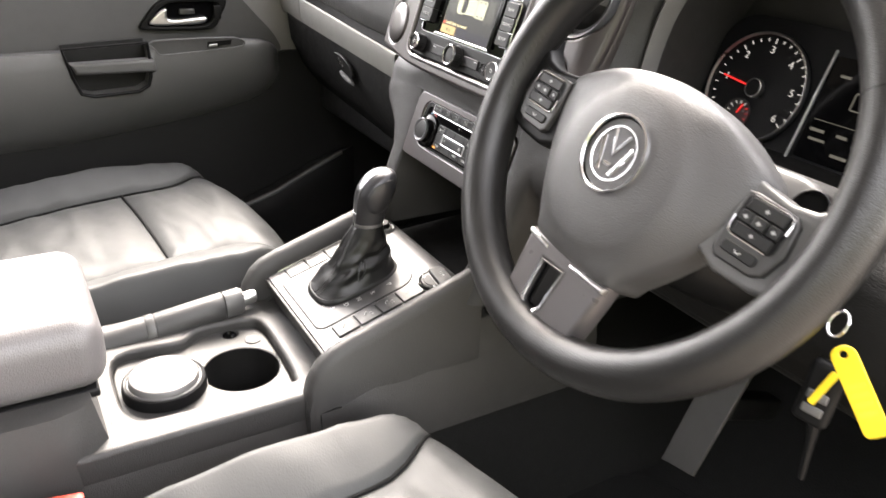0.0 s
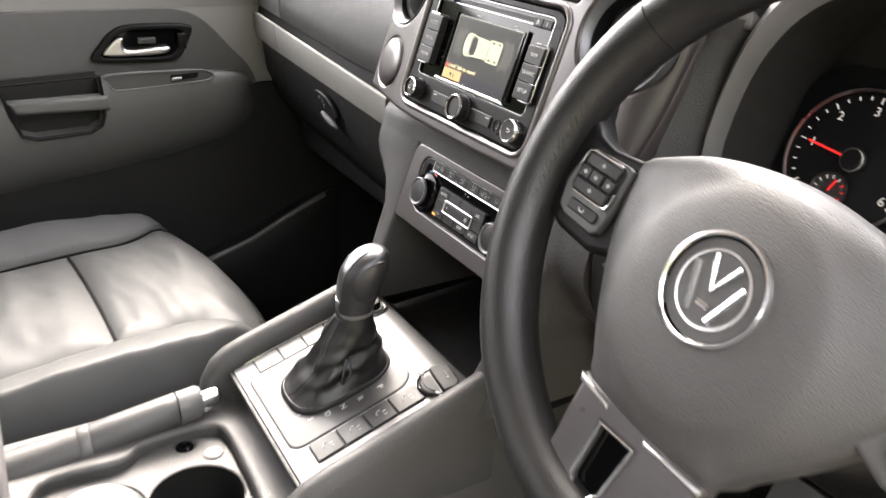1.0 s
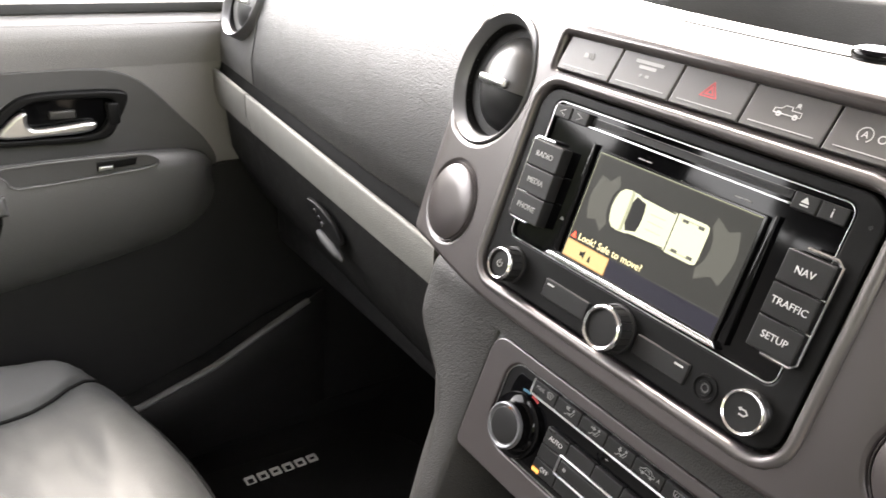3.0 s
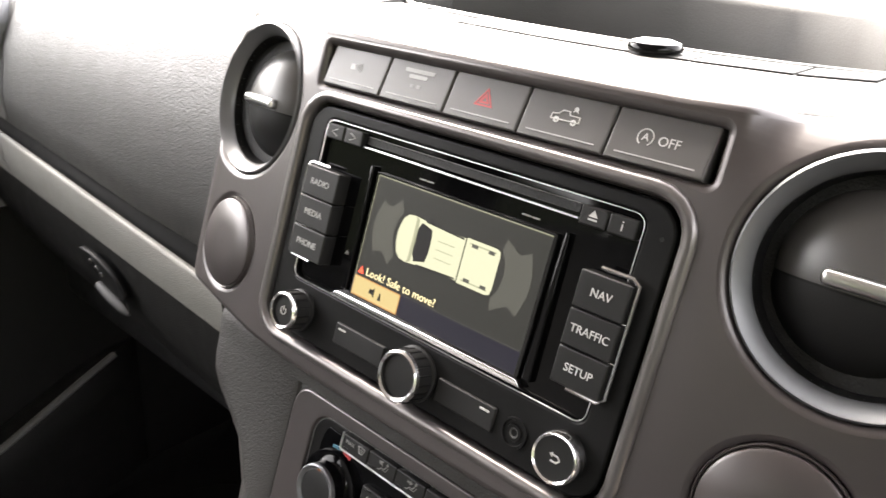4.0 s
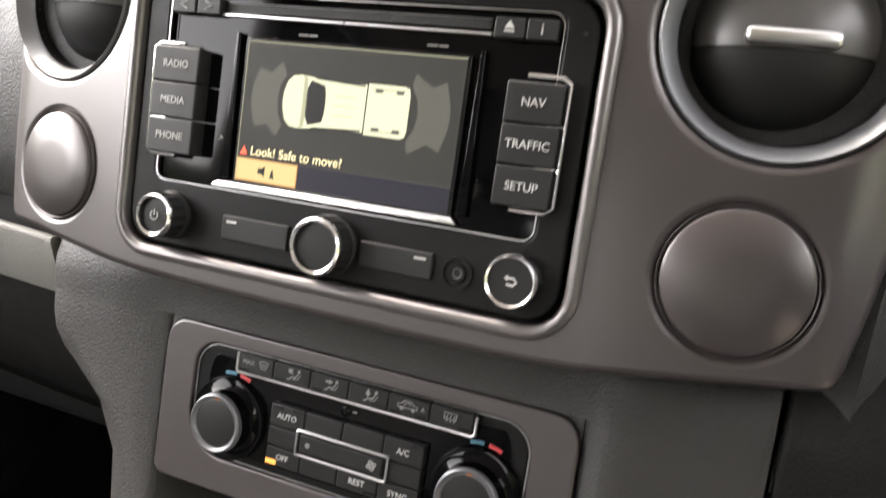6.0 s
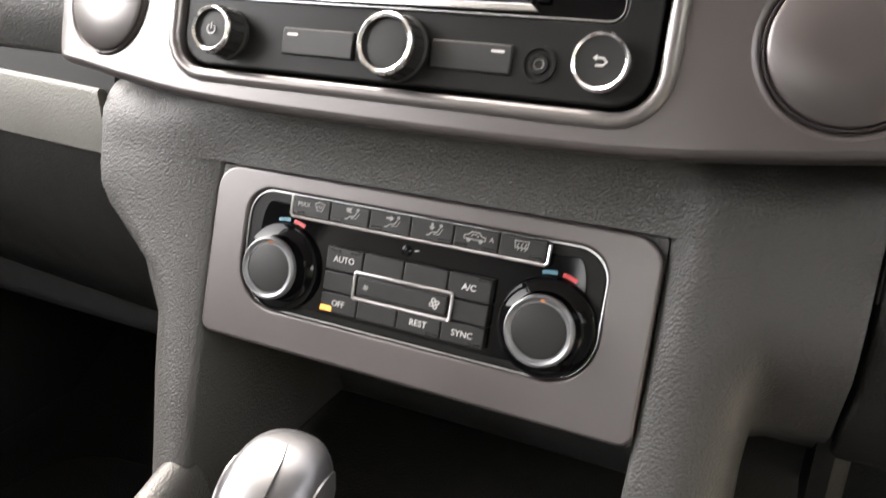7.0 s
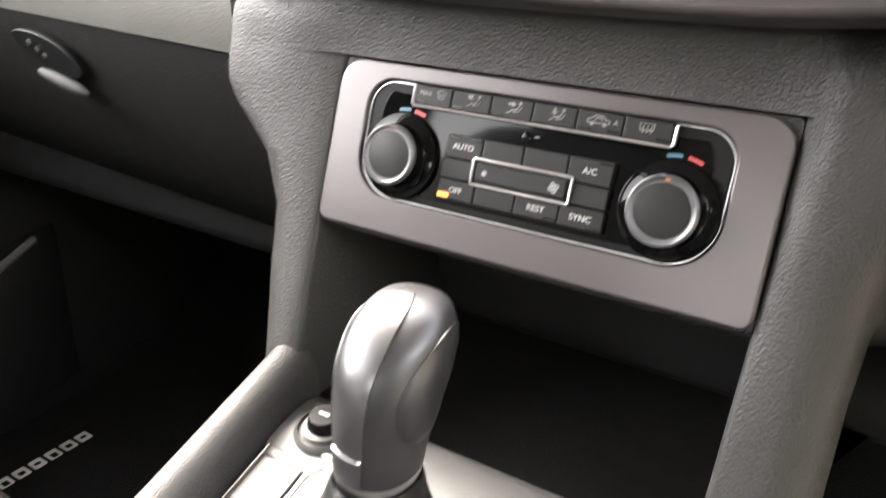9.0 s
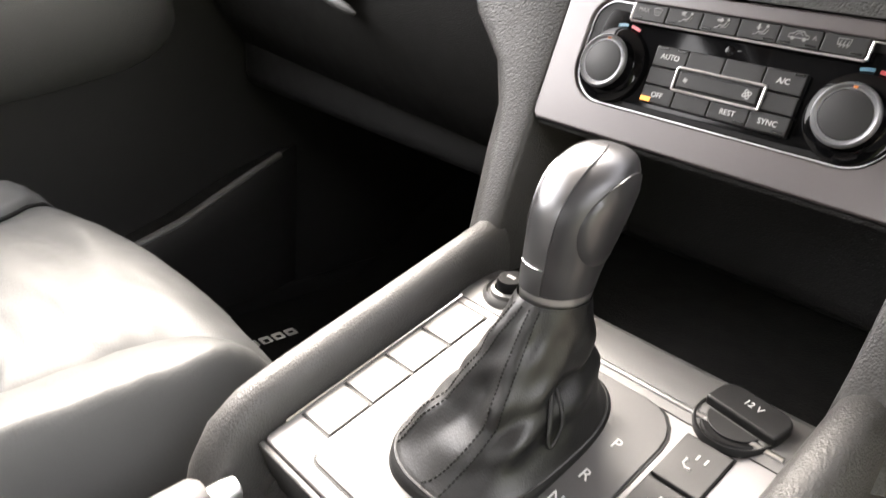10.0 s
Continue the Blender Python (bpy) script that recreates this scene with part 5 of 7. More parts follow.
def gaiter_point(t, a, lift=0.0):
    """A place on the gaiter's skin: t from its moulded base (0) to the collar (1), a round it."""
    f = max(0.0, (t - 0.12) / 0.88)
    c = Vector((lerp(0.002, 0.0095, f ** 0.8), lerp(-0.124, -0.107, f ** 0.8), lerp(0.4265, 0.5060, t)))
    rx = lerp(0.0410, 0.0405, t / 0.12) if t < 0.12 else lerp(0.0395, 0.0160, f ** 0.80)
    ry = lerp(0.0540, 0.0530, t / 0.12) if t < 0.12 else lerp(0.0520, 0.0182, f ** 0.78)
    ca, sa = math.cos(a), math.sin(a)
    q = lerp(0.62, 0.92, min(1.0, t / 0.6))
    ex, ey = abs(ca) ** q * (1 if ca > 0 else -1), abs(sa) ** q * (1 if sa > 0 else -1)
    mid = math.sin(math.pi * min(1.0, f)) if t > 0.12 else 0.0
    k = lift
    for n in (0, 1):
        d = a - seam_angle(n, t)
        k += (0.0026 * math.exp(-(d / 0.16) ** 2) - 0.0012 * math.exp(-(d / 0.035) ** 2)) * mid ** 0.5
    k -= 0.0052 * mid * math.exp(-((a - 0.5 * (seam_angle(0, t) + seam_angle(1, t))) / 0.22) ** 2) * (1 - 0.6 * t)
    k -= 0.0038 * mid * math.exp(-((t - 0.50 - 0.10 * math.sin(a + 0.4)) / 0.055) ** 2) * (0.6 + 0.4 * math.sin(2 * a + 1.0))
    k += 0.0020 * mid * math.exp(-((t - 0.38 - 0.10 * math.sin(a + 0.4)) / 0.06) ** 2)
    k += 0.0015 * mid * math.sin(3 * a + 7 * t + 0.6) + 0.0006 * mid * math.sin(9 * a - 13 * t) + 0.0005 * mid * math.sin(31 * t + 3 * math.sin(2 * a))
    k -= 0.0075 * mid * math.exp(-((a - 6.05) / 0.30) ** 2) * math.exp(-((t - 0.27) / 0.13) ** 2)
    tilt = math.tan(radians(17)) * ry * ey * (1 - t)
    return Vector((c.x + (rx + k) * ex, c.y + (ry + k) * ey, c.z + tilt + 0.003 * math.sin(4 * a + 3) * t * (1 - t)))


def gaiter_ring(t, n=84):
    return [gaiter_point(t, 2 * math.pi * i / n) for i in range(n)]


gaiter = part("gaiter", loft([gaiter_ring(t / 34) for t in range(35)], True, False, 70), BOOT, lever, "creased black leather gaiter")
part("gaiter_base", tube([gaiter_point(0.0, 2 * math.pi * i / 60, 0.0006) for i in range(60)], 0.0016, 2, True), BOOT, gaiter, "moulded leather base rim")
part("gaiter_base", tube([gaiter_point(0.125, 2 * math.pi * i / 60, -0.0002) for i in range(60)], 0.0010, 2, True), BOOT, gaiter, "piped edge above the gaiter base")
for n in (0, 1):
    for side in (-0.075, 0.075):
        line = [gaiter_point(0.14 + 0.84 * i / 44, seam_angle(n, 0.14 + 0.84 * i / 44) + side * (1.0 + 0.8 * i / 44), 0.0003) for i in range(45)]
        for i in range(0, 44, 1):
            part("stitch", tube([line[i].lerp(line[i + 1], 0.12), line[i].lerp(line[i + 1], 0.72)], 0.00042, 1), THREAD, gaiter)
part("gaiter_loop", tube([gaiter_point(q, a, k) for q, a, k in ((0.54, 6.00, -0.001), (0.42, 6.00, 0.002), (0.32, 6.04, 0.0035), (0.28, 6.10, 0.004), (0.32, 6.17, 0.0035), (0.42, 6.19, 0.002), (0.54, 6.14, -0.001))], 0.0012, 2, smooth_line=True), BOOT, gaiter)
KNOB = ((0.0, 0.0150, 0.0165, 0.0), (0.10, 0.0156, 0.0178, 0.0), (0.22, 0.0163, 0.0192, 0.0), (0.30, 0.0168, 0.0200, 0.0008), (0.45, 0.0177, 0.0216, 0.0018), (0.60, 0.0188, 0.0230, 0.0036), (0.70, 0.0193, 0.0228, 0.0052),
        (0.78, 0.0193, 0.0214, 0.0068), (0.85, 0.0187, 0.0192, 0.0084), (0.91, 0.0168, 0.0162, 0.0102), (0.955, 0.0145, 0.0124, 0.0120), (0.983, 0.0108, 0.0084, 0.0134), (0.996, 0.0064, 0.0048, 0.0141), (1.0, 0.0012, 0.0012, 0.0144))


def knob_ring(t, rx, ry, shift, grow=0.0, n=40):
    c = Vector((0.0095, -0.107, 0.503)).lerp(Vector((0.0115, -0.0995, 0.5735)), t)
    out = []
    for i in range(n):
        a = 2 * math.pi * i / n
        ca, sa = math.cos(a), math.sin(a)
        ex, ey = abs(ca) ** 0.9 * (1 if ca > 0 else -1), abs(sa) ** 0.92 * (1 if sa > 0 else -1)
        out.append((c.x + (rx + grow) * ex, c.y + shift + (ry + grow) * ey, c.z))
    return out


part("collar", loft([knob_ring(*k) for k in KNOB[:2]], True, True, 60), SATIN, lever, "satin silver collar")
INSERT_MAT = surface("knob_insert", (0.05, 0.05, 0.053), 0.38, spec=0.3, metal=0.75, mottle=0.05, grain=0.05, grain_size=0.0005, kind="noise")


def eased(ka, k0, k1, kb, i, f):
    """A smooth value between two rows of the knob's outline."""
    step = k1[0] - k0[0]
    m0 = (k1[i] - ka[i]) / (k1[0] - ka[0]) * step
    m1 = (kb[i] - k0[i]) / (kb[0] - k0[0]) * step
    return (2 * f ** 3 - 3 * f ** 2 + 1) * k0[i] + (f ** 3 - 2 * f ** 2 + f) * m0 + (3 * f ** 2 - 2 * f ** 3) * k1[i] + (f ** 3 - f ** 2) * m1


def knob_at(t, a, grow):
    """A place on the knob's skin at the height t and the angle a."""
    for n, (k0, k1) in enumerate(zip(KNOB, KNOB[1:])):
        if k0[0] <= t <= k1[0]:
            f = (t - k0[0]) / (k1[0] - k0[0])
            ka, kb = KNOB[max(0, n - 1)], KNOB[min(len(KNOB) - 1, n + 2)]
            rx, ry, sh = (eased(ka, k0, k1, kb, i, f) for i in (1, 2, 3))
    c = Vector((0.0095, -0.107, 0.503)).lerp(Vector((0.0115, -0.0995, 0.5735)), t)
    ca, sa = math.cos(a), math.sin(a)
    ex, ey = abs(ca) ** 0.9 * (1 if ca > 0 else -1), abs(sa) ** 0.92 * (1 if sa > 0 else -1)
    return Vector((c.x + (rx + grow) * ex, c.y + sh + (ry + grow) * ey, c.z + (grow * max(0.0, (t - 0.6) / 0.4))))


def knob_height(i, n):
    return 0.102 + 0.897 * (1 - (1 - i / n) ** 1.7)


part("knob", loft([[knob_at(knob_height(i, 30), 2 * math.pi * j / 72, 0.0) for j in range(72)] for i in range(31)], True, True, 80), INSERT_MAT, lever, "dark metallic knob")
bm = bmesh.new()
rows = []
for i in range(41):
    t = knob_height(i, 40.2)
    w = lerp(0.42, 0.52, max(0, (t - 0.6) / 0.4) ** 2)
    row = []
    for j in range(31):
        q = 0.965 * (j - 15) / 14 if 0 < j < 30 else (j - 15) / 15
        row.append(bm.verts.new(knob_at(t, 1.5 * math.pi - 0.16 + w * q, 0.0007 if 0 < j < 30 else -0.0008)))
    rows.append(row)
for r0, r1 in zip(rows, rows[1:]):
    for j in range(30):
        bm.faces.new((r0[j], r0[j + 1], r1[j + 1], r1[j]))
part("spine", mesh_of(bm, 80), KNOB_SILVER, lever, "bright brushed silver spine")
part("spine_joint", tube([knob_at(0.285, 1.5 * math.pi - 0.16 + 0.40 * q / 8, 0.0008) for q in range(-8, 9)], 0.0004, 1), CHROME, lever)
for s in (-1, 1):
    bm = bmesh.new()
    mid = bm.verts.new(knob_at(0.60, 0.1 if s > 0 else math.pi - 0.1, 0.0012))
    rows = []
    for k, grow in ((0.35, 0.0011), (0.7, 0.0010), (0.94, 0.0006), (1.0, -0.0006)):
        rows.append([bm.verts.new(knob_at(0.60 + 0.30 * k * math.sin(2 * math.pi * i / 28), (0.12 + 0.95 * k * math.cos(2 * math.pi * i / 28)) if s > 0 else math.pi - (0.12 + 0.95 * k * math.cos(2 * math.pi * i / 28)), grow)) for i in range(28)])
    for i in range(28):
        j = (i + 1) % 28
        bm.faces.new((mid, rows[0][i], rows[0][j]))
        for r0, r1 in zip(rows, rows[1:]):
            bm.faces.new((r0[i], r1[i], r1[j], r0[j]))
    part("side_insert", mesh_of(bm, 60), INSERT_MAT, lever, "dark oval side insert")

# rear console: cup tray
tray_hole = spread([(-0.060, -0.245), (-0.062, -0.30), (-0.045, -0.33), (-0.045, -0.40), (0.02, -0.412), (0.075, -0.405), (0.086, -0.37), (0.088, -0.25), (0.075, -0.232), (0.0, -0.228), (-0.045, -0.230)], 5)
part("tray_rim", plate([box2(-0.122, -0.47, 0.122, -0.186, 0.010), tray_hole], 0.338, 0.374, 0.006, 4), STACK, console, "grey rim of the cup tray")
cup_line = ring(0.0425, 0.023, -0.276, 48)
part("cup_deck", plate([[(x * 1.03, y) for x, y in tray_hole], cup_line, ring(0.0425, 0.023, -0.362, 48), ring(0.009, -0.054, -0.268, 24)], 0.335, 0.3610, 0.003), STACK, console)
part("cup_well", moved(lathe([(0.0425, 0.0), (0.041, -0.06), (0.034, -0.066), (0.0, -0.066)], 48, cap=False), Matrix.Translation((0.023, -0.276, 0.3605))), SHADED_PLASTIC, console, "dark cup holder well")
part("cup_well", moved(lathe([(0.0425, 0.0), (0.041, -0.06), (0.034, -0.066), (0.0, -0.066)], 48, cap=False), Matrix.Translation((0.023, -0.362, 0.3605))), DARK_PLASTIC, console, "dark cup holder well")
part("tray_bolt", moved(lathe([(0.009, -0.012), (0.0085, 0.002), (0.006, 0.004), (0.004, 0.0), (0.0, 0.0)], 24), Matrix.Translation((-0.054, -0.268, 0.3585))), GLOSS_BLACK, console)
part("tray_plug", moved(lathe([(0.0098, -0.004), (0.0096, 0.0012), (0.0086, 0.0020), (0.0, 0.0022)], 32), Matrix.Translation((-0.030, -0.246, 0.3610))), PALE_LIT, console, "pale round plug in the tray")
part("rear_body", loft([[(-0.121, y, 0.345), (-0.110, y, 0.345), (-0.108, y, 0.285), (0.108, y, 0.285), (0.110, y, 0.345), (0.121, y, 0.345), (0.134, y, 0.30), (0.146, y, 0.09), (-0.146, y, 0.09), (-0.134, y, 0.30)] for y in (-0.95, -0.47, -0.2)], True, True, 30), STACK, console)
part("box_front", loft([[(-0.100, y0, z), (0.100, y0, z), (0.112, y0 - 0.012, z), (xs, -0.474, z), (xs + 0.002, -0.9, z), (-xs - 0.002, -0.9, z), (-xs, -0.474, z), (-0.112, y0 - 0.012, z)] for y0, xs, z in ((-0.425, 0.1275, 0.335), (-0.428, 0.1262, 0.36), (-0.434, 0.1235, 0.39), (-0.440, 0.1185, 0.425))], True, True, 40), STACK, console, "grey front and sides of the armrest box")

ashtray = thing("ashtray", "round lidded black ashtray standing in the rear cup holder", "ashtray", Matrix.Translation((0.023, -0.362, 0.330)))
part("pot", lathe([(0.036, -0.04), (0.0405, 0.0), (0.0445, 0.020), (0.0450, 0.038), (0.0440, 0.0435), (0.0425, 0.0445), (0.0405, 0.0435), (0.0, 0.043)], 56), SATIN_BLACK, ashtray)
# lid in the paled plastic because it faces up to the light
part("lid", lathe([(0.0402, 0.042), (0.0402, 0.0445), (0.0392, 0.0450), (0.0388, 0.0435), (0.0376, 0.0435), (0.0372, 0.0475), (0.0355, 0.0505), (0.030, 0.0522), (0.0, 0.0535)], 56), PALE_LIT, ashtray, "smooth domed lid, paled for light from above")

handbrake = thing("handbrake", "grey plastic handbrake lever lying beside the cup tray", "handbrake")
hb0, hb1 = Vector((-0.082, -0.46, 0.359)), Vector((-0.086, -0.235, 0.388))


def hb_ring(t, r, sq=1.0):
    c = hb0.lerp(hb1, t)
    r *= 1.08
    return [(c.x + r * math.cos(2 * math.pi * i / 24) * 0.9, c.y, c.z + r * sq * math.sin(2 * math.pi * i / 24)) for i in range(24)]


part("lever_base", loft([hb_ring(0, 0.023), hb_ring(0.2, 0.022), hb_ring(0.44, 0.0195)]), STACK, handbrake)
part("band", loft([hb_ring(0.44, 0.0188), hb_ring(0.445, 0.0198), hb_ring(0.485, 0.0195), hb_ring(0.49, 0.018)]), SMOOTH_GREY, handbrake)
part("grip", loft([hb_ring(0.49, 0.0180), hb_ring(0.5, 0.0188), hb_ring(0.8, 0.0178), hb_ring(0.86, 0.0176), hb_ring(0.865, 0.0165)]), surface("grip_grey", (0.026, 0.0255, 0.025), 0.5, grain=0.4, grain_size=0.001), handbrake)
part("end_cap", loft([hb_ring(0.866, 0.0160), hb_ring(0.87, 0.0174), hb_ring(0.955, 0.0168), hb_ring(0.975, 0.014)]), SMOOTH_GREY, handbrake)
part("push_button", loft([hb_ring(0.975, 0.0085), hb_ring(1.02, 0.0085), hb_ring(1.05, 0.0075), hb_ring(1.058, 0.004)]), SATIN, handbrake, "silver release button")

armrest = thing("armrest", "light grey padded armrest lid on the console box", "armrest")
lid = rbox(-0.096, -0.80, 0.424, 0.094, -0.418, 0.502, 0.026, 6)
part("lid", lid, LEATHER_SIDE, armrest)
part("hinge_line", rbox(-0.09, -0.79, 0.416, 0.088, -0.43, 0.426, 0.003), SATIN_BLACK, armrest)

# ---- steering wheel ----
WHEEL = leaning(0.3935, -0.0755, 0.7250, 25.8)
wheel = thing("steering_wheel", "black leather three-spoke steering wheel with grey airbag pad", "steering wheel", WHEEL @ Matrix.Rotation(radians(-6.5), 4, "Z"))


def rim_point(a, r=0.1645, tube_r=0.0165, b=0.0):
    rr = r + tube_r * math.cos(b)
    return (rr * math.cos(a), rr * math.sin(a), tube_r * 1.12 * math.sin(b))


bm = bmesh.new()
NA, NB = 96, 20
grid = []
for i in range(NA):
    a = 2 * math.pi * i / NA
    thick = 0.0165 + 0.0016 * (math.cos(a - radians(40)) ** 8 + math.cos(a - radians(140)) ** 8)
    grid.append([bm.verts.new(rim_point(a, 0.1645, thick, 2 * math.pi * j / NB)) for j in range(NB)])
for i in range(NA):
    for j in range(NB):
        bm.faces.new((grid[i][j], grid[(i + 1) % NA][j], grid[(i + 1) % NA][(j + 1) % NB], grid[i][(j + 1) % NB]))
rim = part("rim", mesh_of(bm, 60), WHEEL_LEATHER, wheel, "black leather rim")
for a in (33, 147):
    part("rim_joint", tube([rim_point(radians(a), 0.1645, 0.0178, 2 * math.pi * j / 24) for j in range(24)], 0.0005, 1, True), THREAD, rim)
for k in range(46):
    a = radians(150 + 1.9 * k)
    p = Vector(rim_point(a, 0.1645, 0.0170, radians(140)))
    q = Vector(rim_point(a + radians(1.2), 0.1645, 0.0170, radians(152)))
    part("stitch", tube([p, q], 0.0004, 1), WHEEL_LEATHER, rim)

pad_half = [(0.0, 0.0470), (0.030, 0.0445), (0.058, 0.0375), (0.082, 0.0275), (0.097, 0.0190), (0.1005, 0.0100), (0.0970, -0.0100), (0.0895, -0.030), (0.0795, -0.048), (0.066, -0.069), (0.0515, -0.088), (0.0440, -0.099), (0.025, -0.1030)]
fine = spread(pad_half + [(0.0, -0.104)] + [(-x, y) for x, y in pad_half[:0:-1]], 4)
secs = []
for k, (sc, z) in enumerate(((1.0, -0.030), (1.01, -0.008), (0.995, 0.000), (0.965, 0.0045), (0.90, 0.0080), (0.80, 0.0105), (0.72, 0.0120), (0.665, 0.0150), (0.60, 0.0172), (0.45, 0.0190), (0.25, 0.0200), (0.03, 0.0203))):
    row = []
    for x, y in fine:
        px, py = x, y + 0.026
        a, r = math.atan2(py, px), 0.0655 * sc / 0.72
        w = min(1.0, max(0.0, (0.93 - sc) / 0.25))
        w = w * w * (3 - 2 * w)
        dip = 0.006 * max(0.0, abs(x) - 0.055) / 0.04 * (1 - w) * (1 if k > 1 else 0)
        row.append((lerp(px * sc, r * math.cos(a), w), lerp(py * sc, r * math.sin(a), w) - 0.026, z - dip))
    secs.append(row)
part("airbag_pad", loft(secs, True, True, 60), AIRBAG, wheel, "grained grey airbag pad")
BADGE = Matrix.Translation((0, -0.0165, 0.0005))
POD_GREY = surface("pod_grey", (0.022, 0.0215, 0.021), 0.42, grain=0.08, grain_size=0.0005, kind="noise", mottle=0.06, spec=0.4)
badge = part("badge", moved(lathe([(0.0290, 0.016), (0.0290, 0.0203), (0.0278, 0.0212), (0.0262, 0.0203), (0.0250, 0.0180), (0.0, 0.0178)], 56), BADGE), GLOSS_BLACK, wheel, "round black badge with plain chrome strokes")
part("badge_ring", moved(lathe([(0.0296, 0.0190), (0.0290, 0.0218), (0.0278, 0.0223), (0.0268, 0.0210)], 56, cap=False), BADGE), CHROME, badge)
part("badge_ring", moved(lathe([(0.0208, 0.0180), (0.0204, 0.0202), (0.0188, 0.0202), (0.0183, 0.0180)], 56, cap=False), BADGE), CHROME, badge)
for line in ([(-0.0080, 0.0158), (0.0, -0.0010), (0.0080, 0.0158)], [(-0.0152, 0.0085), (-0.0066, -0.0150)], [(0.0152, 0.0085), (0.0066, -0.0150)], [(-0.0036, -0.0085), (0.0036, -0.0085)]):
    part("badge_stroke", moved(tube([(x, y, 0.0192) for x, y in line], 0.0021, 2), BADGE), CHROME, badge)
part("pad_bars", moved(plate([box2(-0.011, -0.0035, 0.011, 0.0, 0.0006)], 0.0, 0.0006, 0.0002), pose(-0.030, -0.0845, 0.0070, -12, -10, 0)), AIRBAG, wheel)
for s in (-1, 1):
    arm = [(s * 0.080, 0.022), (s * 0.100, 0.0165), (s * 0.122, 0.0140), (s * 0.138, 0.0170), (s * 0.150, 0.0270), (s * 0.158, 0.044), (s * 0.166, 0.004), (s * 0.158, -0.040), (s * 0.146, -0.0400), (s * 0.130, -0.0445), (s * 0.100, -0.046), (s * 0.078, -0.038)]
    # left spoke darker, right paler: the side light is put into their colours
    part("spoke", plate([arm if s > 0 else arm[::-1]], -0.024, -0.002, 0.004, 3), SATIN_BLACK if s < 0 else SMOOTH_GREY, wheel)
    px, py = s * 0.1155, -0.0094
    pod = [(s * 0.0955, py + 0.0185), (s * 0.1010, py + 0.0195), (s * 0.1310, py + 0.0185), (s * 0.1365, py + 0.0140), (s * 0.1400, py - 0.0060), (s * 0.1345, py - 0.0220), (s * 0.1270, py - 0.0260), (s * 0.1000, py - 0.0270), (s * 0.0950, py - 0.0230), (s * 0.0935, py - 0.0040)]
    pd = part("switch_pod", plate([pod if s > 0 else pod[::-1]], -0.006, 0.0024, 0.0018, 3), POD_GREY, wheel, "steering wheel switch pod")
    cx, cy, hw, hh = px, py + 0.0035, 0.0180, 0.0136
    part("pod_bed", plate([rrect(2 * hw, 2 * hh, 0.005, cx, cy)], 0.001, 0.0028, 0.0004), SATIN_BLACK, pd)
    for f in (1, -1):
        bracket = [(cx - f * s * hw * 0.75, cy + f * hh), (cx + f * s * (hw - 0.005), cy + f * hh), (cx + f * s * (hw - 0.0012), cy + f * (hh - 0.0012)), (cx + f * s * hw, cy + f * (hh - 0.005)), (cx + f * s * hw, cy + f * hh * 0.15)]
        part("pod_frame", tube([(x, y, 0.0032) for x, y in bracket], 0.0009, 2), CHROME, pd, "chrome bracket round the wheel keys")
    spots = [(0.0, 0.0085, 0.0290, 0.0082), (-0.0108, 0.0, 0.0092, 0.0078), (0.0, 0.0, 0.0105, 0.0078), (0.0108, 0.0, 0.0092, 0.0078), (0.0, -0.0085, 0.0290, 0.0082)]
    for i, (ox, oy, w, h) in enumerate(spots):
        b = part("pod_key", plate([rrect(w, h, 0.0016, cx + ox, cy + oy)], 0.001, 0.0044 if i != 2 else 0.0054, 0.0010), BUTTON, pd)
        part("symbol", joined(plate([box2(cx + ox - 0.0016, cy + oy - 0.0005, cx + ox + 0.0016, cy + oy + 0.0005, 0.0002)], 0.0042, 0.0056 if i == 2 else 0.0046), plate([box2(cx + ox - 0.0005, cy + oy - 0.0014, cx + ox + 0.0005, cy + oy + 0.0014, 0.0002)], 0.0042, 0.00555 if i == 2 else 0.00455)), GREY_MARK, b)
    y = py - 0.0172
    b = part("pod_key", plate([rrect(0.0270, 0.0072, 0.0026, px - s * 0.002, y)], 0.001, 0.0040, 0.0010), BUTTON, pd)
    part("symbol", tube([(px - s * 0.002 - 0.0024, y + 0.0006, 0.0040), (px - s * 0.002 - 0.0012, y - 0.0010, 0.0040), (px - s * 0.002 + 0.0012, y - 0.0010, 0.0040), (px - s * 0.002 + 0.0024, y + 0.0006, 0.0040)], 0.0006, 1), GREY_MARK, b)
low = [(-0.046, -0.097), (-0.044, -0.120), (-0.041, -0.150), (-0.034, -0.163), (-0.020, -0.168), (0.020, -0.168), (0.034, -0.163), (0.041, -0.150), (0.044, -0.120), (0.046, -0.097)]
win = [(-0.0195, -0.1125), (-0.0180, -0.145), (-0.0130, -0.151), (-0.0010, -0.150), (0.0040, -0.143), (0.0055, -0.1105)]
sp = part("lower_spoke", plate([low[::-1], win[::-1]], -0.014, 0.0055, 0.003, 3), surface("spoke_silver", (0.07, 0.065, 0.066), 0.32, metal=0.55, mottle=0.02), wheel, "dark silver lower spoke")
part("window_edge", tube([(x, y, 0.0050) for x, y in win], 0.0016, 2, True), CHROME, sp, "chrome edge of the spoke window")
part("window_back", plate([win[::-1]], -0.008, 0.0005, 0), GLOSS_BLACK, sp)
part("upper_band", plate([[(-0.046, -0.1030), (-0.0215, -0.1045), (-0.0215, -0.1015), (-0.047, -0.0985)][::-1]], 0.0, 0.0068, 0.0015), SATIN, sp)
part("upper_band", plate([[(0.0075, -0.1045), (0.046, -0.1030), (0.047, -0.0985), (0.0075, -0.1015)][::-1]], 0.0, 0.0068, 0.0015), SATIN, sp)
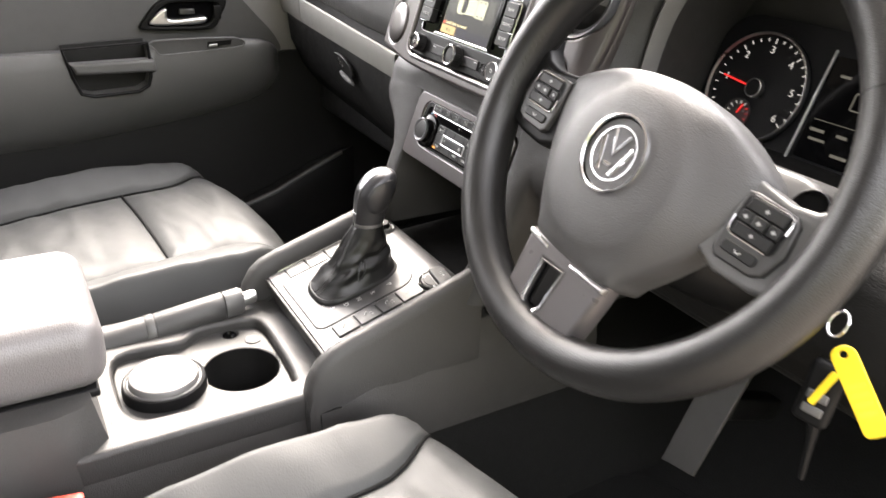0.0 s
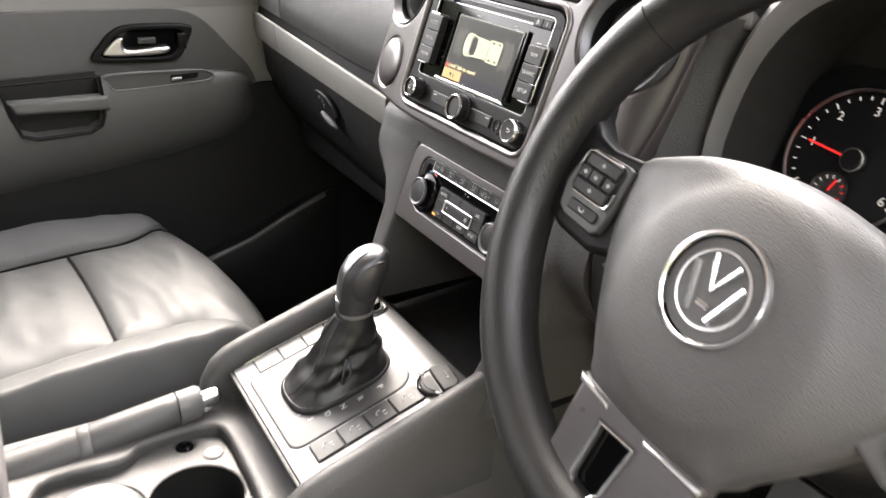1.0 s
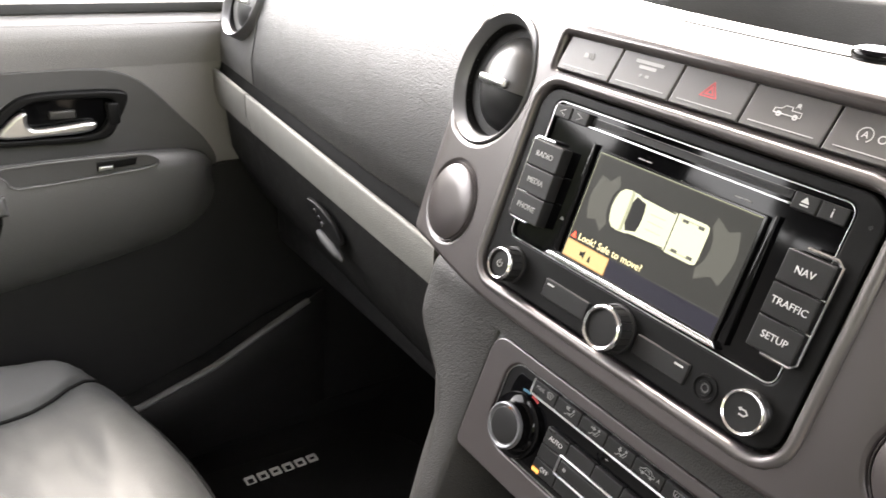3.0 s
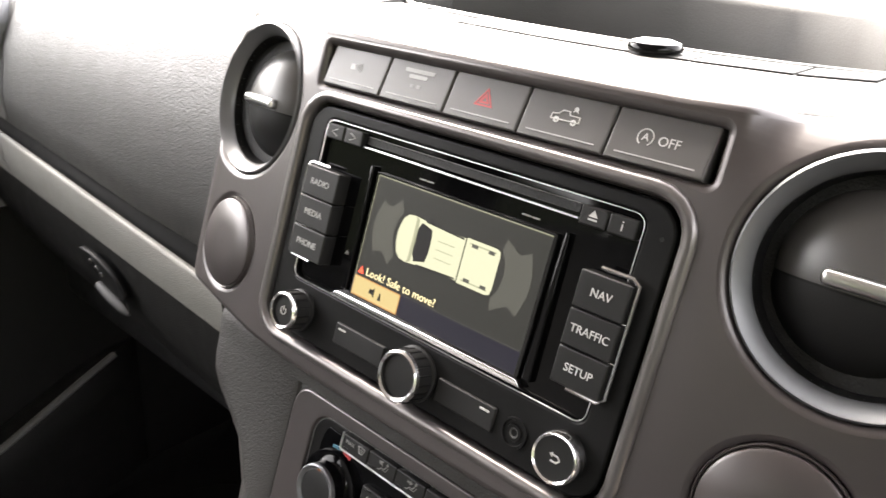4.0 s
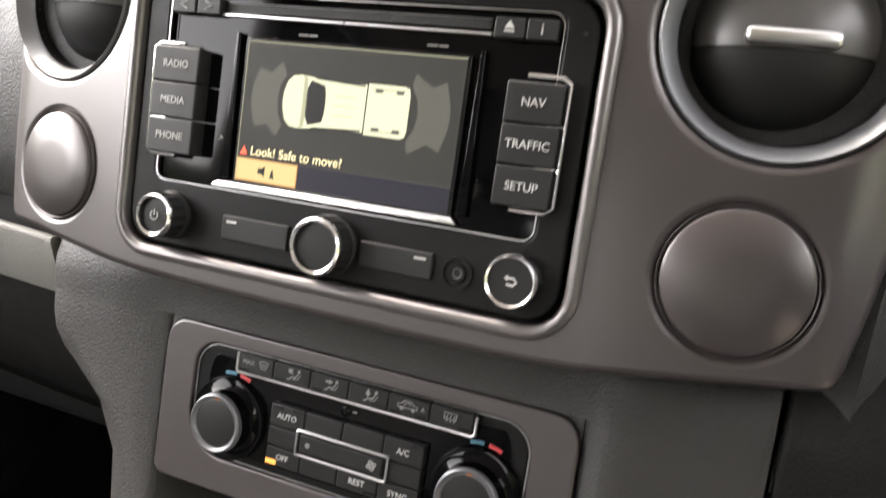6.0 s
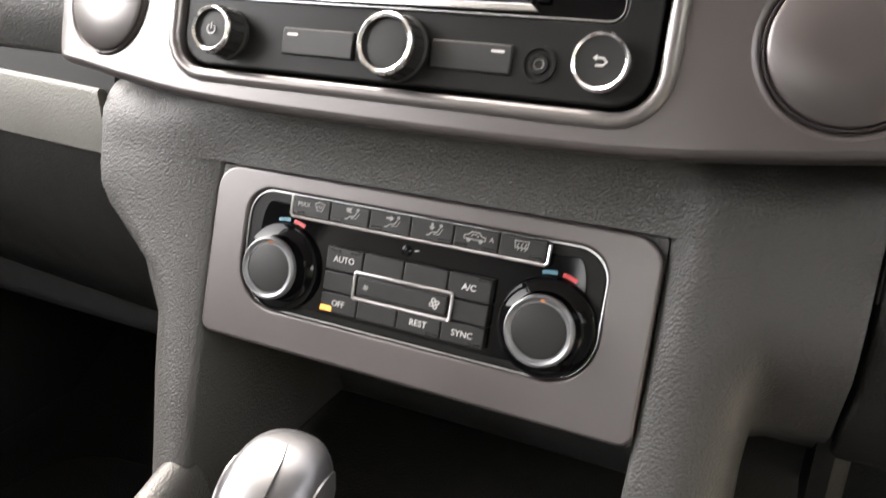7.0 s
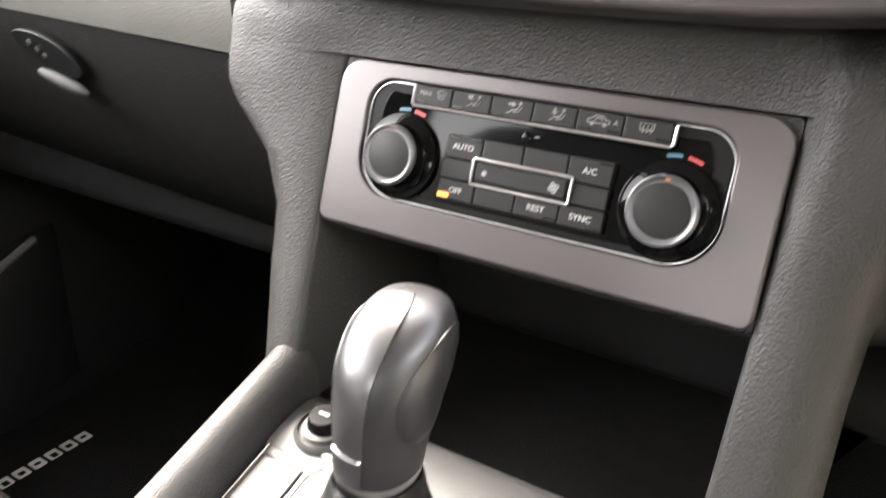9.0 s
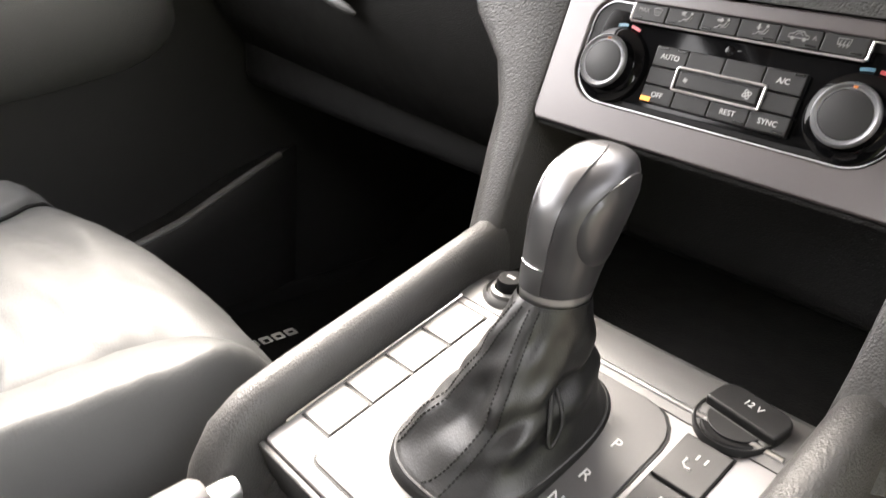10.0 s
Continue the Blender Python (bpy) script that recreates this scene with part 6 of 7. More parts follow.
part("hub", moved(lathe([(0.048, -0.055), (0.052, -0.03), (0.048, -0.012), (0.0, -0.010)], 40), Matrix.Translation((0, -0.022, 0))), DARK_PLASTIC, wheel)

column = thing("steering_column", "dark plastic steering column shroud with ignition lock", "steering column", WHEEL)
part("stalk_opening", moved(lathe([(0.0150, -0.02), (0.0148, 0.0), (0.0140, 0.0008), (0.0132, 0.0), (0.0128, -0.004), (0.0, -0.004)], 36), Matrix.Translation((0.0915, 0.0045, -0.0755))), SATIN_BLACK, column, "dark round opening in the cover")
part("shroud", loft([[(x * k, y * k2, z) for x, y in rrect(0.13, 0.10, 0.035, 0, -0.036, 6)] for k, k2, z in ((0.92, 0.9, -0.040), (1.0, 1.0, -0.050), (1.08, 1.05, -0.11), (1.10, 1.1, -0.20))], True, True, 50), SATIN_BLACK, column)
part("upper_cover", loft([[(x * k, y * k2 - 0.012, z) for x, y in rrect(0.205, 0.075, 0.03, 0, 0, 6)] for k, k2, z in ((0.94, 0.88, -0.080), (0.99, 0.97, -0.083), (1.0, 1.0, -0.090), (1.05, 1.12, -0.13), (1.08, 1.2, -0.20))], True, True, 60), SMOOTH_GREY, column, "smooth grey cover behind the wheel")

# ---- instrument cluster ----
CLU = leaning(0.389, 0.165, 0.718, 18)
cluster = thing("instrument_cluster", "black instrument cluster with a white-lettered rev counter", "instruments", CLU)
part("face", plate([rrect(0.31, 0.135, 0.035, 0, 0.0)], -0.004, 0.0, 0), surface("cluster_black", (0.004, 0.004, 0.0045), 0.5, mottle=0.1, spec=0.12), cluster)
NEEDLE = glowing("needle_red", (0.9, 0.03, 0.03), 0.04)
DIALW = glowing("dial_white", (0.8, 0.8, 0.78), 0.025)
DIM = glowing("display_pale", (0.8, 0.78, 0.66), 0.005)


def gauge(cx, cy, nums, needle_at):
    g = part("gauge", moved(lathe([(0.0535, 0.0), (0.0535, 0.006), (0.0522, 0.0075), (0.0508, 0.006), (0.0500, 0.002), (0.0, 0.0012)], 64), Matrix.Translation((cx, cy, 0))), surface("gauge_face", (0.005, 0.005, 0.0055), 0.5, mottle=0.1, spec=0.12), cluster, "round gauge with silver rim")
    part("gauge_rim", moved(lathe([(0.0537, 0.004), (0.0530, 0.0082), (0.0518, 0.0086), (0.0508, 0.0066)], 64, cap=False), Matrix.Translation((cx, cy, 0))), SATIN, g)
    n = len(nums)
    for i in range((n - 1) * 4 + 1):
        a = radians(215 - 250 * i / ((n - 1) * 4))
        r0 = 0.0435 if i % 4 == 0 else 0.0455
        part("tick", moved(rbox(r0, -0.0004, 0.0018, 0.0482, 0.0004, 0.0026, 0), Matrix.Translation((cx, cy, 0)) @ Matrix.Rotation(a, 4, "Z")), DIALW, g)
    for i, text in enumerate(nums):
        a = radians(215 - 250 * i / (n - 1))
        part("numeral", letters(text, 0.0095, 0.0022, cx + 0.0375 * math.cos(a), cy + 0.0375 * math.sin(a)), DIALW, g)
    part("needle", moved(rbox(0.0, -0.0009, 0.004, 0.040, 0.0009, 0.0052, 0.0004), Matrix.Translation((cx, cy, 0)) @ Matrix.Rotation(radians(needle_at), 4, "Z")), NEEDLE, g, "red needle")
    part("needle_hub", moved(lathe([(0.0085, 0.001), (0.0085, 0.0075), (0.007, 0.009), (0.0, 0.009)], 32), Matrix.Translation((cx, cy, 0))), SATIN_BLACK, g)
    part("hub_ring", moved(lathe([(0.0092, 0.003), (0.0090, 0.0078), (0.0080, 0.0082), (0.0076, 0.0075)], 32, cap=False), Matrix.Translation((cx, cy, 0))), SATIN, g)
    sub = part("small_gauge", moved(lathe([(0.0145, 0.001), (0.0145, 0.0035), (0.0135, 0.003), (0.013, 0.0018), (0.0, 0.0018)], 36), Matrix.Translation((cx - 0.009, cy - 0.0265, 0.001))), surface("small_face", (0.02, 0.018, 0.018), 0.5, mottle=0.1), g)
    for i in range(9):
        a = radians(200 - 220 * i / 8)
        part("tick", moved(rbox(0.0095, -0.0003, 0.003, 0.0122, 0.0003, 0.0036, 0), Matrix.Translation((cx - 0.009, cy - 0.0265, 0.0)) @ Matrix.Rotation(a, 4, "Z")), NEEDLE if i > 5 else DIALW, sub)
    part("needle", moved(rbox(0.0, -0.0006, 0.0036, 0.010, 0.0006, 0.0044, 0), Matrix.Translation((cx - 0.009, cy - 0.0265, 0)) @ Matrix.Rotation(radians(70), 4, "Z")), NEEDLE, sub)
    return g


gauge(-0.093, 0.0, ["", "1", "2", "3", "4", "5", "6"], 173)
gauge(0.093, 0.0, ["0", "40", "80", "120", "160", "200", "240"], 215)
disp = part("driver_display", plate([box2(-0.030, -0.046, 0.030, 0.046, 0.003)], 0.0, 0.002, 0.0005), GLOSS_BLACK, cluster, "dark driver display with pale bars")
for y, x0, x1, hh in ((0.030, -0.018, -0.008, 0.0012), (0.030, 0.004, 0.020, 0.0012), (-0.010, -0.024, 0.024, 0.0003), (-0.019, -0.024, -0.010, 0.0014), (-0.019, 0.002, 0.012, 0.0014), (-0.027, -0.022, -0.006, 0.0012), (-0.036, 0.004, 0.020, 0.0014)):
    part("bar", plate([box2(x0, y - hh, x1, y + hh, 0.0002)], 0.0019, 0.0023), DIM, disp)
part("bar", plate([box2(0.002, 0.004, 0.014, 0.020, 0.002), box2(0.0032, 0.0052, 0.0128, 0.0188, 0.0015)], 0.0019, 0.0023), DIM, disp)
for s in (-1, 1):
    part("divider", tube([(s * 0.034, -0.05, 0.004), (s * 0.030, 0.05, 0.004)], 0.0012, 2), SATIN, cluster)

hood = thing("cluster_hood", "dark grained hood over the instruments", "dashboard trim")


def hood_ring(y, half_w, top, low=0.690):
    """An arch round the instruments at the depth y."""
    out = []
    for i in range(37):
        a = math.pi * (1 - i / 36)
        ca, sa = math.cos(a), math.sin(a)
        z = low + (top - low) * abs(sa) ** 0.62
        out.append((0.389 + half_w * abs(ca) ** 0.62 * (1 if ca > 0 else -1), y + 0.15 * max(0, z - 0.725), z))
    return out


# lip paler than the shell, in place of the sky's reflection
part("hood_lip", loft([hood_ring(0.0880, 0.1525, 0.850), hood_ring(0.0780, 0.1545, 0.859), hood_ring(0.0720, 0.1580, 0.868), hood_ring(0.0740, 0.1605, 0.876), hood_ring(0.0850, 0.1625, 0.882), hood_ring(0.1050, 0.1645, 0.886), hood_ring(0.130, 0.1660, 0.888)], False, False, 60), PALE_LIT, hood, "smooth rolled lip, paled for the sky reflected in it")
part("hood_shell", loft([hood_ring(0.1302, 0.1660, 0.888), hood_ring(0.20, 0.165, 0.890), hood_ring(0.40, 0.150, 0.875)], False, False, 60), DASH, hood, "grained outer shell")
part("hood_inside", loft([hood_ring(0.088, 0.1525, 0.850), hood_ring(0.12, 0.1540, 0.855), hood_ring(0.19, 0.1600, 0.840)], False, False, 60), DASH, hood, "dark inner shell")
WEDGE = []
for z in (0.62, 0.66, 0.69, 0.71, 0.73, 0.75, 0.77, 0.785, 0.80, 0.815, 0.828):
    v = (z - 0.6914) / 0.951
    xs, ys, xl, yl = 0.2085 + 0.055 * min(0.11, max(-0.06, v)), 0.0395 + 0.309 * v, 0.2250 + 0.5 * max(0.0, z - 0.79), 0.0710 + 0.15 * (z - 0.725)
    WEDGE.append([(xs, ys, z), (lerp(xs, xl, 0.35), lerp(ys, yl, 0.28), z), (lerp(xs, xl, 0.75), lerp(ys, yl, 0.70), z), (xl, yl, z), (xl + 0.006, yl + 0.02, z), (xl + 0.006, 0.20, z), (xs - 0.02, 0.20, z), (xs - 0.02, ys + 0.01, z)])
part("side_wedge", loft(WEDGE, True, True, 50), DASH, hood, "grained wedge between facia and hood")
part("lower_dash", rbox(0.205, 0.07, 0.51, 0.70, 0.20, 0.655, 0.02), DARK_PLASTIC, hood)
part("right_dash", rbox(0.575, 0.06, 0.64, 0.72, 0.62, 0.835, 0.02), STACK, hood)
part("hood_top_back", rbox(0.215, 0.20, 0.66, 0.60, 0.62, 0.835, 0.02), DASH, hood)

# ---- ignition key ----
keys = thing("ignition_key", "black car key hanging from the ignition lock", "key")
part("lock", moved(lathe([(0.019, -0.02), (0.019, 0.0), (0.016, 0.003), (0.006, 0.003), (0.006, 0.0), (0.0, 0.0)], 36), leaning(0.500, 0.0, 0.655, 10)), SATIN_BLACK, keys)
part("key_blade", moved(rbox(-0.0045, -0.001, 0.0, 0.0045, 0.001, 0.022, 0.0005), leaning(0.500, 0.0, 0.655, 10)), CHROME, keys)
part("key_ring", tube([(0.535 + 0.006 * math.cos(i * math.pi / 10), -0.02 + 0.004 * math.sin(i * math.pi / 10), 0.638 + 0.008 * math.sin(i * math.pi / 10)) for i in range(20)], 0.001, 2, True), CHROME, keys)
FOB = pose(0.5390, -0.022, 0.586, 84, 0, 16) @ pose(0, 0, 0, 0, 0, -4)
fob = part("fob", moved(rbox(-0.012, -0.024, -0.006, 0.012, 0.024, 0.006, 0.005, 4), FOB), SATIN_BLACK, keys, "black plastic key fob")
part("fob_button", moved(rbox(-0.007, -0.004, 0.004, 0.007, 0.003, 0.0072, 0.0012), FOB), SMOOTH_GREY, fob)
part("fob_button", moved(rbox(-0.007, -0.015, 0.004, 0.007, -0.008, 0.0072, 0.0012), FOB), SMOOTH_GREY, fob)
part("spare_blade", tube([(0.5410, -0.022, 0.564), (0.5415, -0.020, 0.545), (0.5420, -0.018, 0.512)], 0.004, 2, radii=[1.3, 0.8, 0.55]), SATIN_BLACK, keys)
TAG = pose(0.5660, -0.030, 0.608, 80, 0, 16) @ pose(0, 0, 0, 0, 0, 40)
tag = thing("key_tag", "bright yellow plastic key tag on the key ring", "key tag")
part("tag_body", moved(plate([rrect(0.0165, 0.060, (0.004, 0.004, 0.007, 0.007)), ring(0.0026, 0, 0.0245, 16)], -0.001, 0.001, 0.0006), TAG), YELLOW, tag)
part("tag_loop", moved(plate([rrect(0.005, 0.028, 0.0015)], 0.0, 0.0014, 0.0004), pose(0.5470, -0.036, 0.600, 80, 0, 12) @ pose(0, 0, 0, 0, 0, -18)), YELLOW, tag)
INK = surface("faded_ink", (0.5, 0.36, 0.02), 0.6)
for i in range(4):
    part("bar", moved(plate([box2(-0.0055, -0.016 + 0.006 * i, 0.0055, -0.013 + 0.006 * i, 0.0005)], 0.001, 0.0013), TAG), INK, tag)

# ---- pedal ----
pedal = thing("brake_pedal", "wide grey brake pedal in the dark footwell", "pedal", leaning(0.311, 0.20, 0.308, 20))
part("pad", plate([[(-0.040, -0.072), (0.008, -0.063), (0.017, 0.085), (-0.034, 0.085)]], -0.006, 0.0, 0.002), surface("pedal_grey", (0.035, 0.034, 0.033), 0.6, grain=0.3, grain_size=0.001, kind="noise"), pedal)
part("arm", rbox(-0.01, 0.02, -0.10, 0.015, 0.05, -0.004, 0.003), SATIN_BLACK, pedal)

# ---- seats ----
def seat_height(u, v):
    """Cushion top over its base: u across (-1 to 1), v from the front (0) to the back (1)."""
    z = 0.012 * math.sin(math.pi * min(1, v * 1.1)) - 0.035 * v
    z += 0.030 * max(0.0, (abs(u) - 0.58) / 0.42) ** 1.3 * (0.4 + 0.6 * min(1, v * 2.5))
    z -= 0.055 * max(0.0, (0.14 - v) / 0.14) ** 2
    z -= (0.056 + 0.036 * min(1.0, v * 1.6)) * max(0.0, (abs(u) - 0.86) / 0.14) ** 2
    return z


def seat_point(u, v, w=0.235, length=0.50, lift=0.0):
    x = w * u * (1 - 0.10 * max(0.0, (0.30 - v) / 0.30) ** 2 + 0.06 * max(0.0, v - 0.2))
    y = -length * v + 0.035 * (1 - u * u) * max(0.0, 1 - v * 2)
    return Vector((x, y, seat_height(u, v) + lift))


def cushion_panel(u0, u1, v0, v1, n=44, puff=0.007, groove=0.006, wrinkle=0.0):
    bm = bmesh.new()
    g = []
    for i in range(n + 1):
        row = []
        for j in range(n + 1):
            a, b = i / n, j / n
            v = lerp(v0, v1, b)
            e0, e1 = (math.copysign(0.58 + 0.40 * max(0.0, (0.24 - v) / 0.24) ** 1.7, q) if abs(q) == 0.58 else q for q in (u0, u1))
            p = seat_point(lerp(e0, e1, a), v)
            e = min(1.0, 4 * min(a, 1 - a, b, 1 - b) * 2.2)
            p.z += -groove * (1 - e) ** 2 + puff * math.sin(math.pi * a) ** 0.7 * math.sin(math.pi * b) ** 0.7
            if wrinkle:
                q = 0.5 - 1.5 * abs(noise.noise(Vector((p.x * 5 + p.y * 9, p.y * 15 - p.x * 3, 1.7)))) + 0.3 - 0.8 * abs(noise.noise(Vector((p.x * 8 + p.y * 22, p.y * 34 - p.x * 12, 5.1))))
                p.z += wrinkle * q * min(1.0, e)
            row.append(bm.verts.new(p))
        g.append(row)
    for i in range(n):
        for j in range(n):
            bm.faces.new((g[i][j], g[i + 1][j], g[i + 1][j + 1], g[i][j + 1]))
    return mesh_of(bm, 80)


def car_seat(at, label):
    s = thing("car_seat", label, "car seat", at, "front seats")
    c = part("cushion", cushion_panel(-0.58, 0.58, 0.0, 0.36, wrinkle=0.0045), LEATHER, s, "creased leather cushion front")
    part("cushion_rear", cushion_panel(-0.58, 0.58, 0.36, 1.0, wrinkle=0.0055), LEATHER, s)
    for k in (-1, 1):
        u0, u1 = sorted((0.58 * k, 1.0 * k))
        part("bolster", cushion_panel(u0, u1, 0.0, 1.0, puff=0.010, wrinkle=0.003), LEATHER, s)
    skirt = []
    for drop, out in ((0.003, 0.0), (0.008, 0.003), (0.020, 0.005), (0.040, 0.005), (0.066, 0.001)):
        line = []
        for i in range(13):
            p = seat_point(-1, 1 - i / 12)
            line.append((p.x - out, p.y, p.z - drop))
        for i in range(1, 16):
            u = -1 + 2 * i / 16
            p = seat_point(u, 0.0)
            line.append((p.x, p.y + out, p.z - drop))
        for i in range(13):
            p = seat_point(1, i / 12)
            line.append((p.x + out, p.y, p.z - drop))
        skirt.append(line)
    part("skirt", loft(skirt, False, False, 60), LEATHER_SIDE, s, "cushion side, leather lightened for the light on it")
    low = [[(x, y, z) for x, y, z in skirt[-1]], [(x * 0.96, y - 0.012, z - 0.02) for x, y, z in skirt[-1]], [(x * 0.92, y - 0.03, z - 0.09) for x, y, z in skirt[-1]]]
    part("under_trim", loft(low, False, False, 60), SATIN_BLACK, s)
    part("piping", tube([Vector(p) + Vector((0, 0, -0.001)) for p in skirt[-1]], 0.0026, 2), LEATHER_SIDE, s)
    part("seam", tube([seat_point(-1, v / 10, lift=-0.004) for v in range(10, -1, -1)] + [seat_point(u / 8, 0.0, lift=-0.004) for u in range(-7, 8)] + [seat_point(1, v / 10, lift=-0.004) for v in range(11)], 0.0022, 2), THREAD, s)
    for k in (-1, 1):
        part("seam", tube([seat_point(k * (0.58 + 0.40 * max(0.0, (0.24 - v / 24) / 0.24) ** 1.7), v / 24, lift=-0.0035) for v in range(25)], 0.0019, 2), THREAD, s)
    part("seam", tube([seat_point(u / 8 * 0.58, 0.36, lift=-0.0035) for u in range(-8, 9)], 0.0019, 2), THREAD, s)
    part("base", rbox(-0.20, -0.48, -0.27, 0.20, -0.05, -0.09, 0.02), SATIN_BLACK, s)
    back = []
    for z, w, d in ((-0.05, 0.22, 0.05), (0.05, 0.25, 0.07), (0.25, 0.26, 0.07), (0.45, 0.24, 0.06), (0.56, 0.20, 0.045), (0.60, 0.15, 0.03)):
        y = -0.53 - 0.36 * (z + 0.05)
        back.append([(w * x, y + d * q, z) for x, q in ((-1, -0.6), (-1.0, 0.5), (-0.8, 1.0), (-0.5, 0.75), (0, 0.65), (0.5, 0.75), (0.8, 1.0), (1.0, 0.5), (1, -0.6), (0, -1.0))])
    subdivided(part("backrest", loft(back, True, True, 60), LEATHER, s, "leather backrest"), 1)
    part("headrest", moved(rbox(-0.13, -0.05, 0.0, 0.13, 0.05, 0.18, 0.045, 4), Matrix.Translation((0, -0.80, 0.63))), LEATHER, s)
    for k in (-1, 1):
        part("headrest_post", tube([(0.06 * k, -0.77, 0.55), (0.06 * k, -0.79, 0.68)], 0.006), CHROME, s)
    return s


SEAT = car_seat(pose(-0.405, -0.130, 0.380, 0, 0, 4.0), "black leather passenger seat with a creased cushion")
driver = copy_thing(SEAT, pose(0.413, -0.110, 0.384, 0, 0, 5.0))
tagged(driver, "black leather driver's seat with grey stitched bolsters")

buckle = thing("seat_buckle", "seat belt buckle with a red release button", "seat belt buckle", pose(0.166, -0.490, 0.36, -10, 0, 0))
part("housing", rbox(-0.014, -0.03, -0.06, 0.014, 0.03, 0.0, 0.006), SATIN_BLACK, buckle)
part("release_button", rbox(-0.010, -0.026, -0.004, 0.010, 0.026, 0.012, 0.003), RED_PLASTIC, buckle)
MAT_MARK = principled("mat_print", (0.6, 0.6, 0.59), 0.6)
for x, lab in ((-0.40, "passenger"), (0.40, "driver")):
    mat_ = thing("floor_mat", "black carpet mat in the %s footwell" % lab, "floor mat", Matrix.Translation((x, 0.0, 0.102)), "floor mats")
    part("mat", plate([spread([(-0.24, -0.25), (-0.25, 0.10), (-0.20, 0.27), (0.0, 0.285), (0.20, 0.27), (0.225, 0.10), (0.22, -0.25), (0.0, -0.26)], 5)], 0.0, 0.008, 0.003), CARPET, mat_)
    if x < 0:
        for i in range(6):
            part("bar", moved(plate([box2(-0.0075, -0.0085, 0.0075, 0.0085, 0.002), box2(-0.004, -0.003, 0.004, 0.003 + 0.002 * (i % 3), 0.001)], 0.008, 0.0088), pose(-0.215, 0.078 + 0.0195 * (2.5 - i), 0, 0, 0, -90)), MAT_MARK, mat_)

# ---- passenger door ----
DOORM = Matrix(((0, 0, 1, -0.72), (1, 0, 0, 0), (0, 1, 0, 0), (0, 0, 0, 1)))
door = tagged(new("door_1"), "closed passenger door with grey and dark plastic trim", "door", kind="structure")
door.matrix_basis = DOORM


def near(u, v, d):
    """A place on the door's face moved d metres into the cab along the line of sight from the far door opening."""
    k = 1 - d / 1.495
    return (-0.468 + (u + 0.468) * k, 0.887 - (0.887 - v) * k)


part("door_card", plate([[(-0.85, 0.13), (0.30, 0.13), (0.30, 0.74), (-0.85, 0.74)]], -0.06, 0.0, 0.004), DOOR_TOP, door)
part("door_frame", joined(rbox(-0.86, 0.73, -0.05, -0.80, 1.34, -0.01, 0.01), rbox(-0.83, 1.29, -0.05, 0.02, 1.33, -0.01, 0.01)), SATIN_BLACK, door)
sill = [[(u, 0.690, -0.003), (u, 0.690, 0.0005), (u, 0.706, 0.0040), (u, 0.722, 0.0060), (u, 0.733, 0.0035), (u, 0.743, -0.006), (u, 0.750, -0.020), (u, 0.752, -0.04), (u, 0.694, -0.04)] for u in (-0.85, -0.3, 0.0, 0.30)]
part("window_sill", loft(sill), DOOR_TOP, door, "grained upper door trim, paled for sky light at the window")
part("window_seal", rbox(-0.85, 0.748, -0.03, 0.30, 0.760, -0.012, 0.002), RUBBER, door)
part("insert", plate([spread([(-0.80, 0.688), (-0.40, 0.689), (-0.15, 0.6905), (-0.105, 0.690), (-0.078, 0.687), (-0.052, 0.677), (-0.030, 0.659), (0.0, 0.625), (0.030, 0.590), (0.040, 0.558), (0.0, 0.545), (-0.30, 0.54), (-0.80, 0.54), (-0.82, 0.60)], 6)], -0.004, 0.003, 0.002), DOOR_INSERT, door, "dark grained door insert")
pocket = [near(u, v, 0.055) for u, v in ((-0.352, 0.583), (-0.342, 0.535), (-0.330, 0.503), (-0.310, 0.497), (-0.232, 0.500), (-0.214, 0.510), (-0.209, 0.525), (-0.207, 0.545), (-0.209, 0.588))]
ARM = ((-0.86, 0.575, 0.400, 1.0), (-0.60, 0.579, 0.402, 1.0), (-0.45, 0.582, 0.404, 1.0), (-0.36, 0.583, 0.408, 1.0), (-0.28, 0.585, 0.418, 1.0), (-0.20, 0.587, 0.428, 1.0), (-0.13, 0.587, 0.438, 1.0), (-0.07, 0.587, 0.450, 0.98), (-0.03, 0.586, 0.459, 0.95), (0.0, 0.583, 0.471, 0.88),
       (0.018, 0.578, 0.484, 0.78), (0.030, 0.570, 0.497, 0.66), (0.038, 0.558, 0.512, 0.5), (0.042, 0.545, 0.528, 0.25))
CURVE = ((0.0, -0.05), (0.0, 0.55), (0.03, 0.82), (0.09, 0.95), (0.20, 1.0), (0.38, 1.0), (0.55, 0.94), (0.70, 0.80), (0.83, 0.58), (0.93, 0.32), (1.0, -0.05))
body = [[(*near(u, lerp(vt, vb, f), 0.055 * max(0.0, w)), 0.055 * w * k) for f, w in CURVE] for u, vt, vb, k in ARM]
well = spread([(-0.2065, 0.600), (-0.205, 0.585), (-0.200, 0.5775), (-0.183, 0.5755), (-0.083, 0.580), (-0.050, 0.5835), (-0.0455, 0.590), (-0.055, 0.5965), (-0.081, 0.600)], 3)
part("armrest", cut_out(cut_out(loft(body, True, True, 60), plate([pocket], 0.012, 0.080, 0)), plate([well], 0.047, 0.080, 0)), DOOR_GREY, door, "padded grey door armrest")
part("pocket_back", plate([[(u, v) for u, v in pocket]], 0.010, 0.014, 0), DARK_PLASTIC, door)
part("pocket_edge", tube([(u, v, 0.0540) for u, v in pocket], 0.0030, 2, True), SATIN_BLACK, door)
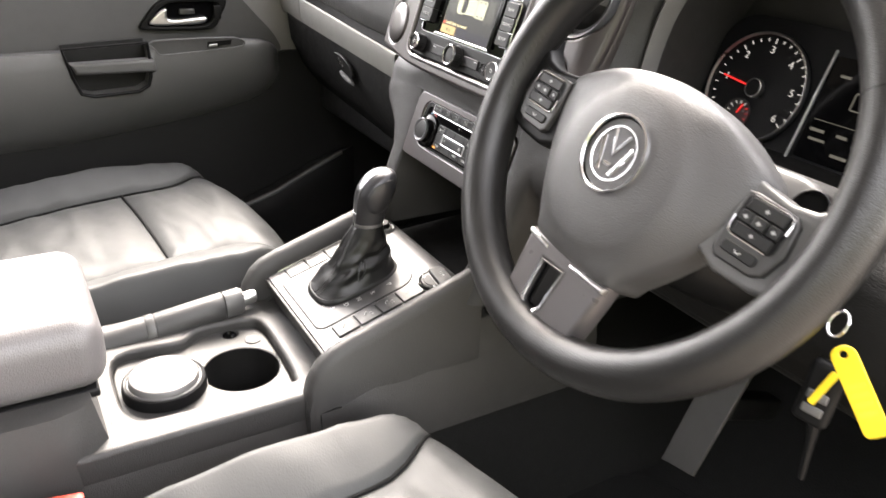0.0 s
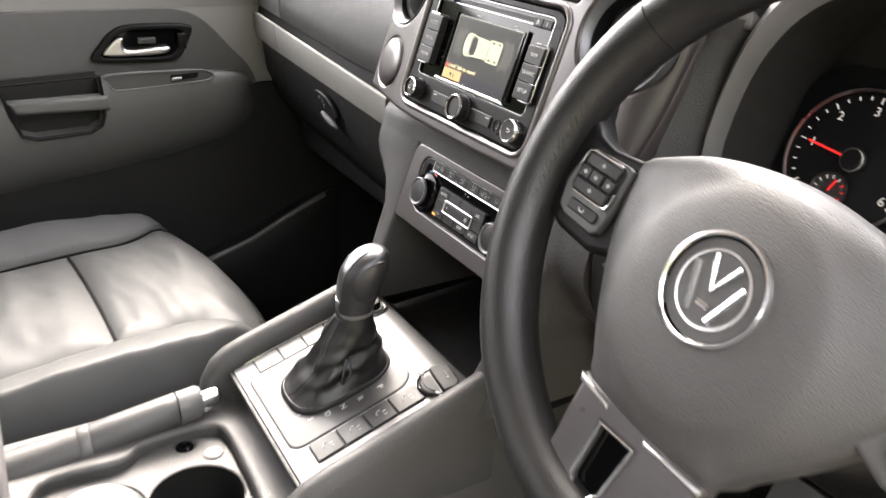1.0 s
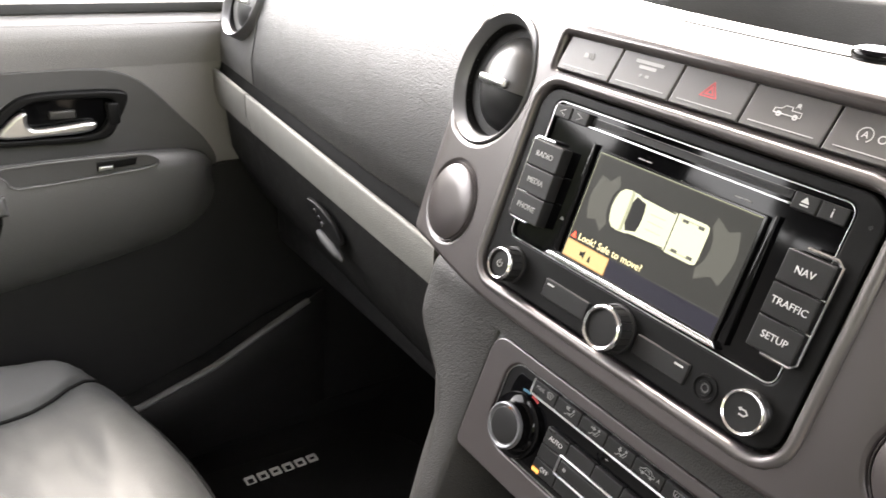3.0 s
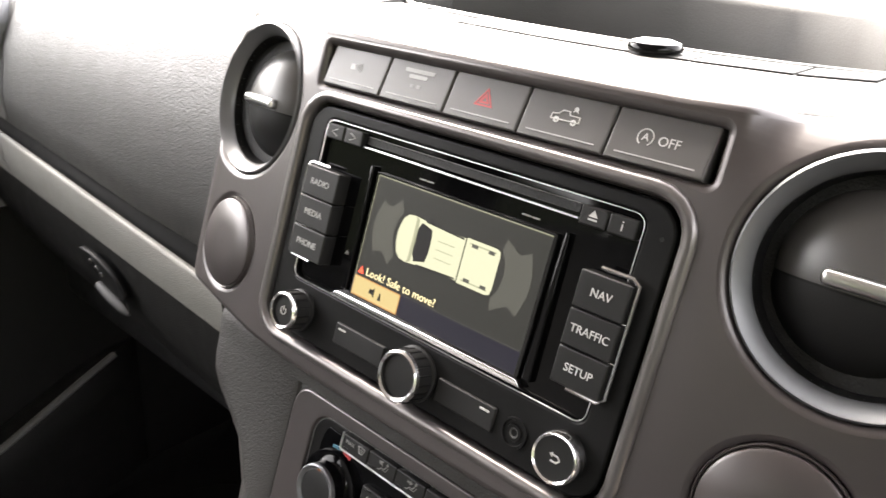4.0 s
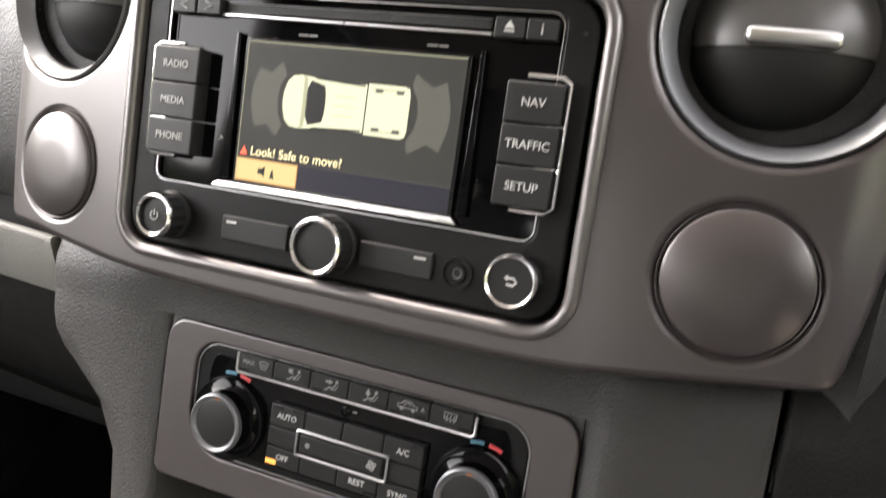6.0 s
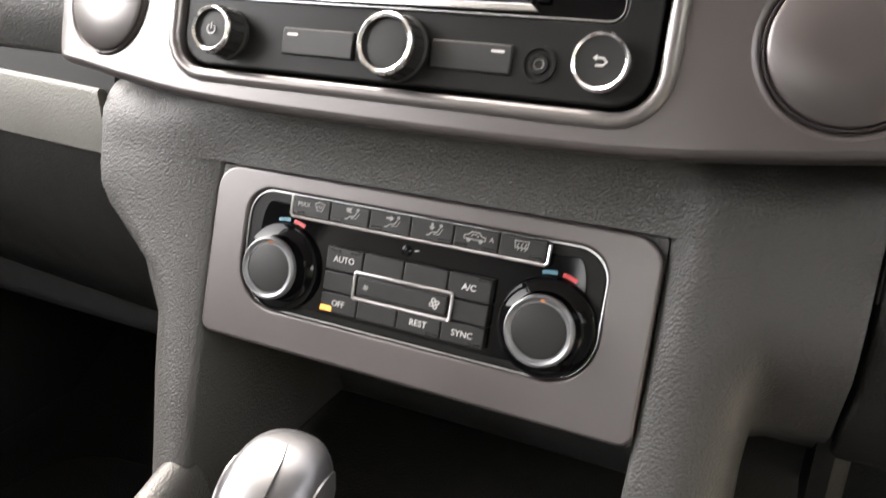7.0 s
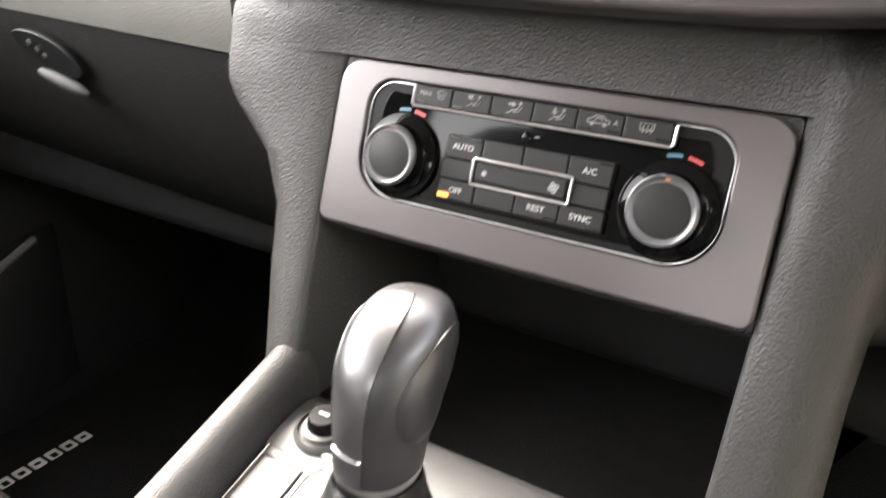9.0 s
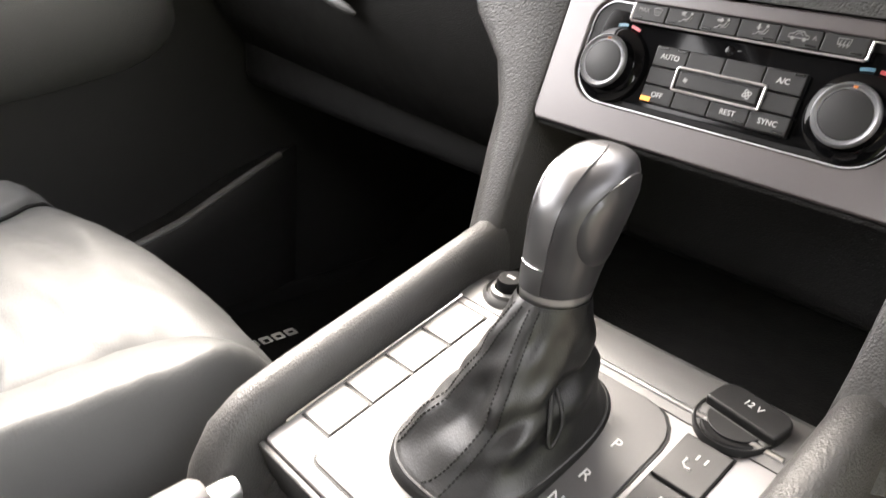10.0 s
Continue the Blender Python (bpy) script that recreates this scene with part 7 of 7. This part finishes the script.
part("pull_bar", plate([[near(-0.343, 0.558, 0.055), near(-0.20, 0.559, 0.055), near(-0.198, 0.535, 0.055), near(-0.334, 0.538, 0.055)]], 0.035, 0.062, 0.006, 3), DOOR_GREY, door, "grey pull handle bar")
part("switch_well", plate([well], 0.0435, 0.0475, 0), DOOR_INSERT, door, "dark recess for the window switch")
part("well_edge", tube([(u, v, 0.0545) for u, v in well], 0.0012, 2, True), DOOR_GREY, door)
part("switch_bed", plate([[(-0.113, 0.5835), (-0.070, 0.5865), (-0.068, 0.5950), (-0.112, 0.5935)]], 0.047, 0.050, 0.001), SATIN_BLACK, door)
part("window_switch", plate([[(-0.112, 0.5845), (-0.096, 0.5855), (-0.096, 0.5895), (-0.110, 0.5890)]], 0.049, 0.054, 0.001), SATIN, door, "silver window switch")
hline = spread([(-0.221, 0.617), (-0.206, 0.638), (-0.190, 0.655), (-0.165, 0.666), (-0.110, 0.667), (-0.070, 0.664), (-0.063, 0.655), (-0.073, 0.634), (-0.086, 0.613), (-0.110, 0.608), (-0.160, 0.609), (-0.206, 0.611)], 4)
hb = part("door_handle", plate([hline, [(-0.192 + (u + 0.142) * 0.80 + 0.050, 0.637 + (v - 0.637) * 0.72) for u, v in hline]], 0.0, 0.014, 0.003, 3), SATIN_BLACK, door, "black handle surround with a satin lever")
part("handle_back", plate([hline], 0.001, 0.005, 0), GLOSS_BLACK, hb)
part("lever", plate([spread([(-0.203, 0.622), (-0.185, 0.644), (-0.172, 0.648), (-0.172, 0.634), (-0.160, 0.629), (-0.105, 0.632), (-0.108, 0.621), (-0.150, 0.619)], 4)], 0.006, 0.018, 0.004, 3), SATIN, hb, "satin silver lever")
part("lever_block", rbox(-0.149, 0.636, 0.004, -0.121, 0.646, 0.010, 0.002), POD_GREY, hb)
part("lock_tab", rbox(-0.088, 0.626, 0.006, -0.074, 0.652, 0.016, 0.003), SATIN_BLACK, hb)
part("lower_card", plate([[(-0.85, 0.13), (0.62, 0.13), (0.62, 0.56), (0.05, 0.56), (-0.85, 0.45)]], -0.002, 0.006, 0.002), DOOR_LOW, door, "lower door panel with shade in its dark colour")
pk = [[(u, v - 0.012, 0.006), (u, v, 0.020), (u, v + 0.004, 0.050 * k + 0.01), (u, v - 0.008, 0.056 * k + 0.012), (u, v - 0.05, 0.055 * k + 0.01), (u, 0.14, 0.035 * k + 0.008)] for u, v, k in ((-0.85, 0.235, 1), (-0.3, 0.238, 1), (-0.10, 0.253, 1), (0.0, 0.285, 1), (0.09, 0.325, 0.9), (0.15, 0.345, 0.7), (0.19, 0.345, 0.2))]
# paler tube along the pocket top, drawn for the light on its edge
part("lit_pocket_rim", tube([(u, v + 0.003, 0.050 * k + 0.011) for u, v, k in ((-0.85, 0.235, 1), (-0.3, 0.238, 1), (-0.10, 0.253, 1), (0.0, 0.285, 1), (0.09, 0.325, 0.9), (0.15, 0.345, 0.7))], 0.005, 2), DOOR_GREY, door)
part("door_pocket", loft(pk, False, False, 60), DOOR_LOW, door, "moulded door pocket with shade in its dark colour")
